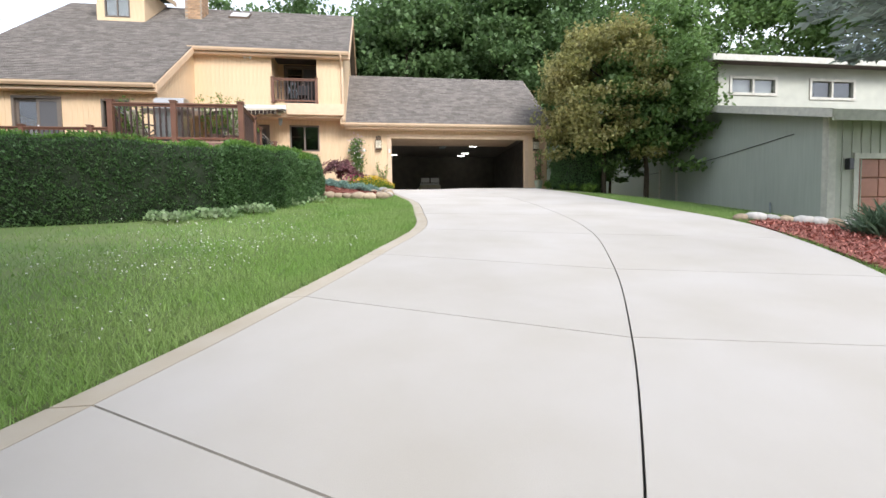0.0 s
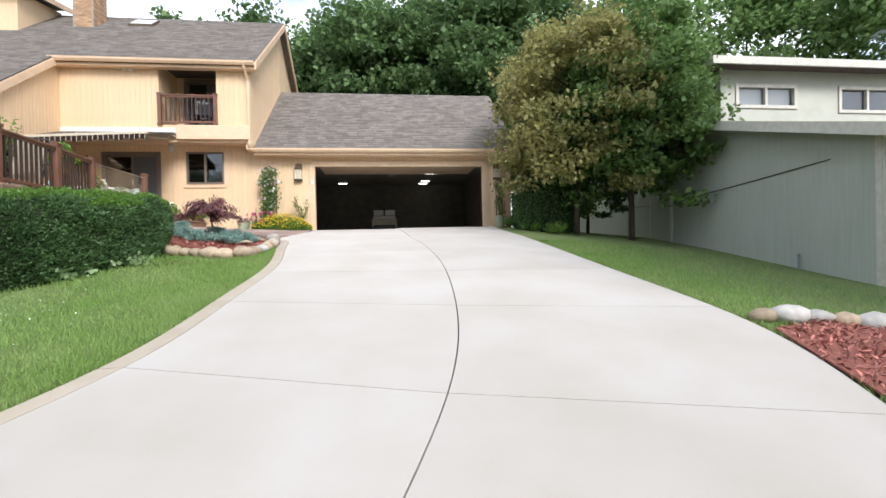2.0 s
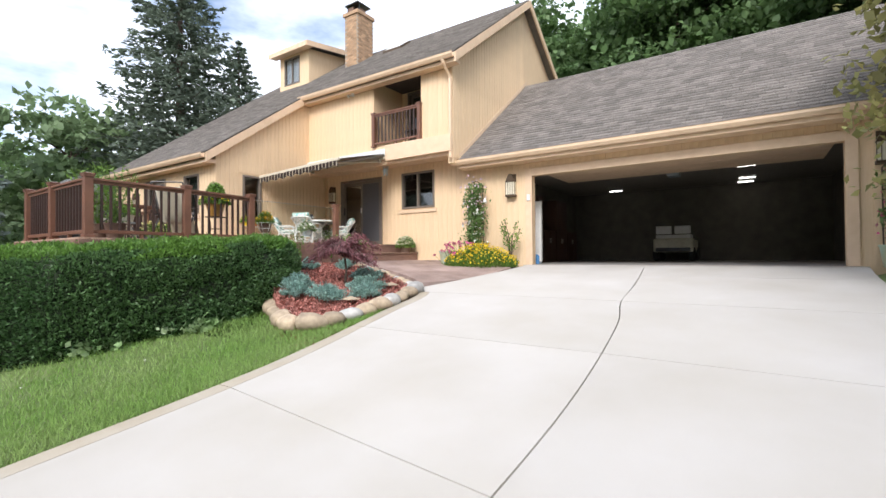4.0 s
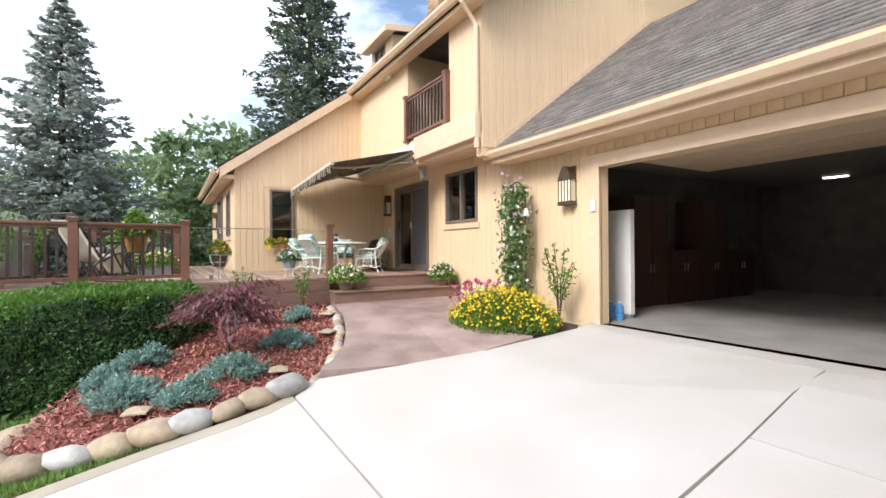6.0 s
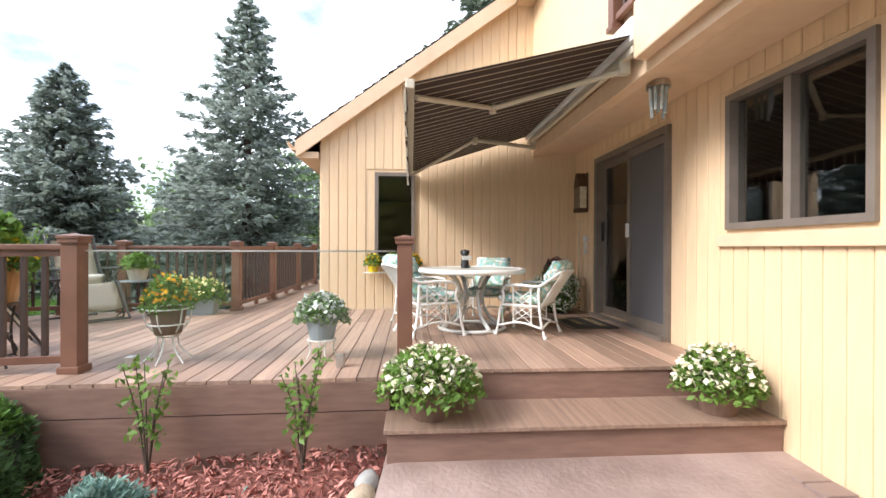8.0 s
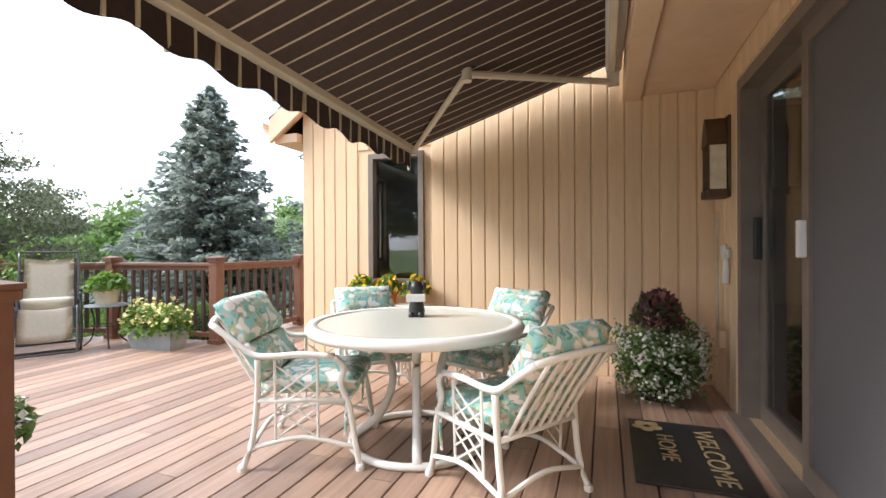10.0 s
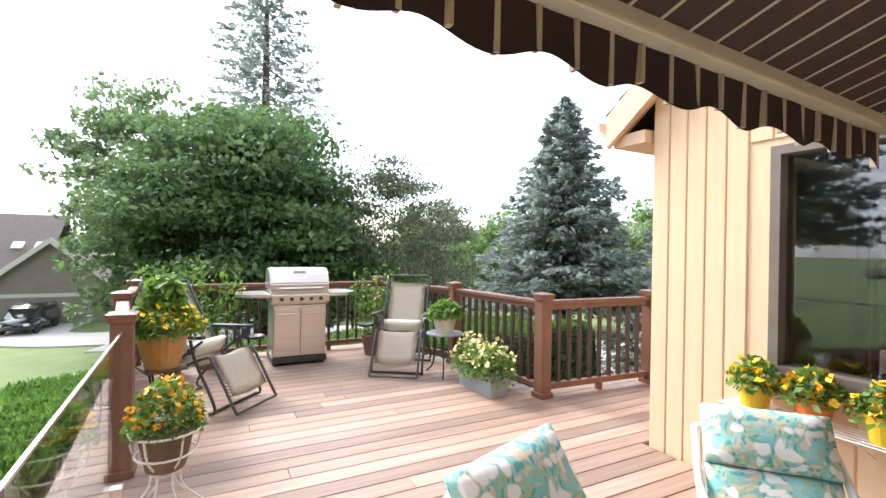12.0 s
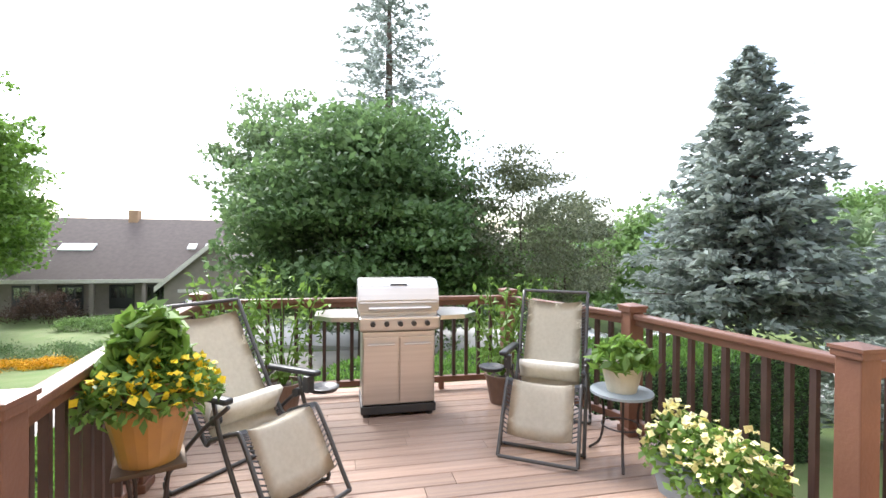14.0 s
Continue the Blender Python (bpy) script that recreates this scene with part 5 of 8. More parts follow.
def mound(name, x, y, z, r, h, rng, leaf, size, count, label, category="shrub", spread=0.5, width=0.4, group="", clumps=26):
    t = thing(name, x, y, z, 0, label, category, group)
    pts, way = [], []
    for i in range(clumps):
        a, f = rng.uniform(0, 6.28), math.sqrt(rng.uniform(0, 1))
        c = np.array([math.cos(a) * r * f, math.sin(a) * r * f, h * (1 - 0.8 * f * f) * rng.uniform(0.55, 1.0)])
        m = count // clumps
        pts.append(c + rng.normal(0, r * 0.16, (m, 3)) * np.array([1, 1, 0.6]))
        way.append(np.tile(np.array([math.cos(a) * f, math.sin(a) * f, 0.8]), (m, 1)))
    p = np.concatenate(pts)
    p[:, 2] = np.maximum(p[:, 2], 0.01)
    bm = bmesh.new()
    for k in range(6):
        a = k * 1.05
        tube(bm, [(0, 0, -0.03), (math.cos(a) * r * 0.4, math.sin(a) * r * 0.4, h * 0.5)], 0.008, 5)
    part("stems", bm, BARK, t)
    part("foliage", leaves("foliage", p, size, rng, up=0.3, width=width, along=np.concatenate(way), jitter=spread), leaf, t)
    return t


for x, y, r in ((-2.90, -3.36, 0.30), (-1.92, -3.75, 0.36), (-1.30, -4.45, 0.38), (-2.10, -5.35, 0.34), (-1.22, -5.50, 0.42), (-3.20, -4.15, 0.28), (-0.85, -4.95, 0.30), (-1.65, -5.65, 0.28)):
    mound("juniper", x, y, bed_z(x, y), r * 0.78, 0.22, rng, JUNIPER, 0.055, 2200, "low blue-green spreading juniper on the mulch", "shrub", 0.5, 0.35, "junipers in the bed")


def red_maple(x, y):
    z = bed_z(x, y)
    t = thing("japanese_maple", x, y, z - 0.06, 0, "small weeping red laceleaf maple in the mulch bed", "tree")
    bm = bmesh.new()
    tube(bm, [(0, 0, -0.05), (0.03, 0.02, 0.3), (-0.02, 0.03, 0.55), (0.02, 0, 0.8)], 0.025, 8, taper=0.012)
    pts, way = [], []
    for i in range(34):
        a = i * 2.4 + rng.normal(0, 0.2)
        L = rng.uniform(0.3, 0.85)
        h = rng.uniform(0.6, 1.08)
        e = np.array([math.cos(a) * L, math.sin(a) * L * 0.9, h - 0.3 * L])
        m = np.array([math.cos(a) * L * 0.5, math.sin(a) * L * 0.45, h + 0.02])
        tube(bm, [(0, 0, 0.55), tuple(m), tuple(e)], 0.010, 5, taper=0.003)
        n = 84
        u = rng.uniform(0.25, 1.05, n)[:, None]
        q = (1 - u) ** 2 * np.array([0, 0, 0.6]) + 2 * u * (1 - u) * m + u ** 2 * e
        pts.append(q + rng.normal(0, 0.055, (n, 3)) * np.array([1, 1, 0.6]))
        way.append(np.tile(np.array([math.cos(a), math.sin(a), -0.9]), (n, 1)))
    part("trunk", bm, BARK, t, smooth=True)
    part("crown", leaves("crown", np.concatenate(pts), 0.085, rng, up=0.4, width=0.28, along=np.concatenate(way), jitter=0.5), MAPLE_RED, t)


red_maple(-1.78, -4.5)
for x, y, h in ((-3.62, -4.10, 0.80), (-3.60, -3.15, 0.78)):
    t = thing("sapling", x, y, bed_z(x, y), 0, "thin young green shrub in the mulch", "shrub")
    bm = bmesh.new()
    pts = []
    for k in range(5):
        a = k * 1.26
        e = (math.cos(a) * 0.13, math.sin(a) * 0.13, h * rng.uniform(0.75, 1))
        tube(bm, [(0, 0, -0.02), (e[0] * 0.4, e[1] * 0.4, h * 0.5), e], 0.007, 5, taper=0.003)
        for u in np.linspace(0.3, 1, 26):
            pts.append((e[0] * u + rng.normal(0, 0.03), e[1] * u + rng.normal(0, 0.03), e[2] * u + rng.normal(0, 0.02)))
    part("stems", bm, BARK, t)
    part("foliage", leaves("foliage", pts, 0.065, rng, up=0.6, width=0.5), LEAF_LIGHT, t)
for x, y, r, h in ((7.25, -13.3, 0.45, 0.45), (7.95, -13.0, 0.5, 0.5), (8.7, -13.4, 0.55, 0.5), (7.9, -13.85, 0.5, 0.45)):
    mound("iris_clump", x, y, ground_z(x, y), r, h, rng, IRIS, 0.42, 420, "clump of upright grey-green iris leaves in red mulch", "plant", 0.3, 0.08, "iris by the driveway")
for x, y in ((6.5, -1.2), (6.75, -2.4), (7.3, -3.0)):
    mound("daylily", x, y, ground_z(x, y), 0.32, 0.28, rng, LEAF_LIGHT, 0.24, 260, "low clump of strappy yellow-green leaves", "plant", 0.4, 0.1)
hosta = [(-3.9, -9.95), (-3.4, -9.2), (-2.9, -8.0), (-4.6, -10.3), (-2.6, -6.8)]
VARIEGATED = leaf_mat("variegated_leaf", (0.42, 0.50, 0.30), (0.20, 0.34, 0.12), 0.5, 0.3)
for x, y in hosta:
    mound("groundcover", x + 0.12, y - 0.1, ground_z(x, y), 0.42, 0.14, rng, VARIEGATED, 0.09, 320, "white-edged ground cover at the foot of the hedge", "plant", 0.5, 0.8)

# ---------------------------------------------------------------- more materials
def print_fabric():
    """Tropical print: teal ground with olive and tan leaves and pale blossoms."""
    m = mat("tropical_fabric", (0.20, 0.47, 0.45), 0.85, other=(0.33, 0.58, 0.54), scale=9, bump=0.25, bump_scale=90)
    n, l = m.node_tree.nodes, m.node_tree.links
    bsdf = n["Principled BSDF"]
    out = bsdf.inputs["Base Color"].links[0].from_socket
    tc = n.new("ShaderNodeTexCoord")
    warp = n.new("ShaderNodeTexNoise")
    warp.inputs["Scale"].default_value = 7.0
    l.new(tc.outputs["Object"], warp.inputs["Vector"])
    add = n.new("ShaderNodeMix")
    add.data_type = "RGBA"
    add.blend_type = "LINEAR_LIGHT"
    add.inputs["Factor"].default_value = 0.10
    l.new(tc.outputs["Object"], add.inputs["A"])
    l.new(warp.outputs["Color"], add.inputs["B"])
    for scale, lo, hi, colour, aspect in ((16.0, 0.47, 0.38, (0.36, 0.46, 0.28, 1), (1, 2.2, 1)), (15.0, 0.44, 0.35, (0.62, 0.52, 0.38, 1), (2.2, 1, 1)), (21.0, 0.36, 0.28, (0.12, 0.36, 0.33, 1), (1, 1.8, 1)), (12.0, 0.45, 0.35, (0.80, 0.78, 0.74, 1), (1, 1, 1.3))):
        mp = n.new("ShaderNodeMapping")
        mp.inputs["Scale"].default_value = aspect
        mp.inputs["Location"].default_value = (scale, 0.37 * scale, 0.11 * scale)
        l.new(add.outputs["Result"], mp.inputs["Vector"])
        v = n.new("ShaderNodeTexVoronoi")
        v.inputs["Scale"].default_value = scale
        l.new(mp.outputs["Vector"], v.inputs["Vector"])
        mr = n.new("ShaderNodeMapRange")
        mr.inputs["From Min"].default_value, mr.inputs["From Max"].default_value = lo, hi
        l.new(v.outputs["Distance"], mr.inputs["Value"])
        mx = n.new("ShaderNodeMix")
        mx.data_type = "RGBA"
        mx.inputs["B"].default_value = colour
        l.new(mr.outputs["Result"], mx.inputs["Factor"])
        l.new(out, mx.inputs["A"])
        out = mx.outputs["Result"]
    l.new(out, bsdf.inputs["Base Color"])
    return m


CUSHION = print_fabric()
WHITE_ENAMEL = mat("white_enamel", (0.80, 0.79, 0.74), 0.4, other=(0.72, 0.71, 0.66), scale=5)
TABLE_GLASS = mat("frosted_glass_top", (0.60, 0.60, 0.52), 0.18, other=(0.54, 0.55, 0.48), scale=60, bump=0.15, bump_scale=200)
AWNING = mat("brown_awning_cloth", (0.055, 0.035, 0.028), 0.9, other=(0.045, 0.028, 0.022), scale=30)
STRIPE = mat("beige_stripe", (0.50, 0.43, 0.32), 0.9)
BEIGE_METAL = mat("beige_metal", (0.62, 0.56, 0.44), 0.45, other=(0.56, 0.50, 0.39))
SLING = mat("beige_sling", (0.70, 0.65, 0.54), 0.85, other=(0.63, 0.58, 0.47), scale=40, bump=0.2, bump_scale=300)
TERRACOTTA = mat("brown_pot", (0.20, 0.12, 0.085), 0.7, other=(0.14, 0.085, 0.06))
MUSTARD = mat("mustard_glaze", (0.52, 0.27, 0.06), 0.35, other=(0.34, 0.17, 0.05), scale=4, clear=0.4)
ORANGE_POT = mat("orange_pot", (0.80, 0.22, 0.03), 0.4)
YELLOW_POT = mat("yellow_pot", (0.85, 0.60, 0.02), 0.4)
GREY_POT = mat("grey_planter", (0.30, 0.34, 0.36), 0.6, other=(0.25, 0.285, 0.30))
TEAL_POT = mat("pale_teal_glaze", (0.36, 0.50, 0.40), 0.4, other=(0.45, 0.40, 0.25), scale=5, clear=0.3)
CREAM_POT = mat("cream_ceramic", (0.62, 0.58, 0.46), 0.5, other=(0.48, 0.45, 0.34), scale=10)
SOIL = mat("potting_soil", (0.06, 0.04, 0.03), 0.95, bump=0.8)
P_YELLOW = mat("yellow_petal", (0.85, 0.66, 0.02), 0.6, other=(0.80, 0.55, 0.02), random_value=0.12, island=True)
P_ORANGE = mat("orange_petal", (0.88, 0.42, 0.02), 0.6, other=(0.85, 0.55, 0.02), random_value=0.2, island=True)
P_CREAM = mat("cream_petal", (0.82, 0.78, 0.50), 0.6, other=(0.80, 0.74, 0.66), random_value=0.12, island=True)
P_LEMON = mat("lemon_petal", (0.84, 0.78, 0.28), 0.6, other=(0.82, 0.77, 0.48), random_value=0.12, island=True)
P_PINK = mat("magenta_petal", (0.55, 0.05, 0.17), 0.6, other=(0.62, 0.16, 0.30), random_value=0.3, island=True)
P_PALE = mat("pale_pink_petal", (0.72, 0.48, 0.58), 0.6, other=(0.78, 0.70, 0.72), random_value=0.15, island=True)
RUBBER = mat("rubber", (0.03, 0.03, 0.03), 0.8)
CAR_BLACK = mat("black_car_paint", (0.012, 0.012, 0.016), 0.2, clear=1.0)
CAR_WHITE = mat("white_car_paint", (0.75, 0.75, 0.75), 0.25, clear=1.0)
ROOF_FAR = mat("brown_far_roof", (0.15, 0.12, 0.105), 0.9, other=(0.12, 0.095, 0.085), scale=3, bump=0.3)
FAR_WALL = mat("taupe_far_wall", (0.27, 0.235, 0.20), 0.8, other=(0.23, 0.20, 0.17), scale=2)
CHIME = mat("blue_glass_chime", (0.30, 0.40, 0.45), 0.2, other=(0.55, 0.55, 0.5), scale=30)


def tuft(rng, n, r, h, flat=0.7, lift=0.0):
    """Points of a loose rounded plant."""
    v = rng.normal(size=(n, 3))
    v /= np.linalg.norm(v, axis=1, keepdims=True)
    v[:, 2] = np.abs(v[:, 2]) * 1.1 - 0.25
    return v * (rng.uniform(0.35, 1.05, n) ** 0.5)[:, None] * np.array([r, r, h]) + np.array([0, 0, lift])


def plant_in(parent, rng, r, h, z, leaf, leaf_n, leaf_size, petal=None, petal_n=0, petal_size=0.045, width=0.5):
    part("foliage", leaves("foliage", tuft(rng, leaf_n, r, h, lift=z), leaf_size, rng, up=0.4, width=width), leaf, parent)
    if petal:
        p = tuft(rng, petal_n * 2, r * 1.04, h * 1.08, lift=z)
        p = p[p[:, 2] > z + h * 0.05][:petal_n]
        p = np.repeat(p, 2, axis=0)
        part("blossoms", leaves("blossoms", p, petal_size, rng, up=1.0, width=0.85), petal, parent)


def pot(parent, r, h, material, z=0.0, taper=0.72, rim=True):
    prof = [(r * taper, z), (r * (taper + 0.1), z + h * 0.3), (r, z + h * 0.9)]
    if rim:
        prof += [(r * 1.08, z + h * 0.9), (r * 1.08, z + h), (r * 0.95, z + h)]
    prof += [(r * 0.92, z + h * 0.88), (0.001, z + h * 0.88)]
    part("pot", turned(prof, 20), material, parent, smooth=False)
    part("soil", turned([(r * 0.9, z + h * 0.885), (0.001, z + h * 0.93)], 16), SOIL, parent)


rng = np.random.default_rng(77)


# ---------------------------------------------------------------- dining set on the deck
def dining_table(x, y):
    t = thing("patio_table", x, y, DECK_Z, 0, "round white patio table with a frosted glass top", "table")
    R, H = 0.585, 0.665
    part("tabletop", turned([(0.001, H - 0.012), (R - 0.05, H - 0.012), (R - 0.05, H), (0.001, H + 0.001)], 48), TABLE_GLASS, t, "frosted glass")
    part("rim", turned([(R - 0.055, H - 0.045), (R, H - 0.045), (R + 0.012, H - 0.02), (R, H + 0.006), (R - 0.05, H + 0.006), (R - 0.055, H - 0.045)], 48), WHITE_ENAMEL, t, smooth=True)
    part("base_ring", tubed([(0.36 * math.cos(a), 0.36 * math.sin(a), 0.02) for a in np.linspace(0, 2 * math.pi, 33)[:-1]], 0.02, 8, True), WHITE_ENAMEL, t, smooth=True)
    for k in range(4):
        a = k * math.pi / 2 + 0.4
        c, s = math.cos(a), math.sin(a)
        line = arc([(0.36 * c, 0.36 * s, 0.03), (0.20 * c, 0.20 * s, 0.16), (0.13 * c, 0.13 * s, 0.36), (0.20 * c, 0.20 * s, 0.55), (0.34 * c, 0.34 * s, H - 0.02)], 5)
        part("leg", tubed(line, 0.024, 8), WHITE_ENAMEL, t, smooth=True)


dining_table(-5.71, -1.80)


def pillow(w, d, h, n=7, puff=0.35):
    """A soft padded block, w along x, d along y."""
    bm = boxed(-w / 2, -d / 2, 0, w / 2, d / 2, h)
    bmesh.ops.subdivide_edges(bm, edges=bm.edges, cuts=n, use_grid_fill=True)
    for v in bm.verts:
        u, t = 2 * v.co.x / w, 2 * v.co.y / d
        edge = max(0.0, 1 - max(abs(u), abs(t)) ** 5)
        mid = h / 2
        v.co.z = mid + (v.co.z - mid) * (0.45 + 0.75 * edge * (1 + 0.12 * math.cos(u * 4) * math.cos(t * 4)))
        v.co.x *= 0.97 + 0.03 * edge
    return bm


def patio_chair():
    """White tube armchair that faces +x: the arms run back and up into the top rail, with lattice sides."""
    t = thing("patio_chair", 0, 0, 0, 0, "white lattice patio armchair with tropical print cushions", "chair", "chairs round the patio table")
    r = 0.0165
    for s in (-1, 1):
        y = s * 0.27
        part("front_leg", tubed(arc([(0.30, y * 1.04, 0.0), (0.275, y, 0.12), (0.245, y, 0.32), (0.20, y, 0.44), (0.215, y * 1.02, 0.53), (0.17, y * 1.05, 0.59)], 4), r, 8), WHITE_ENAMEL, t, smooth=True)
        part("back_leg", tubed(arc([(-0.31, y * 1.06, 0.0), (-0.26, y, 0.16), (-0.235, y, 0.38), (-0.23, y * 1.03, 0.575)], 4), r, 8), WHITE_ENAMEL, t, smooth=True)
        part("armrest", tubed(arc([(0.17, y * 1.05, 0.59), (0.0, y * 1.08, 0.602), (-0.17, y * 1.07, 0.592), (-0.26, y * 1.05, 0.605), (-0.36, y * 1.03, 0.675), (-0.47, y * 1.0, 0.755)], 4), r * 1.05, 8), WHITE_ENAMEL, t, smooth=True)
        part("side_rail", tubed([(0.235, y, 0.36), (-0.236, y, 0.36)], r * 0.9, 8), WHITE_ENAMEL, t, smooth=True)
        part("low_rail", tubed(arc([(0.275, y, 0.11), (0.0, y, 0.165), (-0.27, y, 0.11)], 4), r * 0.8, 8), WHITE_ENAMEL, t, smooth=True)
        part("side_bar", tubed([(0.08, y, 0.15), (0.08, y * 1.05, 0.595)], 0.008, 6), WHITE_ENAMEL, t)
        part("side_bar", tubed([(-0.14, y, 0.15), (-0.14, y * 1.05, 0.595)], 0.008, 6), WHITE_ENAMEL, t)
        bm = bmesh.new()
        for k in range(6):
            z0 = 0.16 + k * 0.075
            for (xa, za), (xb, zb) in (((-0.14, z0), (0.08, z0 + 0.16)), ((0.08, z0), (-0.14, z0 + 0.16))):
                if zb < 0.60:
                    tube(bm, [(xa, y * (1 + 0.05 * za), za), (xb, y * (1 + 0.05 * zb), zb)], 0.0055, 5)
        part("lattice", bm, WHITE_ENAMEL, t)
        for x in (0.30, -0.31):
            part("foot", turned([(0.001, 0.0), (0.023, 0.0), (0.024, 0.018), (0.018, 0.03), (0.001, 0.031)], 12, (x, y * 1.05, 0)), WHITE_ENAMEL, t)
    part("front_rail", tubed([(0.237, -0.27, 0.36), (0.237, 0.27, 0.36)], r * 0.9, 8), WHITE_ENAMEL, t, smooth=True)
    part("low_back_rail", tubed(arc([(-0.27, -0.27, 0.11), (-0.27, 0.0, 0.16), (-0.27, 0.27, 0.11)], 4), r * 0.8, 8), WHITE_ENAMEL, t, smooth=True)
    part("back_rail", tubed([(-0.236, -0.27, 0.36), (-0.236, 0.27, 0.36)], r * 0.9, 8), WHITE_ENAMEL, t, smooth=True)
    part("top_rail", tubed(arc([(-0.47, -0.27, 0.755), (-0.50, -0.14, 0.775), (-0.50, 0.14, 0.775), (-0.47, 0.27, 0.755)], 5), r * 1.1, 8), WHITE_ENAMEL, t, smooth=True)
    for k in range(7):
        y = -0.20 + 0.0667 * k
        part("slat", tubed([(-0.236, y, 0.365), (-0.36, y, 0.57), (-0.498, y, 0.772)], 0.010, 6), WHITE_ENAMEL, t)
    seat = pillow(0.52, 0.49, 0.11)
    seat.transform(pose(0.03, 0, 0.372))
    part("seat_cushion", seat, CUSHION, t, "teal and cream tropical print", smooth=True)
    lean = Vector((-0.27, 0, 0.415)).normalized()
    for u0, u1, thick in ((0.08, 0.30, 0.11), (0.29, 0.56, 0.14)):
        back = pillow(u1 - u0, 0.50, thick)
        m = Vector((-0.215, 0, 0.36)) + lean * (u0 + u1) / 2
        back.transform(pose(m.x, 0, m.z, 0, math.degrees(math.atan2(lean.z, -lean.x)), 0) @ pose(0, 0, 0.014))
        part("back_cushion", back, CUSHION, t, "teal and cream tropical print", smooth=True)
    for s in (-1, 1):
        part("tie", tubed(arc([(0.20, s * 0.245, 0.40), (0.225, s * 0.262, 0.30), (0.215, s * 0.258, 0.16)], 4), 0.008, 5), CUSHION, t)
    return t


chair = patio_chair()
places = [(-5.46, -2.28, 110), (-5.42, -1.24, 235), (-6.24, -2.34, 42), (-6.32, -1.52, -22)]
small = Matrix.Scale(0.93, 4)
chair.matrix_basis = pose(places[0][0], places[0][1], DECK_Z, 0, 0, places[0][2]) @ small
for px, py, a in places[1:]:
    copy_thing(chair, pose(px, py, DECK_Z, 0, 0, a) @ small)


def figurine(x, y, z):
    """A small black and white dog statue holding a sign."""
    bm = bmesh.new()
    lathe(bm, [(0.001, 0), (0.045, 0.0), (0.05, 0.03), (0.038, 0.1), (0.03, 0.125), (0.04, 0.145), (0.043, 0.17), (0.03, 0.2), (0.001, 0.21)], 14)
    for s in (-1, 1):
        lathe(bm, [(0.001, 0.15), (0.014, 0.155), (0.016, 0.19), (0.001, 0.205)], 8, (0, s * 0.042, 0))
        lathe(bm, [(0.001, 0.0), (0.02, 0.002), (0.018, 0.025), (0.001, 0.03)], 8, (0.04, s * 0.028, 0))
    ob = part("dog_figurine", bm, BLACK, smooth=True)
    ob.matrix_basis = pose(x, y, z, 0, 0, 18)
    tagged(ob, "small black dog figurine standing on the table", "figurine")
    sign = part("little_sign", boxed(-0.006, -0.055, 0.07, 0.006, 0.055, 0.115, 0.003), WHITE_PLASTIC)
    sign.matrix_basis = pose(x + 0.052, y + 0.017, z + 0.02, 0, 0, 18)
    tagged(sign, "small white welcome sign held by the figurine", "sign")


figurine(-5.86, -1.86, DECK_Z + 0.667)


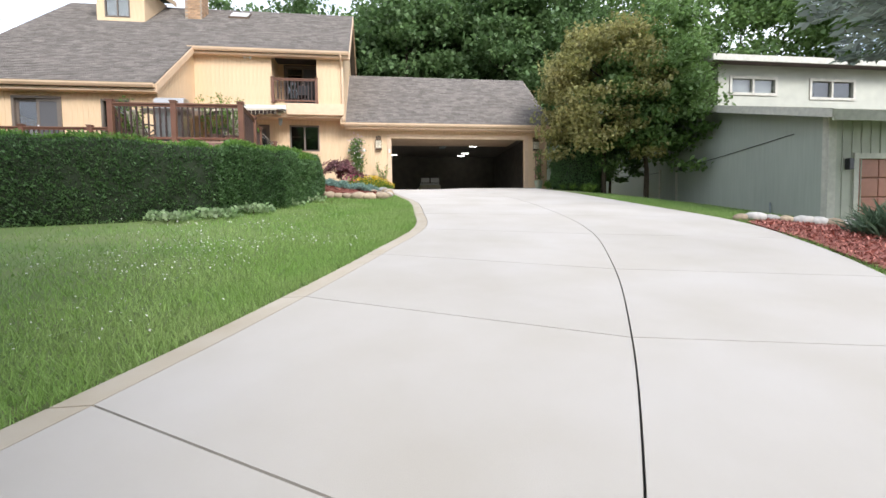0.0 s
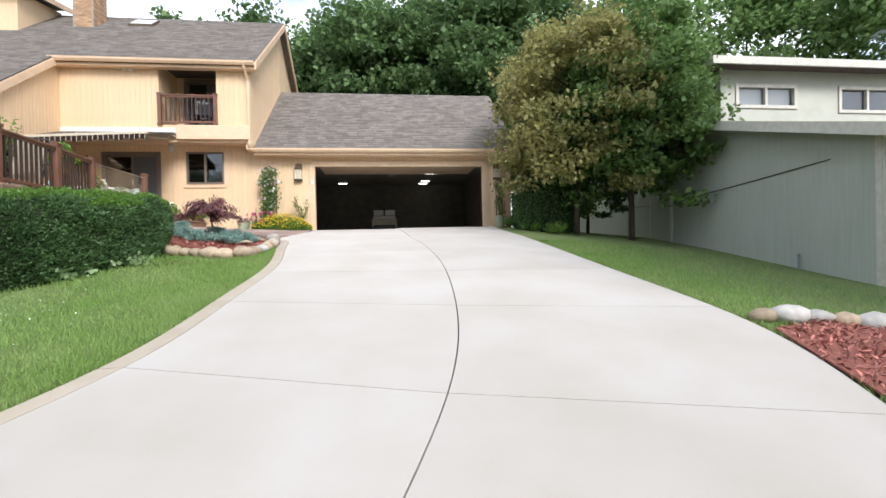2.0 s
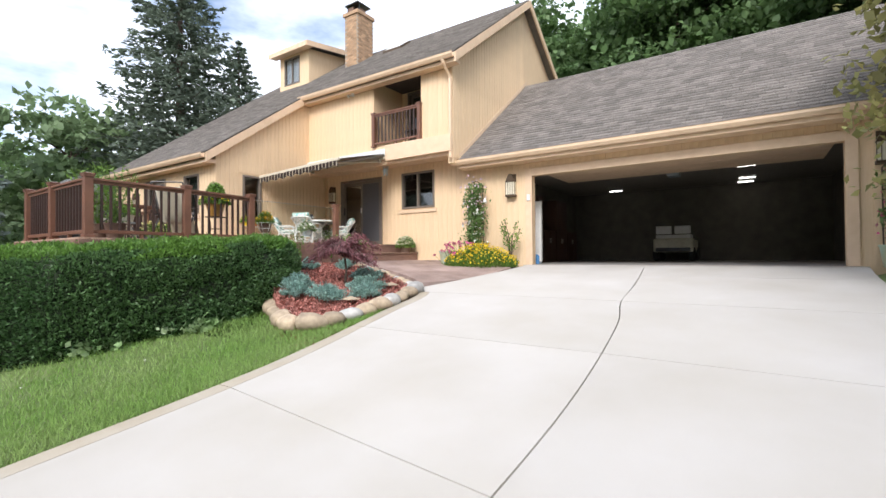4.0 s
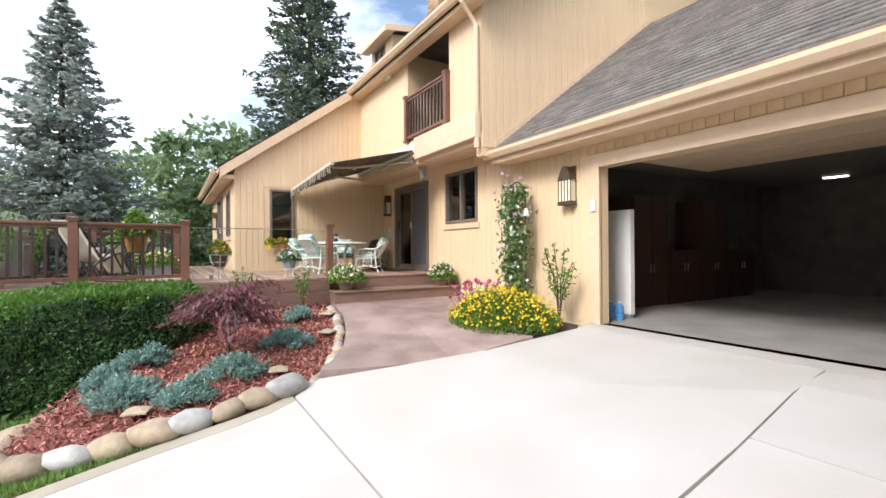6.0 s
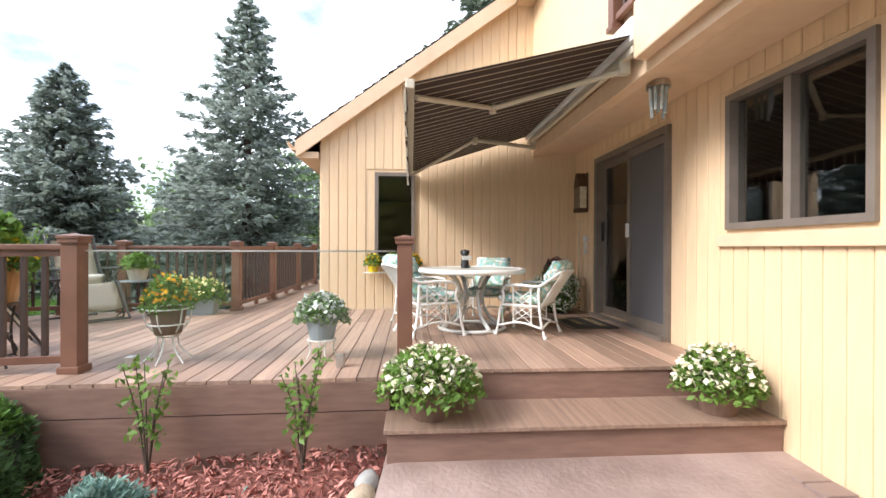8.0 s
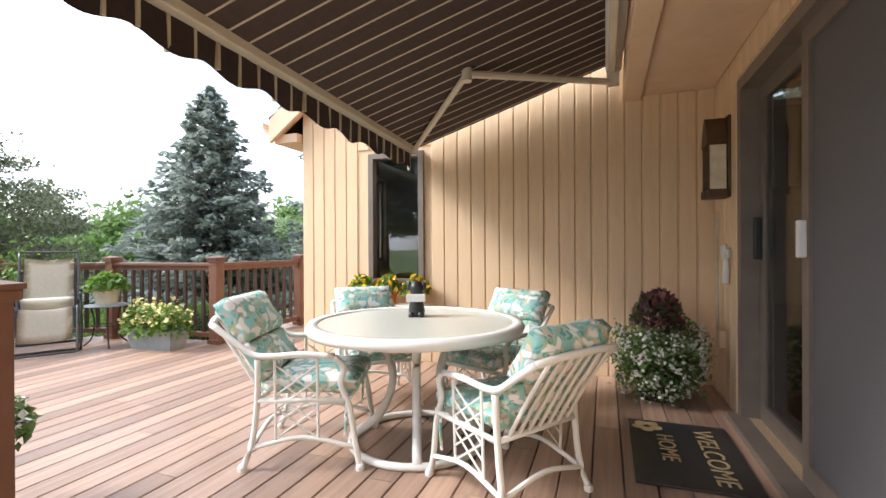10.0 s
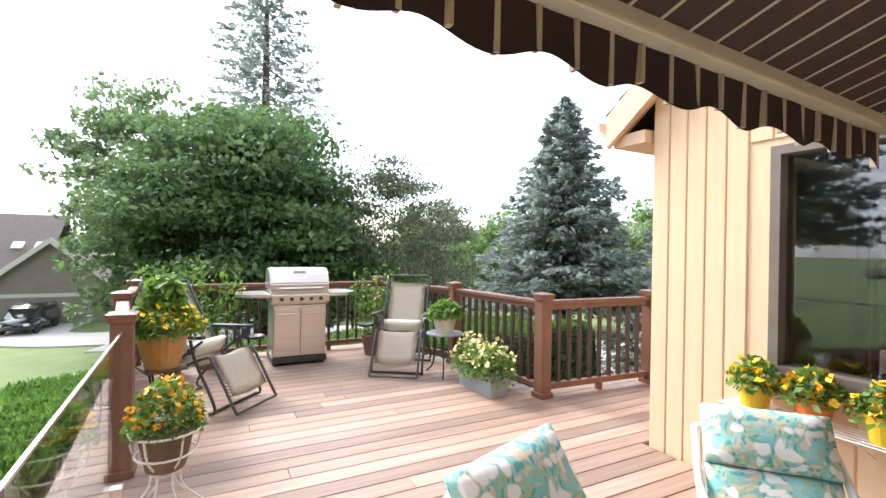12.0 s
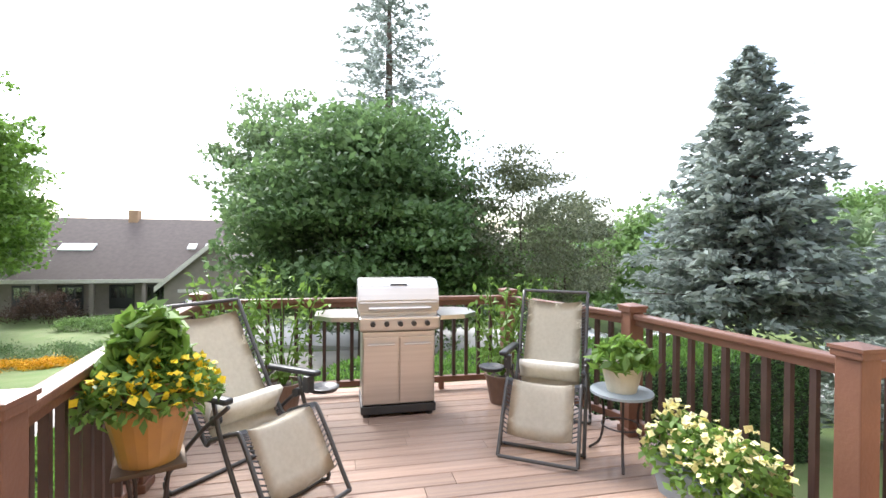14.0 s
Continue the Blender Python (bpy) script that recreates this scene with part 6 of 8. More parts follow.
# ---------------------------------------------------------------- awning
def awning():
    t = thing("awning", 0, 0, 0, 0, "brown retractable awning with thin beige stripes", "awning")
    x0, x1, yb, zb, yf, zf = -7.30, -4.08, -0.78, 3.10, -2.47, 2.62
    bm = slope_trim(x0, x1, yf, zf, yb, zb, 0.006)
    bmesh.ops.subdivide_edges(bm, edges=bm.edges[:], cuts=11, use_grid_fill=True)
    part("cloth", bm, AWNING, t)
    n = 25
    for k in range(n):
        x = x0 + 0.04 + (x1 - x0 - 0.08) * k / (n - 1)
        part("stripe", slope_trim(x - 0.006, x + 0.006, yf, zf + 0.002, yb, zb + 0.002, 0.010), STRIPE, t)
    part("front_bar", boxed(x0 - 0.02, yf - 0.05, zf - 0.05, x1 + 0.02, yf + 0.02, zf + 0.02, 0.01), BEIGE_METAL, t)
    m = 64
    bm = bmesh.new()
    def low(u):
        return zf - 0.05 - 0.14 - 0.022 * math.cos(u * 2 * math.pi * 9)
    front, back = [], []
    for i in range(m * 2 + 1):
        u = i / (m * 2)
        x = x0 + (x1 - x0) * u
        yy = yf - 0.045 + 0.006 * math.sin(u * 60)
        front.append((bm.verts.new((x, yy, zf - 0.045)), bm.verts.new((x, yy + 0.01 * math.sin(u * 34), low(u)))))
    for (a, b), (c, d) in zip(front, front[1:]):
        bm.faces.new((a, c, d, b))
    bmesh.ops.solidify(bm, geom=bm.faces[:], thickness=0.003)
    part("valance", bm, AWNING, t, "scalloped striped valance")
    for k in range(n):
        u = (0.04 + (x1 - x0 - 0.08) * k / (n - 1)) / (x1 - x0)
        x = x0 + (x1 - x0) * u
        part("stripe", boxed(x - 0.007, yf - 0.062, low(u) + 0.004, x + 0.007, yf - 0.036, zf - 0.05), STRIPE, t)
    part("cassette", boxed(x0 - 0.03, yb - 0.02, zb - 0.06, x1 + 0.03, UP - 0.025, zb + 0.14, 0.03), FRAME_WHITE, t, "white metal housing")
    part("mount_bar", boxed(x0, yb + 0.0, zb - 0.14, x1, yb + 0.05, zb - 0.08, 0.008), BEIGE_METAL, t)
    for s, xa, xe, xf in ((1, -7.12, -6.32, -7.18), (1, -4.30, -5.10, -4.22)):
        elbow = (xe, -1.68, 2.81)
        part("arm", tubed([(xa, yb + 0.02, zb - 0.2), elbow], 0.026, 8), BEIGE_METAL, t)
        part("arm", tubed([elbow, (xf, yf + 0.03, zf - 0.06)], 0.023, 8), BEIGE_METAL, t)
        part("joint", turned([(0.001, -0.05), (0.035, -0.05), (0.035, 0.05), (0.001, 0.05)], 12, elbow), BEIGE_METAL, t)
        part("bracket", boxed(xa - 0.04, yb - 0.01, zb - 0.23, xa + 0.04, UP - 0.05, zb - 0.10, 0.01), BEIGE_METAL, t)
    for ob in t.children:
        for v in ob.data.vertices:
            v.co.z += 0.04 * (v.co.x + 5.69) * max(0.0, (yb - v.co.y) / (yb - yf))


awning()


# ---------------------------------------------------------------- loungers, grill, small tables
def lounger(x, y, turn, recline, label):
    """Folding zero-gravity recliner that faces +x: laced sling on a bent dark tube frame."""
    t = thing("reclining_lounger", x, y, DECK_Z, turn, label, "lounger", "recliners on the deck")
    r, half, sling = 0.0125, 0.255, 0.215
    back_foot = Vector((-0.03, 0, 0.37))
    top = Vector((-recline, 0, 1.04))
    frame_line = arc([(0.545, 0, 0.03), (0.50, 0, 0.10), (0.30, 0, 0.43), (0.23, 0, 0.455), (0.05, 0, 0.385), back_foot, back_foot.lerp(top, 0.5) + Vector((-0.015, 0, 0.0)), top], 5)
    cloth = frame_line[6:-1]
    bm = bmesh.new()
    rows = [[bm.verts.new((p.x, yy, p.z - 0.022 * (1 - (yy / sling) ** 2))) for yy in np.linspace(-sling, sling, 7)] for p in cloth]
    for a, b in zip(rows, rows[1:]):
        for i in range(6):
            bm.faces.new((a[i], a[i + 1], b[i + 1], b[i]))
    bmesh.ops.solidify(bm, geom=bm.faces[:], thickness=0.006)
    part("sling", bm, SLING, t, "beige woven sling", smooth=True)
    head = pillow(0.15, 0.44, 0.075)
    head.transform(pose(back_foot.x + 0.045, 0, 0.46, 0, -62, 0))
    part("headrest", head, SLING, t, "padded beige head cushion", smooth=True)
    for s in (-1, 1):
        yy = s * half
        part("seat_rail", tubed([(p.x, yy, p.z) for p in frame_line], r, 8), FRAME_DARK, t, smooth=True)
        part("front_leg", tubed(arc([(0.30, yy * 1.10, 0.013), (0.352, yy * 1.10, 0.035), (0.33, yy * 1.10, 0.12), (0.16, yy * 1.10, 0.42), (0.10, yy * 1.10, 0.60)], 4), r, 8), FRAME_DARK, t, smooth=True)
        part("rear_leg", tubed(arc([(-0.30, yy * 1.10, 0.013), (-0.352, yy * 1.10, 0.035), (-0.32, yy * 1.10, 0.12), (-0.04, yy * 1.10, 0.40), (0.22, yy * 1.10, 0.595)], 4), r, 8), FRAME_DARK, t, smooth=True)
        part("arm_strut", tubed([(-0.14, yy * 1.12, 0.60), (-0.19, yy * 1.02, 0.55)], 0.010, 6), FRAME_DARK, t)
        bm = boxed(-0.19, yy * 1.16 - 0.028, 0.60, 0.25, yy * 1.16 + 0.028, 0.632, 0.012)
        for v in bm.verts:
            v.co.z += 0.02 * math.sin((v.co.x + 0.19) * 5.0)
        part("armrest", bm, BLACK, t, smooth=True)
        part("pivot", turned([(0.001, -0.02), (0.026, -0.02), (0.026, 0.02), (0.001, 0.02)], 12), BLACK, t).matrix_basis = pose(0.10, yy * 1.05, 0.505, 90, 0, 0)
        bm = bmesh.new()
        for p, q in zip(cloth, cloth[1:]):
            for u in (0.0, 0.34, 0.67):
                m, k = p.lerp(q, u), p.lerp(q, u + 0.17)
                tube(bm, [(m.x, s * (sling - 0.004), m.z), (k.x, s * (half - 0.004), k.z + 0.004)], 0.0042, 4)
        part("lacing", bm, BLACK, t)
    part("floor_bar", tubed([(0.30, -half * 1.10, 0.013), (0.30, half * 1.10, 0.013)], r, 8), FRAME_DARK, t)
    part("floor_bar", tubed([(-0.30, -half * 1.10, 0.013), (-0.30, half * 1.10, 0.013)], r, 8), FRAME_DARK, t)
    part("end_bar", tubed([(0.545, -half, 0.03), (0.545, half, 0.03)], r, 8), FRAME_DARK, t)
    part("end_bar", tubed([(top.x, -half, top.z), (top.x, half, top.z)], r, 8), FRAME_DARK, t)
    return t


def cup_tray(parent, y):
    part("cup_tray", turned([(0.001, 0.50), (0.085, 0.50), (0.095, 0.525), (0.082, 0.527), (0.035, 0.512), (0.001, 0.512)], 20, (0.20, y, 0)), BLACK, parent, "black clip-on cup tray")
    part("tray_clip", boxed(0.17, y * 0.62, 0.52, 0.22, y * 0.75, 0.62, 0.006) if y > 0 else boxed(0.17, y * 0.75, 0.52, 0.22, y * 0.62, 0.62, 0.006), BLACK, parent)


FRAME_DARK = mat("grey_brown_tube", (0.085, 0.08, 0.075), 0.4, other=(0.06, 0.056, 0.052), metal=0.3)
cup_tray(lounger(-6.60, -6.50, 57, 0.36, "beige sling recliner with a dark tube frame, standing beside the grill"), -0.39)
cup_tray(lounger(-4.56, -6.13, 137, 0.47, "beige sling recliner with a dark tube frame and a cup tray"), 0.39)


def grill(x, y):
    t = thing("gas_grill", x, y, DECK_Z, 180, "stainless steel gas grill with side shelves on a black base", "grill")
    # faces -y in its own frame
    part("base", boxed(-0.31, -0.25, 0.03, 0.31, 0.25, 0.10, 0.01), BLACK, t)
    part("cabinet", boxed(-0.30, -0.235, 0.102, 0.30, 0.24, 0.70, 0.008), STEEL, t)
    for s in (-1, 1):
        d = part("cabinet_door", boxed(s * 0.148 - 0.143, -0.256, 0.115, s * 0.148 + 0.143, -0.238, 0.66, 0.006), STEEL, t)
        part("door_handle", tubed([(s * 0.148 - 0.11, -0.285, 0.605), (s * 0.148 + 0.11, -0.285, 0.605)], 0.008, 8), STEEL, d)
    part("control_panel", boxed(-0.33, -0.31, 0.73, 0.33, -0.22, 0.83, 0.015), STEEL, t)
    for k in range(5):
        part("knob", turned([(0.001, 0), (0.022, 0), (0.02, 0.03), (0.001, 0.032)], 14), BLACK, t).matrix_basis = pose(-0.22 + 0.11 * k, -0.312, 0.78, 90, 0, 0)
    part("firebox", boxed(-0.32, -0.22, 0.702, 0.32, 0.25, 0.86, 0.01), STEEL, t)
    bm = bmesh.new()
    prof = [(-0.24, 0.862), (-0.235, 0.95), (-0.19, 1.07), (-0.10, 1.125), (0.08, 1.13), (0.22, 1.06), (0.25, 0.862)]
    rows = [[bm.verts.new((xx, yy, zz)) for yy, zz in prof] for xx in (-0.335, 0.335)]
    for k in range(len(prof)):
        j = (k + 1) % len(prof)
        bm.faces.new((rows[0][k], rows[0][j], rows[1][j], rows[1][k]))
    bm.faces.new(rows[0])
    bm.faces.new(rows[1][::-1])
    bmesh.ops.recalc_face_normals(bm, faces=bm.faces)
    bmesh.ops.bevel(bm, geom=bm.edges[:], offset=0.012, segments=2, affect="EDGES")
    lid = part("lid", bm, STEEL, t, smooth=False)
    part("lid_handle", tubed([(-0.25, -0.30, 0.90), (0.25, -0.30, 0.90)], 0.012, 8), STEEL, lid)
    part("badge", boxed(-0.07, -0.182, 1.075, 0.07, -0.172, 1.09), BLACK, lid)
    for s in (-1, 1):
        bm = prism([(s * 0.335, -0.30), (s * 0.55, -0.27), (s * 0.68, -0.14), (s * 0.68, 0.12), (s * 0.56, 0.22), (s * 0.335, 0.22)], 0.80, 0.835)
        part("side_shelf", bm, STEEL, t)
    for sx in (-1, 1):
        for sy in (-1, 1):
            part("caster", turned([(0.001, 0.0), (0.03, 0.0), (0.03, 0.03), (0.001, 0.03)], 12, (sx * 0.26, sy * 0.2, 0)), RUBBER, t)


grill(-5.54, -7.31)


def stand_table(name, x, y, r, h, label, square=False):
    t = thing(name, x, y, DECK_Z, 20, label, "side table")
    top = boxed(-r, -r, h - 0.02, r, r, h, 0.005) if square else turned([(0.001, h - 0.016), (r, h - 0.016), (r, h), (0.001, h)], 24)
    part("tabletop", top, GREY_POT if not square else BRONZE, t)
    for k in range(4 if square else 3):
        a = k * 2 * math.pi / (4 if square else 3) + 0.7
        c, s = math.cos(a), math.sin(a)
        part("leg", tubed(arc([(r * 0.8 * c, r * 0.8 * s, h - 0.02), (r * 0.62 * c, r * 0.62 * s, h * 0.6), (r * 0.75 * c, r * 0.75 * s, h * 0.2), (r * 1.15 * c, r * 1.15 * s, 0.008)], 4), 0.009, 6), IRON, t)
    part("brace", tubed([(r * 0.62 * math.cos(a), r * 0.62 * math.sin(a), h * 0.5) for a in np.linspace(0, 6.28, 17)[:-1]], 0.006, 5, True), IRON, t)
    return t


stand_table("side_table", -6.90, -6.03, 0.20, 0.46, "small round grey metal side table by the railing")
p = thing("potted_plant", -6.90, -6.03, DECK_Z + 0.46, 0, "cream ceramic pot with a trailing green plant on the side table", "plant")
pot(p, 0.13, 0.17, CREAM_POT)
plant_in(p, rng, 0.21, 0.17, 0.2, LEAF_LIGHT, 230, 0.11, width=0.42)
stand_table("plant_table", -4.27, -5.53, 0.135, 0.48, "dark iron plant table with scroll legs", True)
p = thing("potted_plant", -4.27, -5.53, DECK_Z + 0.48, 0, "mustard glazed pot with yellow daisies and bright green leaves", "plant")
pot(p, 0.175, 0.27, MUSTARD, taper=0.66)
plant_in(p, rng, 0.29, 0.22, 0.29, LEAF_LIGHT, 1300, 0.055, P_YELLOW, 300, 0.038)
part("tall_leaves", leaves("tall_leaves", tuft(rng, 420, 0.17, 0.30, lift=0.42), 0.085, rng, up=0.6, width=0.65), LEAF_LIGHT, p)


def wire_stand(x, y):
    t = thing("plant_stand", x, y, DECK_Z, 0, "white scrolled wire plant stand", "plant stand")
    for k in range(6):
        a = k * math.pi / 3
        c, s = math.cos(a), math.sin(a)
        part("leg" if k % 2 == 0 else "scroll", tubed(arc([(0.17 * c, 0.17 * s, 0.42), (0.14 * c, 0.14 * s, 0.30), (0.07 * c, 0.07 * s, 0.2), (0.09 * c, 0.09 * s, 0.1), (0.18 * c, 0.18 * s, 0.008)], 5), 0.006, 6), WHITE_ENAMEL, t)
    for r, h in ((0.17, 0.42), (0.14, 0.30), (0.07, 0.2)):
        part("hoop", tubed([(r * math.cos(a), r * math.sin(a), h) for a in np.linspace(0, 6.28, 21)[:-1]], 0.006, 6, True), WHITE_ENAMEL, t)


wire_stand(-4.37, -4.36)
p = thing("potted_plant", -4.37, -4.36, DECK_Z + 0.22, 0, "basket pot of orange daisies in a wire stand", "plant")
pot(p, 0.13, 0.2, TERRACOTTA)
plant_in(p, rng, 0.19, 0.26, 0.24, LEAF_LIGHT, 900, 0.042, P_ORANGE, 150, 0.034)


def flower_pot(x, y, z, r, h, pr, ph, material, leaf, petal, n_leaf, n_petal, label, leaf_size=0.055, petal_size=0.045):
    t = thing("potted_flowers", x, y, z, rng.uniform(0, 90), label, "plant")
    pot(t, r, h, material)
    plant_in(t, rng, pr, ph, h * 1.0, leaf, n_leaf, leaf_size, petal, n_petal, petal_size)
    return t


t = thing("pot_stand", -4.42, -3.19, DECK_Z, 0, "low white wire stand under the daisy pot", "plant stand")
part("hoop", tubed([(0.11 * math.cos(a), 0.11 * math.sin(a), 0.154) for a in np.linspace(0, 6.28, 21)[:-1]], 0.006, 6, True), WHITE_ENAMEL, t)
for k in range(4):
    c, q = math.cos(k * 1.571 + 0.4), math.sin(k * 1.571 + 0.4)
    part("leg", tubed(arc([(0.11 * c, 0.11 * q, 0.154), (0.09 * c, 0.09 * q, 0.08), (0.12 * c, 0.12 * q, 0.006)], 4), 0.006, 6), WHITE_ENAMEL, t)
flower_pot(-4.42, -3.19, DECK_Z + 0.16, 0.13, 0.18, 0.22, 0.22, GREY_POT, LEAF_GREEN, PETAL_WHITE, 700, 170, "grey pot of white daisies standing on the deck")
flower_pot(-3.72, -2.34, 0.33, 0.17, 0.21, 0.36, 0.30, TERRACOTTA, LEAF_LIGHT, P_CREAM, 1500, 330, "brown pot of cream and white flowers on the deck step")
flower_pot(-3.68, -0.36, 0.33, 0.16, 0.20, 0.29, 0.30, TERRACOTTA, LEAF_LIGHT, P_CREAM, 1500, 330, "brown pot of cream flowers on the step beside the wall")
t = flower_pot(-6.93, -0.46, DECK_Z, 0.17, 0.22, 0.27, 0.34, BLACK, LEAF_GREEN, PETAL_WHITE, 1500, 260, "dark pot of white trailing flowers and red leaves by the door", 0.05, 0.03)
N = 110
a = rng.uniform(0, 6.28, N)
h = rng.uniform(0.05, 0.52, N)
w = 0.20 + 0.10 * np.sin((h - 0.02) * 5.2)
hub = np.stack([np.cos(a) * w, np.sin(a) * w, h], 1)
part("trailing_leaves", leaves("trailing_leaves", np.repeat(hub, 14, axis=0) * np.array([0.93, 0.93, 1]) + rng.normal(0, 0.035, (N * 14, 3)) * np.array([1, 1, 0.8]), 0.045, rng, up=0.3, width=0.4), LEAF_GREEN, t)
bunch = np.repeat(hub, 7, axis=0) + rng.normal(0, 0.024, (N * 7, 3))
part("trailing_blossoms", leaves("trailing_blossoms", np.repeat(bunch, 3, axis=0), 0.026, rng, up=0.5, width=0.9), PETAL_WHITE, t)
part("red_leaves", leaves("red_leaves", tuft(rng, 520, 0.17, 0.24, lift=0.56), 0.06, rng, up=0.6, width=0.6), MAPLE_RED, t)
part("green_tuft", leaves("green_tuft", tuft(rng, 300, 0.19, 0.22, lift=0.55), 0.055, rng, up=0.5, width=0.5), LEAF_DARK, t)
# window rack with three pots
rack = thing("window_rack", GX + 0.02, -2.73, 1.10, 0, "white wire shelf hung below the tall window", "shelf")
for k in range(6):
    part("wire", tubed([(0.02 + k * 0.04, -0.42, 0), (0.02 + k * 0.04, 0.42, 0)], 0.004, 5), WHITE_ENAMEL, rack)
for yy in (-0.42, -0.2, 0.0, 0.2, 0.42):
    part("bracket", tubed([(0.0, yy, -0.12), (0.22, yy, -0.006), (0.0, yy, -0.006)], 0.004, 5), WHITE_ENAMEL, rack)
for yy, m_, lab in ((-0.28, YELLOW_POT, "yellow pot of marigolds on the window rack"), (0.0, ORANGE_POT, "orange pot of marigolds on the window rack"), (0.28, YELLOW_POT, "yellow pot of marigolds on the window rack")):
    flower_pot(GX + 0.14, -2.73 + yy, 1.105, 0.085, 0.13, 0.14, 0.16, m_, LEAF_LIGHT, P_ORANGE if yy >= 0 else P_YELLOW, 300, 40, lab, 0.05, 0.05)
# trough planter
t = thing("trough_planter", -6.98, -5.36, DECK_Z, 92, "grey rectangular planter of pale yellow flowers beside the railing", "planter")
bm = bmesh.new()
v0 = [bm.verts.new((sx * 0.27, sy * 0.09, 0)) for sx, sy in ((-1, -1), (1, -1), (1, 1), (-1, 1))]
v1 = [bm.verts.new((sx * 0.31, sy * 0.125, 0.21)) for sx, sy in ((-1, -1), (1, -1), (1, 1), (-1, 1))]
v2 = [bm.verts.new((sx * 0.29, sy * 0.105, 0.21)) for sx, sy in ((-1, -1), (1, -1), (1, 1), (-1, 1))]
v3 = [bm.verts.new((sx * 0.29, sy * 0.105, 0.18)) for sx, sy in ((-1, -1), (1, -1), (1, 1), (-1, 1))]
bm.faces.new(v0[::-1])
bm.faces.new(v3)
for a_, b_ in ((v0, v1), (v1, v2), (v2, v3)):
    for k in range(4):
        bm.faces.new((a_[k], a_[(k + 1) % 4], b_[(k + 1) % 4], b_[k]))
part("trough", bm, GREY_POT, t)
pts = np.concatenate([tuft(rng, 420, 0.22, 0.30, lift=0.22) + np.array([dx, 0, 0]) for dx in (-0.2, 0.0, 0.2)])
part("foliage", leaves("foliage", pts, 0.06, rng, up=0.4, width=0.5), LEAF_LIGHT, t)
pts = np.concatenate([tuft(rng, 130, 0.25, 0.35, lift=0.24) + np.array([dx, 0, 0]) for dx in (-0.2, 0.0, 0.2)])
part("blossoms", leaves("blossoms", np.repeat(pts[pts[:, 2] > 0.28], 2, axis=0), 0.044, rng, up=1, width=0.85), P_LEMON, t)
# leafy plants behind the loungers and the grill
for x, y, h, r in ((-4.60, -7.35, 1.15, 0.36), (-4.22, -7.25, 1.25, 0.3), (-6.50, -7.25, 1.15, 0.28)):
    t = thing("tall_plant", x, y, DECK_Z, 0, "tall pale green leafy plant in a dark pot by the railing", "plant")
    pot(t, 0.15, 0.26, TERRACOTTA)
    pts = []
    for k in range(9):
        a = k * 0.7
        e = np.array([math.cos(a) * r, math.sin(a) * r, h * rng.uniform(0.75, 1.05)])
        part("stem", tubed([(0, 0, 0.2), tuple(e * np.array([0.4, 0.4, 0.6])), tuple(e)], 0.006, 5), LEAF_LIGHT, t)
        for u in np.linspace(0.3, 1, 40):
            pts.append(e * np.array([u, u, u]) + rng.normal(0, 0.05, 3))
    part("foliage", leaves("foliage", pts, 0.075, rng, up=0.4, width=0.4), LEAF_LIGHT, t)

# door mat with its words
mat_thing = thing("door_mat", -6.0, -0.42, DECK_Z + 0.002, 0, "dark door mat with the words welcome home before the sliding door", "door mat")
part("mat", boxed(-0.40, -0.26, 0, 0.40, 0.26, 0.012, 0.003), BLACK, mat_thing)
GOLD = mat("gold_print", (0.45, 0.34, 0.18), 0.8)
for word, px, py, size in (("WELCOME", -0.31, 0.08, 0.135), ("HOME", -0.19, -0.12, 0.12)):
    cu = bpy.data.curves.new("word", "FONT")
    cu.body, cu.size, cu.extrude = word, size, 0.001
    ob = new("lettering", cu)
    dg = bpy.context.evaluated_depsgraph_get()
    me = bpy.data.meshes.new_from_object(ob.evaluated_get(dg))
    bpy.data.objects.remove(ob)
    me.materials.clear()
    me.materials.append(GOLD)
    part("lettering", me, GOLD, mat_thing).location = (px, py, 0.0145)
for k in range(5):
    a = k * 1.256
    part("print_flower", turned([(0.001, 0), (0.035, 0), (0.03, 0.001), (0.001, 0.0012)], 10, (-0.30 + 0.05 * math.cos(a), -0.16 + 0.05 * math.sin(a), 0.0125)), GOLD, mat_thing)


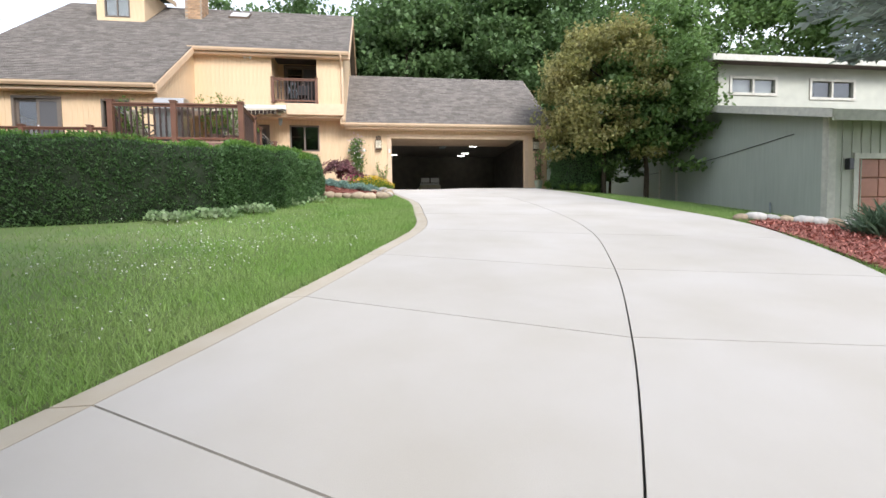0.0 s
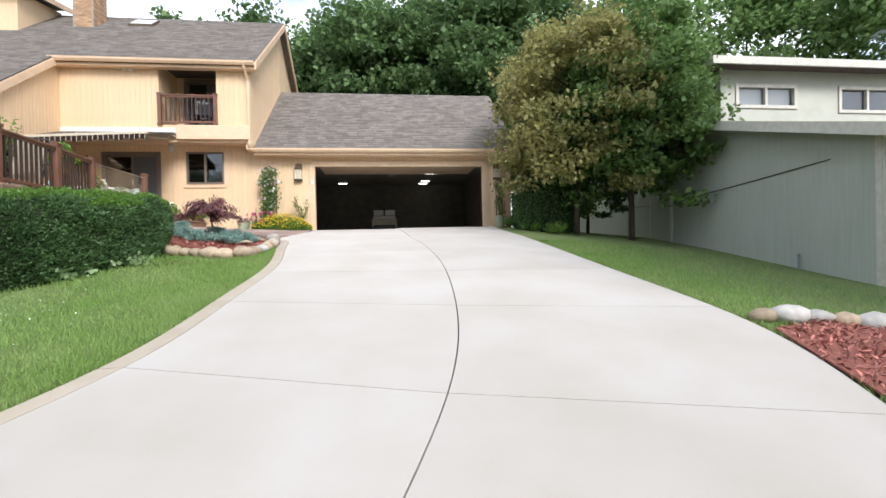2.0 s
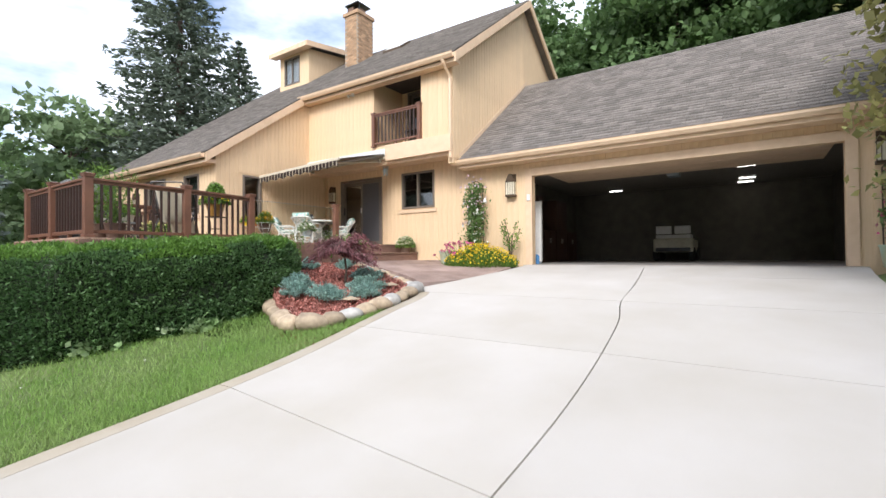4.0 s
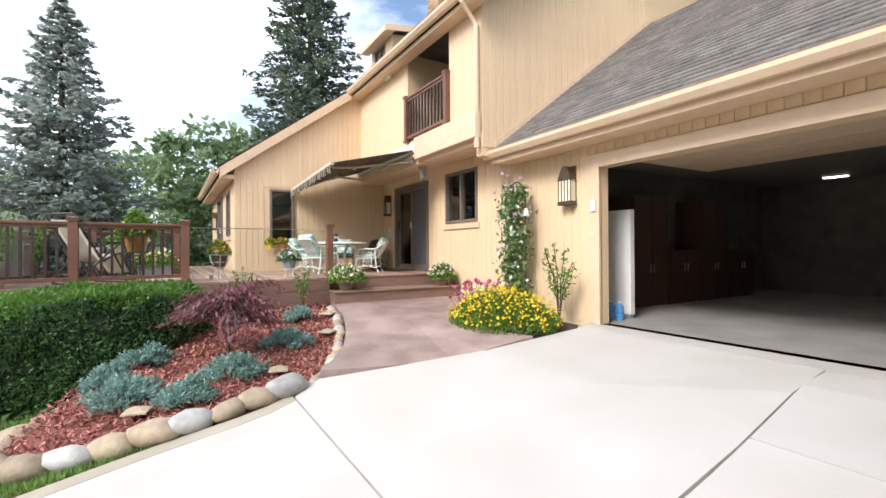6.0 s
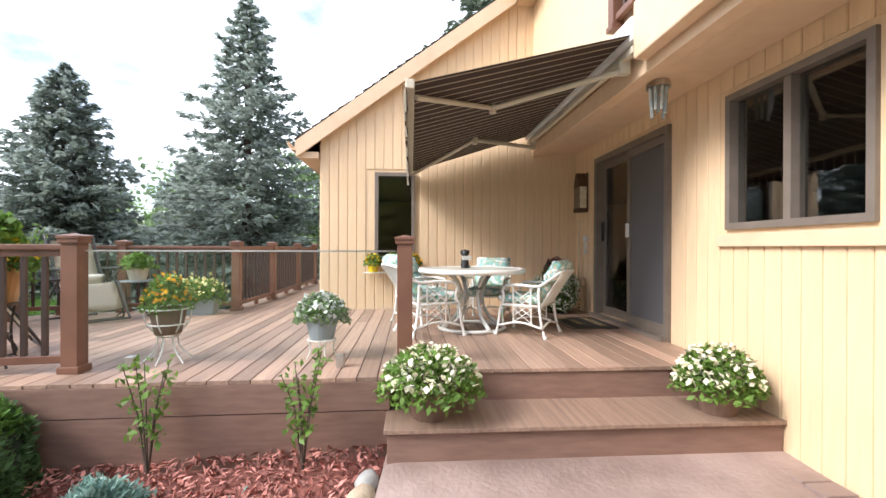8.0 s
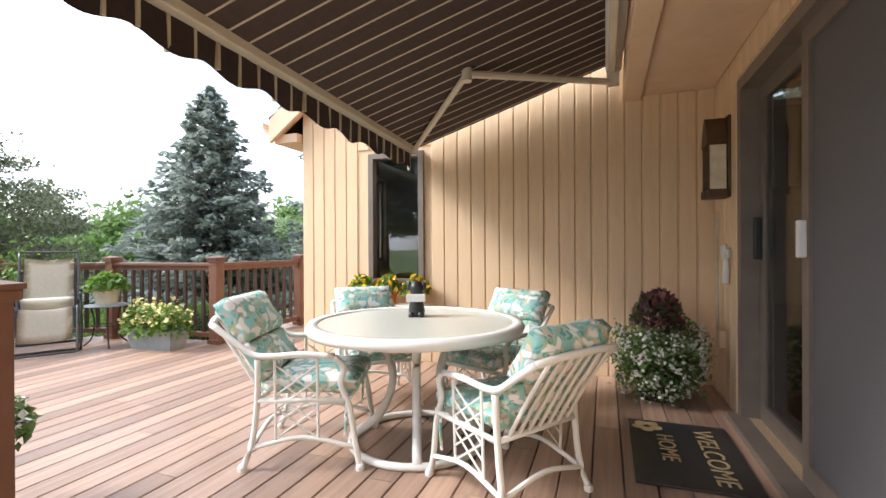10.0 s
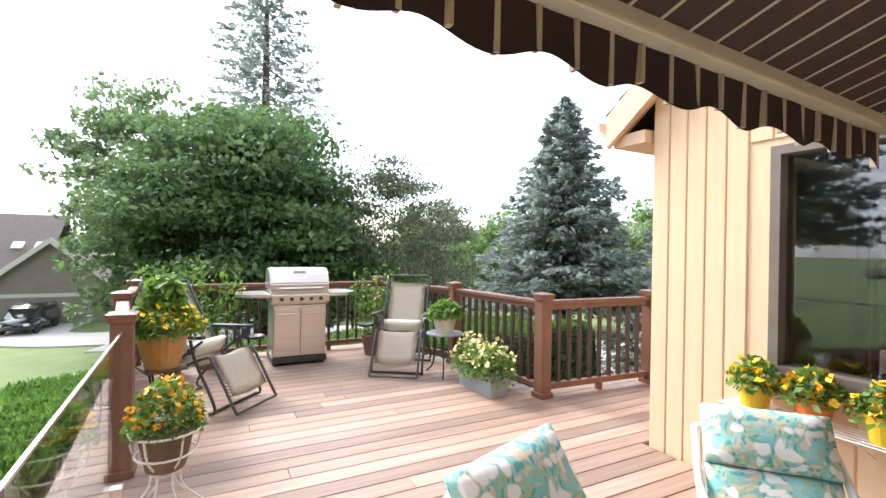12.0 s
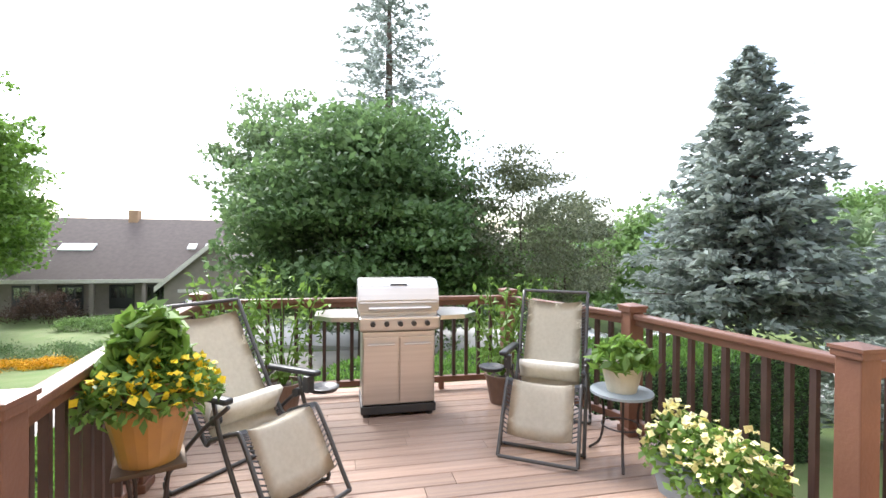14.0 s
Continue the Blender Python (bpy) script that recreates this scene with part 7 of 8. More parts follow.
# ---------------------------------------------------------------- wall things
def wall_lantern(x, z, h, y=-0.012, material=BRONZE, w=0.22):
    """Arched lantern with panes, on a back plate; faces -y."""
    t = thing("wall_lantern", x, y, z, 0, "bronze arched wall lantern with pale panes", "lantern")
    d = 0.13
    part("back_plate", boxed(-w * 0.42, -0.02, -0.02, w * 0.42, 0.0, h * 0.98, 0.006), material, t)
    part("base", boxed(-w / 2, -d - 0.02, -0.02, w / 2, -0.021, 0.035, 0.008), material, t)
    bm = bmesh.new()
    n = 10
    prof = [(-w / 2 + w * k / n, h * 0.62 + h * 0.36 * math.sin(math.pi * k / n)) for k in range(n + 1)]
    rows = [[bm.verts.new((u, yy, v)) for u, v in prof] for yy in (-d - 0.015, -0.022)]
    for k in range(n):
        bm.faces.new((rows[0][k], rows[0][k + 1], rows[1][k + 1], rows[1][k]))
    bm.faces.new(rows[0][::-1])
    bm.faces.new(rows[1])
    bmesh.ops.recalc_face_normals(bm, faces=bm.faces)
    part("hood", bm, material, t)
    part("glass", boxed(-w * 0.44, -d, 0.036, w * 0.44, -0.03, h * 0.618), LANTERN_GLASS, t, "pale seeded glass")
    for k in range(5):
        u = -w * 0.46 + w * 0.92 * k / 4
        part("bar", boxed(u - 0.006, -d - 0.008, 0.036, u + 0.006, -d - 0.001, h * 0.62), material, t)
    part("candle", turned([(0.001, 0.04), (0.014, 0.04), (0.014, 0.18), (0.001, 0.185)], 10, (0, -d * 0.5, 0)), CREAM_POT, t)


wall_lantern(-0.53, 1.70, 0.56, w=0.26)
wall_lantern(6.26, 1.72, 0.56, w=0.26)
wall_lantern(-6.96, 1.98, 0.54, w=0.20)
wall_lantern(-11.9, 1.75, 0.55, y=-3.795, w=0.24)


def flood_lamp():
    t = thing("flood_light", -5.42, UP - 0.015, 5.08, 0, "white twin flood light under the eave", "lamp")
    part("plate", turned([(0.001, 0), (0.05, 0), (0.05, 0.02), (0.001, 0.02)], 14), WHITE_PLASTIC, t).matrix_basis = pose(0, 0, 0, 90, 0, 0)
    for s in (-1, 1):
        part("head", turned([(0.001, 0), (0.03, 0.0), (0.035, 0.06), (0.055, 0.11), (0.001, 0.10)], 14), WHITE_PLASTIC, t).matrix_basis = pose(s * 0.05, -0.02, -0.02, 120, 0, s * 35)


flood_lamp()
t = thing("wind_chime", -4.35, -0.42, 2.98, 0, "hanging metal and blue glass wind chime under the soffit", "wind chime")
part("cord", tubed([(0, 0, 0), (0, 0, -0.12)], 0.003, 5), BLACK, t)
part("cap", turned([(0.001, -0.12), (0.09, -0.14), (0.10, -0.19), (0.001, -0.18)], 16), STEEL, t)
for k in range(7):
    a = k * 0.9
    part("chime", tubed([(0.065 * math.cos(a), 0.065 * math.sin(a), -0.19), (0.05 * math.cos(a), 0.05 * math.sin(a), -0.38 - 0.03 * (k % 3))], 0.014, 7), CHIME, t)
t = thing("wall_ornament", -6.90, -0.014, 1.50, 0, "white angel-shaped wall ornament beside the door", "ornament")
bm = bmesh.new()
for p0 in ([(0, -0.03, -0.12), (0.01, -0.03, 0.02), (-0.01, -0.03, 0.14)], [(-0.01, -0.03, 0.05), (0.06, -0.03, 0.10), (0.08, -0.03, 0.05)], [(0.0, -0.03, 0.05), (-0.06, -0.03, 0.12), (-0.07, -0.03, 0.06)]):
    tube(bm, arc(p0, 4), 0.024, 7, taper=0.012)
part("figure", bm, WHITE_PLASTIC, t, smooth=True)
t = thing("rain_gauge", -7.16, -0.02, 0.9, 0, "thin white rod fixed to the wall beside the lantern", "rod")
part("rod", tubed([(0, -0.02, 0), (0, -0.02, 0.98)], 0.008, 6), CREAM_POT, t)
t = thing("wall_socket", -7.05, -0.014, 0.92, 0, "tan outdoor socket cover on the siding", "socket")
part("cover", boxed(-0.04, -0.045, 0, 0.04, 0.0, 0.12, 0.008), TRIM, t)
t = thing("door_keypad", -0.08, -0.05, 1.56, 0, "white keypad on the garage door frame", "keypad")
part("body", boxed(-0.04, -0.03, 0, 0.04, 0.0, 0.15, 0.006), WHITE_PLASTIC, t)
spout = thing("downspout", -1.95, -0.02, 0, 0, "tan metal downspout at the corner of the upper storey", "downspout")
part("pipe", tubed([(0, -0.98, 5.16), (0.02, -0.96, 5.08), (0.05, UP - 0.06, 4.75), (0.05, UP - 0.06, 2.72)], 0.045, 8), TRIM, spout)

# ---------------------------------------------------------------- roof things
t = thing("chimney", -8.3, 2.55, roof_z(2.55) - 0.95, 0, "tan brick chimney with a dark metal cap", "chimney")
part("core", boxed(-0.34, -0.42, 0, 0.34, 0.42, 2.62), MORTAR, t)
brick_meshes = {}
for axis in (0, 1):
    bm = boxed(-0.095, -0.012, -0.03, 0.095, 0.012, 0.03) if axis == 0 else boxed(-0.012, -0.095, -0.03, 0.012, 0.095, 0.03)
    me = bpy.data.meshes.new("brick")
    bm.to_mesh(me)
    bm.free()
    me.materials.append(BRICK)
    brick_meshes[axis] = me
for r in range(27):
    z = 0.62 + r * 0.075
    for k in range(3):
        ob = new("brick", brick_meshes[0])
        ob.parent = t
        ob.location = (-0.225 + k * 0.2 + (0.1 if r % 2 else 0.0) * (1 if k < 2 else 0.3), -0.425, z)
    for k in range(4):
        ob = new("brick", brick_meshes[1])
        ob.parent = t
        ob.location = (0.345, -0.32 + k * 0.2 + (0.05 if r % 2 else -0.02), z)
part("shoulder", boxed(-0.40, -0.48, 2.62, 0.40, 0.48, 2.76, 0.02), BRICK, t)
part("flue", boxed(-0.25, -0.33, 2.76, 0.02, 0.0, 3.02, 0.02), TERRACOTTA, t, "clay flue")
part("flue", boxed(0.05, -0.2, 2.76, 0.27, 0.1, 2.95, 0.02), TERRACOTTA, t, "clay flue")
part("cap", boxed(-0.36, -0.42, 3.05, 0.36, 0.30, 3.10, 0.015), BLACK, t)
for sx in (-0.3, 0.3):
    part("cap_leg", boxed(sx - 0.015, -0.3, 2.76, sx + 0.015, -0.27, 3.05), BLACK, t)


def dormer():
    x0, x1, y0 = -11.75, -9.95, 1.45
    zb, zt = roof_z(y0) - 0.25, roof_z(y0) + 1.38
    d = tagged(new("dormer"), "tan dormer with a wide window in the roof", "dormer", kind="structure")
    bm = bmesh.new()
    wall_x(bm, x0, x1, y0, y0 + 0.1, zb, zt, [(x0 + 0.3, x1 - 0.55, zb + 0.42, zt - 0.12)])
    part("wall", bm, SIDING, d)
    for x in (x0, x1 - 0.1):
        bm = bmesh.new()
        v = [bm.verts.new(q) for q in ((x, y0 + 0.1, zb), (x + 0.1, y0 + 0.1, zb), (x + 0.1, y0 + 2.2, zt + 0.25), (x, y0 + 2.2, zt + 0.25), (x, y0 + 0.1, zt), (x + 0.1, y0 + 0.1, zt), (x + 0.1, y0 + 2.2, zt + 0.3), (x, y0 + 2.2, zt + 0.3))]
        for f in ((0, 1, 5, 4), (1, 2, 6, 5), (3, 0, 4, 7), (4, 5, 6, 7), (0, 3, 2, 1)):
            bm.faces.new([v[k] for k in f])
        part("cheek", bm, SIDING, d)
    part("roof", slope_trim(x0 - 0.25, x1 + 0.3, y0 - 0.35, zt + 0.12, y0 + 2.4, zt + 0.55, 0.05), SHINGLE, d)
    part("fascia", boxed(x0 - 0.25, y0 - 0.39, zt - 0.08, x1 + 0.3, y0 - 0.352, zt + 0.11), TRIM, d)
    part("fascia", slope_trim(x1 + 0.302, x1 + 0.335, y0 - 0.36, zt + 0.12, y0 + 2.4, zt + 0.55, 0.2), TRIM, d)
    part("soffit", slope_trim(x0 - 0.25, x1 + 0.3, y0 - 0.35, zt + 0.0, y0 + 0.0, zt + 0.03, 0.04), TRIM, d)
    wx0, wx1, wz0, wz1 = x0 + 0.3, x1 - 0.55, zb + 0.42, zt - 0.12
    fr = bmesh.new()
    box(fr, wx0, y0 - 0.02, wz0, wx0 + 0.05, y0 + 0.06, wz1)
    box(fr, wx1 - 0.05, y0 - 0.02, wz0, wx1, y0 + 0.06, wz1)
    box(fr, (wx0 + wx1) / 2 - 0.02, y0 - 0.015, wz0, (wx0 + wx1) / 2 + 0.02, y0 + 0.05, wz1)
    box(fr, wx0 + 0.05, y0 - 0.02, wz1 - 0.05, wx1 - 0.05, y0 + 0.06, wz1)
    box(fr, wx0 + 0.05, y0 - 0.02, wz0, wx1 - 0.05, y0 + 0.06, wz0 + 0.05)
    win = part("window", fr, FRAME_GREY, d)
    part("pane", boxed(wx0 + 0.05, y0 + 0.03, wz0 + 0.05, wx1 - 0.05, y0 + 0.036, wz1 - 0.05), GLASS, win)
    part("blind", boxed(wx0 + 0.05, y0 + 0.09, wz0 + 0.05, wx1 - 0.05, y0 + 0.095, wz1 - 0.05), FRAME_WHITE, win, "pale blind")


dormer()
t = thing("skylight", -6.55, 2.75, roof_z(2.75) + 0.02, 0, "low dark-framed skylight in the shingle roof", "skylight")
for nm, m_, e, h in (("frame", BRONZE, 0.0, 0.09), ("glazing", FRAME_WHITE, 0.06, 0.105)):
    part(nm, slope_trim(-0.42 + e, 0.42 - e, -0.3 + e, (-0.3 + e) * ROOF_SLOPE + h, 0.3 - e, (0.3 - e) * ROOF_SLOPE + h, 0.13 if nm == "frame" else 0.02), m_, t)
# chair on the balcony
t = thing("balcony_chair", -3.5, -0.1, 3.34, -90, "dark patio chair standing on the balcony", "chair")
part("seat", boxed(-0.22, -0.22, 0.42, 0.22, 0.22, 0.45, 0.01), BLACK, t)
part("backrest", boxed(-0.24, -0.22, 0.46, -0.21, 0.22, 0.92, 0.01), BLACK, t)
for sx in (-0.2, 0.2):
    for sy in (-0.2, 0.2):
        part("leg", tubed([(sx, sy, 0), (sx, sy, 0.42)], 0.014, 6), BLACK, t)

# ---------------------------------------------------------------- plants by the garage wall
def trellis(x, y, z, h, w, petal_sets, label, n=1500):
    t = thing("trellis_vine", x, y, z, 0, label, "climbing plant")
    bm = bmesh.new()
    for sx in (-1, 1):
        tube(bm, [(sx * w / 2, 0, 0), (sx * w / 2, 0, h)], 0.012, 6)
    for k in range(8):
        tube(bm, [(-w / 2, 0, h * (k + 0.7) / 8), (w / 2, 0, h * (k + 0.7) / 8)], 0.008, 5)
    tube(bm, arc([(-w / 2, 0, h), (0, 0, h + 0.12), (w / 2, 0, h)], 4), 0.012, 6)
    part("frame", bm, BARK, t)
    pts = np.stack([rng.normal(0, w * 0.30, n) + 0.06 * np.sin(np.linspace(0, 14, n)), rng.normal(-0.05, 0.08, n), np.linspace(0.05, h + 0.05, n)], 1)
    part("foliage", leaves("foliage", pts, 0.085, rng, up=0.5, width=0.55), LEAF_GREEN, t)
    for petal, k, lo, hi, s in petal_sets:
        q = np.stack([rng.normal(0, w * 0.42, k), rng.normal(-0.12, 0.07, k), rng.uniform(lo, hi, k)], 1)
        q = np.repeat(q, 3, axis=0)
        part("blossoms", leaves("blossoms", q, s, rng, up=0.1, width=0.55), petal, t)
    return t


vine = trellis(-1.42, -0.30, 0.02, 1.98, 0.42, ((PETAL_WHITE, 34, 0.4, 1.7, 0.085), (P_PALE, 44, 1.5, 2.25, 0.075), (P_PALE, 22, 0.8, 1.6, 0.07)), "clematis with white and pink flowers on a wooden trellis", 2400)
for sx in (-0.3, 0.3):
    b = thing("hanging_bell", -1.42 + sx, -0.36, 1.55, 0, "small white bell hung from the trellis", "bell")
    part("bell", turned([(0.001, 0.12), (0.02, 0.12), (0.04, 0.05), (0.06, 0.0), (0.05, 0.0), (0.001, 0.1)], 14), WHITE_PLASTIC, b, smooth=True)
    part("hook", tubed([(0, 0, 0.12), (0, 0.0, 0.26), (-sx * 0.3, 0.02, 0.30)], 0.004, 5), IRON, b)
trellis(6.28, -0.32, 0.36, 1.25, 0.22, ((P_PINK, 26, 0.1, 1.25, 0.08),), "climbing vine with red flowers in a pot beside the garage door", 520)
t = thing("garden_pot", 6.28, -0.36, 0.0, 0, "pale green glazed pot beside the garage door", "pot")
pot(t, 0.17, 0.36, TEAL_POT)

mound_t = thing("yellow_flowers", -0.88, -1.02, -0.06, 0, "dense mound of yellow coreopsis flowers beside the garage", "flowers")
N = 7600
a = rng.uniform(0, 6.28, N)
f = np.sqrt(rng.uniform(0, 1, N))
pts = np.stack([np.cos(a) * f * 0.90, np.sin(a) * f * 0.70, (0.50 - 0.34 * f ** 2) * rng.uniform(0.15, 1.0, N)], 1)
part("foliage", leaves("foliage", pts, 0.075, rng, up=0.2, width=0.22, along=np.stack([np.cos(a) * f, np.sin(a) * f, np.ones(N)], 1)), LEAF_LIGHT, mound_t)
N = 760
a = rng.uniform(0, 6.28, N)
f = np.sqrt(rng.uniform(0, 1.05, N))
pts = np.stack([np.cos(a) * f * 0.92, np.sin(a) * f * 0.72, 0.53 - 0.36 * f ** 2 + rng.normal(0, 0.04, N)], 1)
part("blossoms", leaves("blossoms", np.repeat(pts, 3, axis=0), 0.04, rng, up=0.9, width=0.8), P_YELLOW, mound_t)
cone = thing("coneflowers", -1.52, -1.0, -0.06, 0, "magenta coneflowers on tall stems by the path", "flowers")
bm = bmesh.new()
heads = []
for k in range(34):
    x, y, h = rng.normal(0, 0.24), rng.normal(0, 0.22), rng.uniform(0.30, 0.62)
    tube(bm, [(x * 0.5, y * 0.5, 0), (x, y, h)], 0.005, 4)
    heads.append((x, y, h))
part("stems", bm, LEAF_LIGHT, cone)
hp = np.repeat(np.array(heads), 9, axis=0)
part("blossoms", leaves("blossoms", hp + rng.normal(0, 0.014, hp.shape), 0.075, rng, up=0.2, width=0.4, droop=0.3), P_PINK, cone)
part("foliage", leaves("foliage", tuft(rng, 900, 0.36, 0.42, lift=0.05), 0.09, rng, up=0.3, width=0.3), LEAF_GREEN, cone)
t = thing("garden_pot", -2.22, -0.45, 0.0, 0, "pale teal glazed pot beside the house wall", "pot")
pot(t, 0.2, 0.36, TEAL_POT)
t = thing("garden_pot", -1.80, -0.52, 0.06, 0, "white ceramic pot among the flowers", "pot")
pot(t, 0.17, 0.28, CREAM_POT)
t = thing("leggy_shrub", -0.42, -0.38, 0.0, 0, "thin yellow-green shrub beside the garage door", "shrub")
bm = bmesh.new()
pts = []
for k in range(8):
    a = k * 0.8
    e = np.array([math.cos(a) * 0.26, math.sin(a) * 0.14, rng.uniform(0.7, 1.12)])
    tube(bm, [(0, 0, 0), tuple(e * np.array([0.3, 0.3, 0.6])), tuple(e)], 0.007, 5)
    pts += [e * u + rng.normal(0, 0.03, 3) for u in np.linspace(0.45, 1, 30)]
part("stems", bm, BARK, t)
part("foliage", leaves("foliage", pts, 0.07, rng, up=0.5, width=0.5), LEAF_LIGHT, t)
WALL_BED = [(-2.45, -0.02), (-2.3, -0.5), (-1.9, -1.15), (-1.05, -1.6), (-0.35, -1.5), (-0.05, -1.2), (-0.02, -0.06)]
tagged(part("mulch_bed_3", prism(WALL_BED, -0.35, -0.05), SOIL), "dark mulched flower bed along the house wall", "garden bed", kind="structure")
bm = bmesh.new()
for k in range(8):
    box(bm, -3.62 + k * 0.16, -0.22, 0.0, -3.475 + k * 0.16, -0.03, 0.11, 0.008)
tagged(part("kerb", bm, STAMPED), "row of brown kerb blocks along the wall", "kerb", kind="structure")
for x, y in ((-0.75, -5.35), (-1.05, -4.05), (-2.05, -3.2), (-2.9, -2.95)):
    s = thing("path_light", x, y, bed_z(x, y), rng.uniform(0, 90), "low square bronze solar path light in the mulch", "lamp", "path lights in the bed")
    part("stake", tubed([(0, 0, -0.05), (0, 0, 0.07)], 0.012, 6), BRONZE, s)
    bm = bmesh.new()
    v = [bm.verts.new((sx * 0.1, sy * 0.1, 0.065)) for sx, sy in ((-1, -1), (1, -1), (1, 1), (-1, 1))]
    u = [bm.verts.new((sx * 0.1, sy * 0.1, 0.08)) for sx, sy in ((-1, -1), (1, -1), (1, 1), (-1, 1))]
    top = bm.verts.new((0, 0, 0.12))
    bm.faces.new(v[::-1])
    for k in range(4):
        bm.faces.new((v[k], v[(k + 1) % 4], u[(k + 1) % 4], u[k]))
        bm.faces.new((u[k], u[(k + 1) % 4], top))
    part("shade", bm, STONE, s)

# ---------------------------------------------------------------- in the garage
for x, y, turn in ((0.3, 3.5, 0), (0.35, 6.7, 0), (4.3, 3.7, 0), (4.3, 6.0, 0), (4.25, 6.9, 0)):
    s = thing("strip_light", x, y, 2.548, turn, "lit fluorescent strip light on the garage ceiling", "lamp", "strip lights in the garage")
    part("housing", boxed(-0.22, -0.05, -0.05, 0.22, 0.05, 0.0), FRAME_WHITE, s)
    part("tube", boxed(-0.20, -0.04, -0.07, 0.20, 0.04, -0.051), TUBE_LIGHT, s)
t = thing("door_opener", 2.66, 3.4, 2.548, 0, "grey garage door opener hung from the ceiling", "opener")
part("body", boxed(-0.15, -0.2, -0.22, 0.15, 0.2, -0.06, 0.02), GREY_POT, t)
part("hanger", boxed(-0.02, -0.02, -0.06, 0.02, 0.02, 0.0), STEEL, t)
t = thing("raised_door", 2.88, 0.25, 2.30, 0, "sectional garage door raised under the ceiling", "door")
for k in range(4):
    part("panel", boxed(-2.85, 0.1 + k * 0.56, 0.0, 2.85, 0.64 + k * 0.56, 0.05, 0.006), TRIM, t)
t = thing("fridge_panel", -0.34, 0.80, 0, 90, "tall white panel leaning inside the garage", "panel")
part("panel", boxed(-0.05, -0.24, 0.06, 0.05, 0.24, 1.62, 0.01), WHITE_PLASTIC, t)
part("grille", boxed(-0.04, -0.22, 0.0, 0.045, 0.22, 0.055), GREY_POT, t)
BLUE = mat("blue_plastic", (0.10, 0.28, 0.55), 0.2)
for k in range(3):
    b = thing("water_bottle", -0.42 + 0.15 * k, 0.52, 0, 0, "blue plastic water bottle on the garage floor", "bottle", "bottles in the garage")
    part("bottle", turned([(0.001, 0), (0.06, 0.0), (0.065, 0.08), (0.055, 0.1), (0.065, 0.12), (0.06, 0.2), (0.02, 0.25), (0.001, 0.25)], 12), BLUE, b)
    part("cap", turned([(0.02, 0.25), (0.02, 0.275), (0.001, 0.275)], 10), WHITE_PLASTIC, b)
WOOD_DARK = mat("dark_cabinet_wood", (0.09, 0.04, 0.025), 0.5, other=(0.06, 0.028, 0.018), scale=4, stretch_by=(6, 6, 0.6))
for k in range(4):
    c = thing("storage_cabinet", -1.15, 2.4 + k * 1.05, 0, 0, "dark wooden storage cabinet along the garage wall", "cabinet", "cabinets in the garage")
    part("body", boxed(-0.28, -0.5, 0.0, 0.25, 0.5, 1.0 if k % 2 else 2.0, 0.006), WOOD_DARK, c)
    for s in (-1, 1):
        d = part("door", boxed(0.252, s * 0.245 - 0.235, 0.05, 0.272, s * 0.245 + 0.235, 0.95 if k % 2 else 1.95, 0.004), WOOD_DARK, c)
        part("handle", boxed(0.273, s * 0.05 - 0.01, 0.6, 0.29, s * 0.05 + 0.01, 0.75), STEEL, d)


def golf_cart(x, y, turn):
    t = thing("golf_cart", x, y, 0, turn, "cream golf cart parked in the dark garage", "cart")
    part("rear_body", boxed(-0.58, -0.55, 0.28, 0.58, -0.05, 0.72, 0.06), CREAM_POT, t)
    part("front_body", boxed(-0.55, 0.7, 0.25, 0.55, 1.3, 0.70, 0.08), CREAM_POT, t)
    part("floor_pan", boxed(-0.56, -0.04, 0.26, 0.56, 0.69, 0.32), BLACK, t)
    part("bumper", boxed(-0.5, -0.62, 0.30, 0.5, -0.551, 0.42, 0.02), BLACK, t)
    part("seat", boxed(-0.52, -0.42, 0.72, 0.52, 0.08, 0.84, 0.03), WHITE_PLASTIC, t)
    for s in (-1, 1):
        part("seat_back", boxed(s * 0.27 - 0.23, -0.5, 0.86, s * 0.27 + 0.23, -0.40, 1.12, 0.03), WHITE_PLASTIC, t)
        for yy in (-0.3, 1.0):
            w = part("wheel", turned([(0.06, -0.08), (0.2, -0.08), (0.22, -0.05), (0.22, 0.05), (0.2, 0.08), (0.06, 0.08)], 18), RUBBER, t)
            w.matrix_basis = pose(s * 0.52, yy, 0.22, 0, 90, 0)
            part("rim", turned([(0.001, -0.05), (0.11, -0.06), (0.11, 0.06), (0.001, 0.05)], 14), STEEL, w)
    part("steering", tubed([(-0.25, 0.45, 0.95), (-0.25, 0.72, 0.62)], 0.02, 6), BLACK, t)


golf_cart(2.3, 6.3, 0)
t = thing("wall_wreath", 6.42, 1.6, 1.5, 0, "dark dried wreath hung on the garage wall", "wreath")
part("ring", tubed([(0, 0.22 * math.cos(a), 0.26 * math.sin(a)) for a in np.linspace(0, 6.28, 17)[:-1]], 0.07, 7, True), BARK, t, smooth=True)

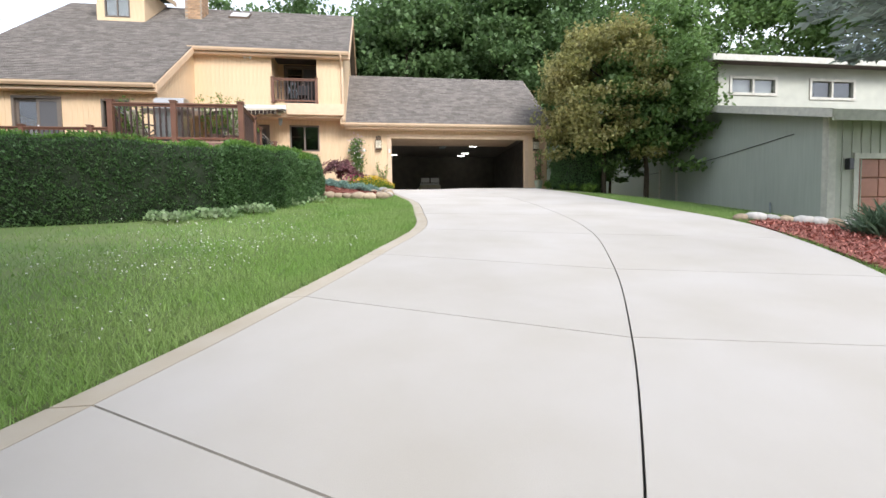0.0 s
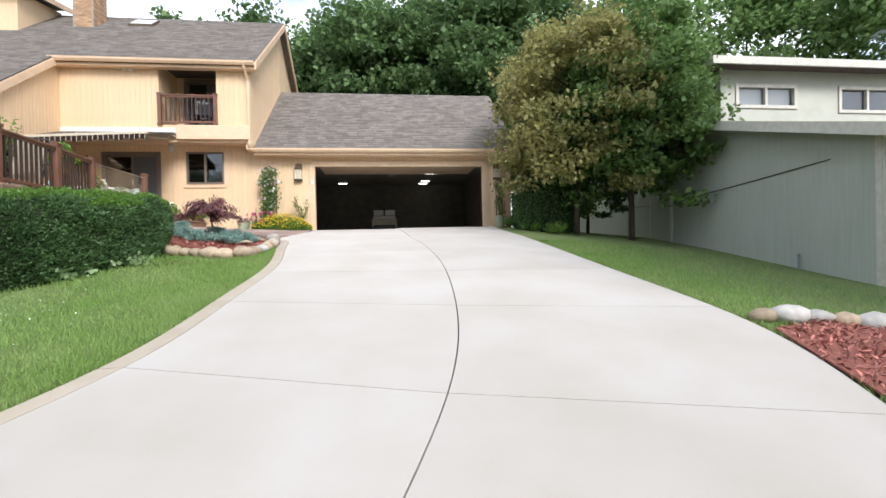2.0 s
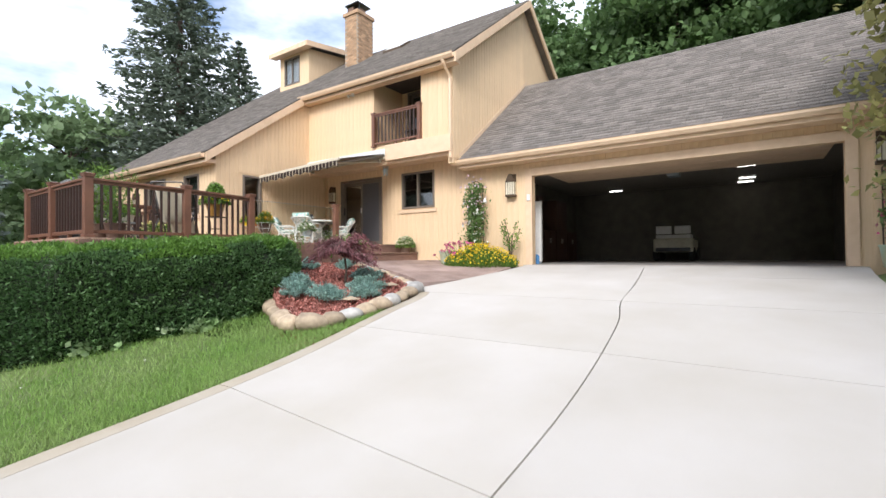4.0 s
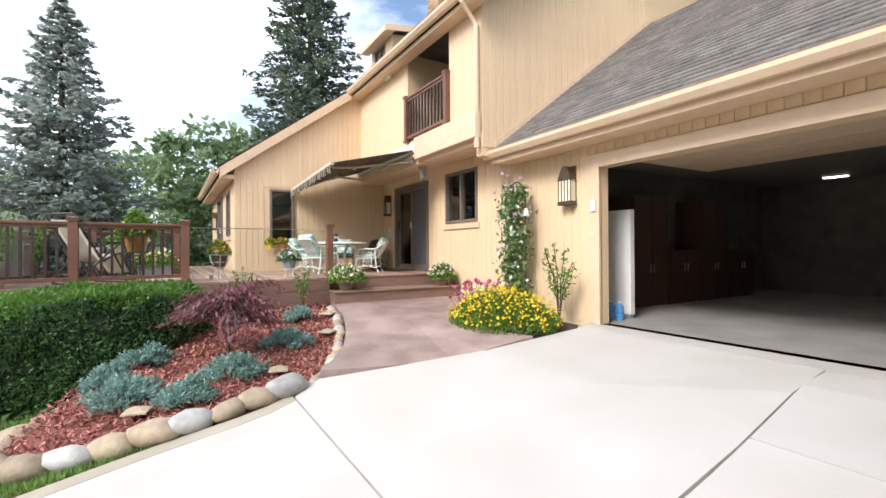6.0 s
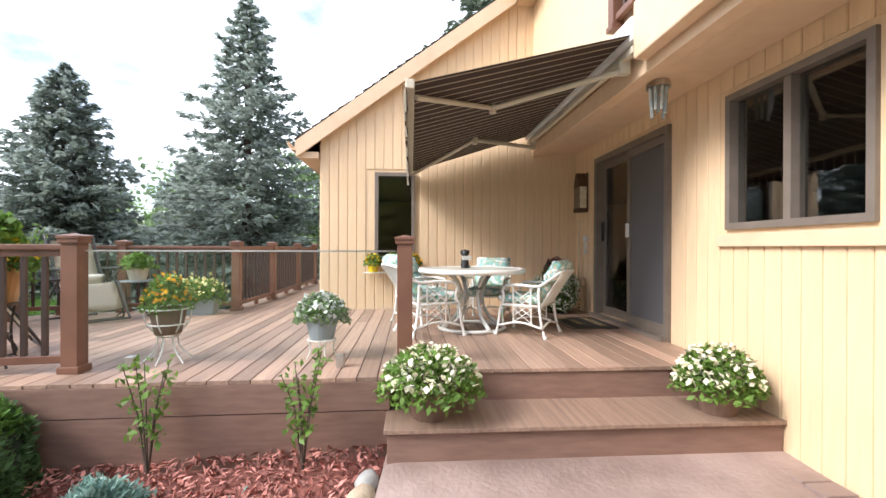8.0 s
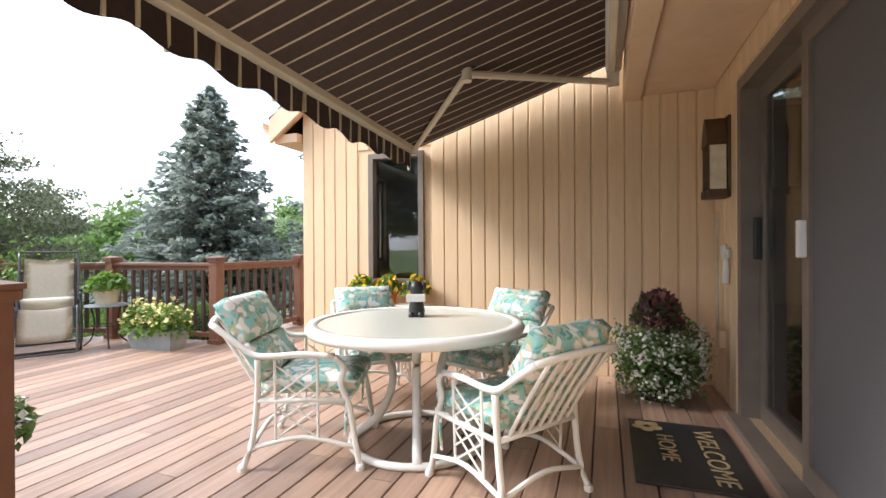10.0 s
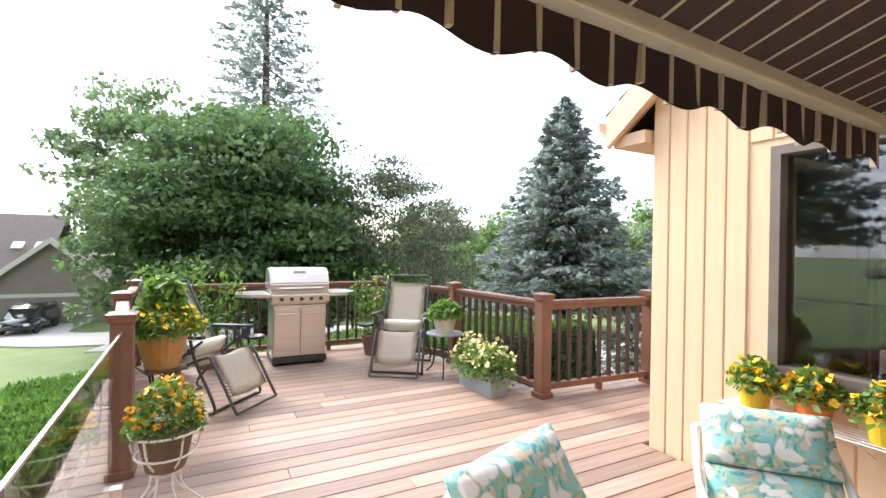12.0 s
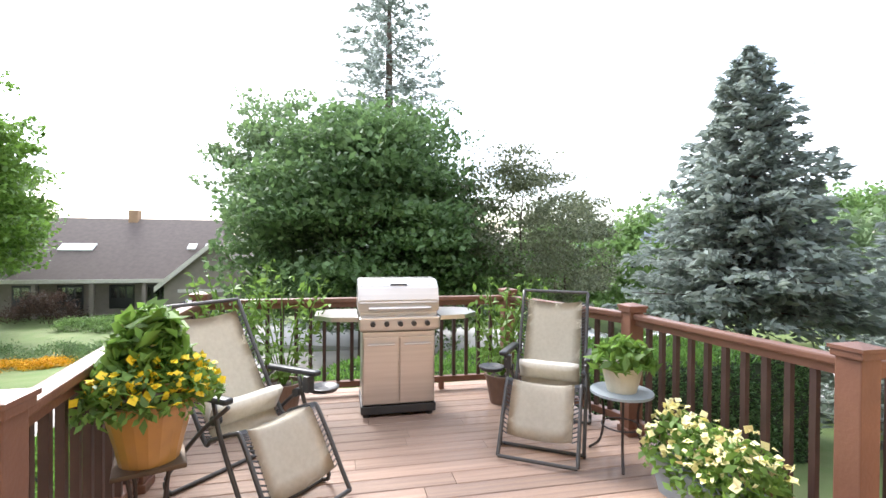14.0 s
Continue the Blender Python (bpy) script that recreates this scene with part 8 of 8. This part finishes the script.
# ---------------------------------------------------------------- neighbouring house
def neighbour():
    h = thing("neighbour_house", 0, 0, 0, 0, "sage green two-level house with cream trim next door", "house")
    gx, fy, zb = 11.4, -8.6, -2.6
    bm = bmesh.new()
    ring = [(fy, zb), (14.0, zb), (14.0, 4.5), (-3.3, 4.5), (-3.3, 2.75), (fy, 1.28)]
    vs = [[bm.verts.new((x, y, z)) for y, z in ring] for x in (gx, gx + 0.2)]
    bm.faces.new(vs[0])
    bm.faces.new(vs[1][::-1])
    n = len(ring)
    for i in range(n):
        j = (i + 1) % n
        bm.faces.new((vs[0][i], vs[0][j], vs[1][j], vs[1][i]))
    bmesh.ops.recalc_face_normals(bm, faces=bm.faces)
    part("side_wall", bm, SAGE, h)
    bm = bmesh.new()
    wall_x(bm, gx + 0.2, 24.0, fy, fy + 0.2, zb, 1.3, [(12.35, 15.2, zb, 0.15)])
    part("front_wall", bm, SAGE_LIGHT, h)
    for k in range(40):
        part("batten", boxed(gx + 0.15 + k * 0.3, fy - 0.02, zb if not 0.9 < k * 0.3 < 3.8 else 0.3, gx + 0.17 + k * 0.3, fy - 0.001, 1.28), SAGE_LIGHT, h)
    bm = bmesh.new()
    wall_x(bm, gx + 1.0, 24.0, -3.3, -3.1, 2.4, 4.5, [(12.98, 14.85, 3.45, 3.98), (16.5, 18.4, 3.35, 3.98)])
    part("upper_wall", bm, SAGE_LIGHT, h)
    part("corner_board", boxed(gx - 0.03, fy - 0.05, zb, gx + 0.22, fy - 0.002, 1.28), CREAM, h)
    part("corner_board", boxed(gx - 0.04, fy, zb, gx - 0.002, fy + 0.12, 1.28), CREAM, h)
    part("low_roof", slope_trim(gx - 0.45, 24.3, fy - 0.5, 1.34, -3.2, 2.95, 0.08), ROOF_FAR, h)
    part("low_fascia", boxed(gx - 0.45, fy - 0.56, 1.05, 24.3, fy - 0.502, 1.33), CREAM, h)
    part("rake_board", slope_trim(gx - 0.5, gx - 0.452, fy - 0.55, 1.35, -3.2, 2.97, 0.24), CREAM, h)
    part("top_roof", boxed(gx + 0.4, -3.85, 4.5, 24.3, 14.2, 4.64), ROOF_FAR, h)
    part("top_fascia", boxed(gx + 0.3, -3.92, 4.44, 24.3, -3.852, 4.66), CREAM, h)
    part("side_fascia", boxed(gx + 0.3, -3.85, 4.44, gx + 0.398, 14.2, 4.66), CREAM, h)
    for x0, x1, z0, z1 in ((12.98, 14.85, 3.45, 3.98), (16.5, 18.4, 3.35, 3.98)):
        bm = bmesh.new()
        box(bm, x0 - 0.1, -3.34, z0 - 0.1, x1 + 0.1, -3.302, z0)
        box(bm, x0 - 0.1, -3.34, z1, x1 + 0.1, -3.302, z1 + 0.1)
        box(bm, x0 - 0.1, -3.34, z0, x0, -3.302, z1)
        box(bm, x1, -3.34, z0, x1 + 0.1, -3.302, z1)
        box(bm, (x0 + x1) / 2 - 0.04, -3.32, z0, (x0 + x1) / 2 + 0.04, -3.2, z1)
        w = part("window", bm, CREAM, h)
        part("pane", boxed(x0, -3.24, z0, x1, -3.23, z1), GLASS, w)
        part("blind", boxed(x0, -3.16, z0, x1, -3.15, z1), FRAME_WHITE if x0 < 15 else BLACK, w)
    bm = bmesh.new()
    box(bm, 12.2, fy - 0.05, zb, 12.35, fy + 0.1, 0.30)
    box(bm, 15.2, fy - 0.05, zb, 15.35, fy + 0.1, 0.30)
    box(bm, 12.35, fy - 0.05, 0.15, 15.2, fy + 0.1, 0.30)
    g = part("garage_frame", bm, CREAM, h)
    for r in range(4):
        for c in range(4):
            part("panel", boxed(12.37 + c * 0.708, fy + 0.02, -1.95 + r * 0.53, 13.06 + c * 0.708, fy + 0.08, -1.44 + r * 0.53, 0.03), DOOR_PINK, g)
    part("door_back", boxed(12.35, fy + 0.081, zb, 15.2, fy + 0.12, 0.15), DOOR_PINK, g)
    d = part("side_door", boxed(gx - 0.03, -2.3, -1.6, gx - 0.002, -1.3, 0.62), SAGE, h)
    part("door_frame", boxed(gx - 0.05, -2.4, -1.6, gx - 0.004, -2.301, 0.72), CREAM, d)
    part("door_frame", boxed(gx - 0.05, -1.299, -1.6, gx - 0.004, -1.2, 0.72), CREAM, d)
    part("wall_lamp", boxed(gx - 0.14, -2.75, 0.5, gx - 0.002, -2.62, 0.72, 0.01), BLACK, h)
    part("front_lamp", boxed(11.95, fy - 0.14, -0.15, 12.08, fy - 0.002, 0.15, 0.01), BLACK, h)
    part("gas_pipe", tubed([(gx - 0.08, -6.9, -1.75), (gx - 0.08, -6.9, -0.95)], 0.03, 6), GREY_POT, h)
    part("cable", tubed(arc([(gx - 0.02, -7.6, 1.0), (gx - 0.02, -4.5, 0.75), (gx - 0.02, -1.5, 0.6), (gx - 0.02, 2.0, 0.75)], 5), 0.012, 5), BLACK, h)


neighbour()


# ---------------------------------------------------------------- across the street
def far_house():
    h = thing("far_house", 9.8, -47.0, -3.9, 0, "low taupe house with a brown roof across the street", "house")
    part("front_wall", boxed(-3.0, -6.0, -0.6, 15.0, 0.0, 2.9), FAR_WALL, h)
    part("roof", slope_trim(-3.6, 15.6, 1.9, 2.9, -6.0, 8.2, 0.2), ROOF_FAR, h)
    part("roof_back", slope_trim(-3.6, 15.6, -12.5, 3.0, -6.0, 8.2, 0.2), ROOF_FAR, h)
    part("fascia", boxed(-3.6, 1.9, 2.6, 15.6, 1.96, 2.9), CREAM, h)
    for x in (-2.6, 1.2, 5.0, 9.0, 13.0):
        part("porch_post", boxed(x - 0.15, 1.5, -0.6, x + 0.15, 1.8, 2.6), FAR_WALL, h)
    for x in (0.0, 2.6, 6.4, 9.6):
        w = part("window", boxed(x, 0.001, 0.3, x + 1.9, 0.05, 2.3), BLACK, h)
        for k in range(3):
            part("pane", boxed(x + 0.1 + k * 0.6, 0.051, 1.2, x + 0.55 + k * 0.6, 0.07, 2.1), GLASS, w)
    s = part("skylight", slope_trim(6.4, 9.1, -1.4, 5.25, -2.2, 5.8, 0.1), FRAME_WHITE, h)
    part("chimney", boxed(4.5, -6.3, 7.0, 5.3, -5.4, 9.0, 0.03), BRICK, h)
    for k in (0, 1.4):
        part("skylight", slope_trim(-3.2 + k, -2.5 + k, -1.2, 5.1 + 0.3, -1.9, 5.55 + 0.3, 0.1), FRAME_WHITE, h)
    # garage wing with its gable to the street
    gx0, gx1 = -8.6, -1.2
    part("garage_wall", boxed(gx0, -6.0, -0.6, gx1, 4.4, 2.9), FAR_WALL, h)
    bm = bmesh.new()
    m = (gx0 + gx1) / 2
    tri = [(gx0, 2.9), (gx1, 2.9), (m, 6.0)]
    a = [bm.verts.new((x, 4.4, z)) for x, z in tri]
    b = [bm.verts.new((x, 4.2, z)) for x, z in tri]
    bm.faces.new(a)
    bm.faces.new(b[::-1])
    for i in range(3):
        bm.faces.new((a[i], a[(i + 1) % 3], b[(i + 1) % 3], b[i]))
    part("gable", bm, FAR_WALL, h)
    for s_ in (-1, 1):
        e = gx0 - 0.5 if s_ < 0 else gx1 + 0.5
        bm = bmesh.new()
        v = [bm.verts.new(q) for q in ((e, 4.9, 2.5), (m, 4.9, 6.15), (m, -7, 6.15), (e, -7, 2.5), (e, 4.9, 2.3), (m, 4.9, 5.95), (m, -7, 5.95), (e, -7, 2.3))]
        for f in ((0, 1, 2, 3), (7, 6, 5, 4), (0, 4, 5, 1), (3, 7, 4, 0), (2, 6, 7, 3)):
            bm.faces.new([v[k] for k in f])
        part("garage_roof", bm, ROOF_FAR, h)
        bm = bmesh.new()
        v = [bm.verts.new(q) for q in ((e, 4.9, 2.52), (m, 4.9, 6.17), (m, 4.98, 6.17), (e, 4.98, 2.52), (e, 4.9, 2.1), (m, 4.9, 5.75), (m, 4.98, 5.75), (e, 4.98, 2.1))]
        for f in ((0, 1, 2, 3), (7, 6, 5, 4), (3, 2, 6, 7), (0, 4, 5, 1), (0, 3, 7, 4)):
            bm.faces.new([v[k] for k in f])
        part("rake_board", bm, CREAM, h)
    part("garage_door", boxed(gx0 + 1.4, 4.401, -0.6, gx1 - 1.2, 4.45, 2.0), FAR_WALL, h)
    part("door_frame", boxed(gx0 + 1.2, 4.401, 2.0, gx1 - 1.0, 4.48, 2.25), CREAM, h)


far_house()
drive_b = arc([(-1.5, -34.2, 0), (2.8, -35.2, 0), (4.9, -37.6, 0), (4.9, -42.4, 0)], 6)
tagged(part("driveway_2", road_strip(drive_b, 2.0, 0.06), CONCRETE), "pale concrete driveway across the street", "driveway", kind="structure")


def far_home(x, y, turn, w, d, hh, wall, roof_m, label, storeys=2):
    h = thing("distant_house", x, y, ground_z(x, y) - 0.3, turn, label, "house")
    part("wall", boxed(-w / 2, -d / 2, 0, w / 2, d / 2, hh), wall, h)
    bm = bmesh.new()
    v = [bm.verts.new(q) for q in ((-w / 2 - 0.4, -d / 2 - 0.4, hh), (w / 2 + 0.4, -d / 2 - 0.4, hh), (w / 2 + 0.4, d / 2 + 0.4, hh), (-w / 2 - 0.4, d / 2 + 0.4, hh), (-w / 2 + d * 0.35, 0, hh + d * 0.3), (w / 2 - d * 0.35, 0, hh + d * 0.3))]
    for f in ((0, 1, 5, 4), (2, 3, 4, 5), (1, 2, 5), (3, 0, 4), (3, 2, 1, 0)):
        bm.faces.new([v[k] for k in f])
    part("roof", bm, roof_m, h)
    for s in range(storeys):
        for k in range(4):
            u = -w / 2 + w * (k + 0.5) / 4
            win = part("window", boxed(u - 0.55, d / 2 + 0.001, 0.9 + s * 2.8, u + 0.55, d / 2 + 0.05, 2.3 + s * 2.8), FRAME_WHITE, h)
            part("pane", boxed(u - 0.47, d / 2 + 0.051, 0.98 + s * 2.8, u + 0.47, d / 2 + 0.06, 2.22 + s * 2.8), BLACK, win)
    part("porch", boxed(-w / 2, d / 2, 2.7, 0, d / 2 + 1.6, 2.9), FRAME_WHITE, h)
    for k in range(3):
        part("porch_post", boxed(-w / 2 + k * w * 0.22, d / 2 + 1.4, 0, -w / 2 + k * w * 0.22 + 0.2, d / 2 + 1.6, 2.7), FRAME_WHITE, h)


BLUE_SLATE = mat("slate_blue_roof", (0.16, 0.18, 0.23), 0.9, other=(0.12, 0.14, 0.18), scale=2)
GREY_WALL = mat("grey_render", (0.50, 0.50, 0.50), 0.8, other=(0.44, 0.44, 0.44), scale=1)
far_home(-34, -47, -35, 11, 9, 6.0, GREY_WALL, BLUE_SLATE, "grey two-storey house with a slate blue roof far down the street")
far_home(-22, -50, -20, 13, 9, 3.2, GREY_WALL, BLUE_SLATE, "low grey house far across the street", 1)
far_home(-46, -22, -60, 12, 9, 3.4, BRICK, ROOF_FAR, "brick house behind the spruces", 1)


def car(name, x, y, turn, paint, label, tall=False, pickup=False):
    t = thing(name, x, y, ground_z(x, y) + 0.02, turn, label, "car")
    hh = 1.75 if tall else 1.45
    prof = [(-2.25, 0.35), (-2.28, 0.8), (-2.1, 0.95), (-1.9 if tall else -1.5, hh - 0.05), (-0.3 if not pickup else 0.2, hh), (0.45, hh - 0.06), (1.15, 1.0), (2.1, 0.85), (2.25, 0.6), (2.2, 0.35)]
    if pickup:
        prof = [(-2.5, 0.4), (-2.5, 0.98), (-0.6, 1.0), (-0.45, 1.7), (0.5, 1.72), (1.2, 1.08), (2.3, 0.98), (2.4, 0.5), (2.35, 0.4)]
    bm = bmesh.new()
    rows = [[bm.verts.new((u, yy * (0.82 if v > 1.15 else 1), v)) for u, v in prof] for yy in (-0.88, 0.88)]
    n = len(prof)
    for k in range(n):
        j = (k + 1) % n
        bm.faces.new((rows[0][k], rows[0][j], rows[1][j], rows[1][k]))
    bm.faces.new(rows[0])
    bm.faces.new(rows[1][::-1])
    bmesh.ops.recalc_face_normals(bm, faces=bm.faces)
    bmesh.ops.bevel(bm, geom=bm.edges[:], offset=0.05, segments=2, affect="EDGES")
    part("body", bm, paint, t, smooth=True)
    for s in (-1, 1):
        part("side_window", boxed(-1.5 if not pickup else -0.35, s * 0.80 - 0.03, 1.05, 0.75, s * 0.80 + 0.03, hh - 0.2), BLACK, t)
        part("tail_light", boxed(-2.32, s * 0.7 - 0.12, 0.75, -2.24, s * 0.7 + 0.12, 0.92), DOOR_PINK, t)
        part("headlight", boxed(2.15, s * 0.65 - 0.14, 0.62, 2.28, s * 0.65 + 0.14, 0.76), WHITE_PLASTIC, t)
        for u in (-1.4, 1.4):
            w = part("wheel", turned([(0.12, -0.1), (0.3, -0.1), (0.33, -0.06), (0.33, 0.06), (0.3, 0.1), (0.12, 0.1)], 18), RUBBER, t)
            w.matrix_basis = pose(u, s * 0.82, 0.33, 90, 0, 0)
            part("rim", turned([(0.001, -0.09), (0.19, -0.1), (0.19, 0.1), (0.001, 0.09)], 14), STEEL, w)
    part("windscreen", boxed(0.55, -0.62, 1.08, 0.95, 0.62, hh - 0.22), BLACK, t)
    part("rear_window", boxed(-2.06 if not pickup else -0.6, -0.6, 1.05, -1.9 if not pickup else -0.5, 0.6, hh - 0.25), BLACK, t)


car("suv", 5.3, -39.8, 84, CAR_BLACK, "black sport utility car parked in the far driveway", True)
car("pickup_truck", 15.2, -27.2, 172, CAR_BLACK, "black pickup truck at the kerb", False, True)
car("sedan", -17.4, -26.6, 130, CAR_WHITE, "white car parked along the street")
car("sedan", -20.9, -22.2, 122, CAR_WHITE, "white car parked along the street")
rng = np.random.default_rng(9)
RUST = leaf_mat("rust_leaf", (0.10, 0.06, 0.045), (0.06, 0.04, 0.03))
mound("round_bush", 17.0, -43.2, ground_z(17.0, -43.2), 2.2, 2.3, rng, RUST, 0.16, 5000, "round rust-brown bush on the far lawn", "shrub", 0.6, 0.5, clumps=60)
for x, y, r in ((9.6, -38.0, 1.4), (11.2, -38.8, 1.4), (13.0, -39.4, 1.3)):
    mound("far_bush", x, y, ground_z(x, y), r, 0.8, rng, LEAF_GREEN, 0.14, 2200, "low clipped green bush across the street", "shrub", 0.6, 0.5, clumps=40)
for x, y, r, lf, h in ((12.6, -27.4, 1.3, LEAF_DARK, 0.7), (10.6, -28.2, 1.4, LEAF_DARK, 0.8), (8.4, -28.6, 1.3, LEAF_DARK, 0.8), (6.6, -28.4, 1.1, LEAF_DARK, 0.7), (10.6, -26.4, 0.9, P_ORANGE, 0.3), (9.2, -26.7, 0.9, P_ORANGE, 0.3), (7.8, -26.9, 0.8, P_ORANGE, 0.3)):
    mound("bed_shrub" if lf is LEAF_DARK else "yellow_border", x, y, ground_z(x, y), r, h, rng, lf, 0.1, 2400, "spreading dark green juniper in the roadside bed" if lf is LEAF_DARK else "border of yellow flowers in the roadside bed", "shrub" if lf is LEAF_DARK else "flowers", 0.6, 0.4, clumps=40)

# ---------------------------------------------------------------- true size
for ob in list(scene.objects):
    if ob.parent is None and ob.type in ("MESH", "EMPTY"):
        ob.matrix_basis = Matrix.Scale(S, 4) @ ob.matrix_basis
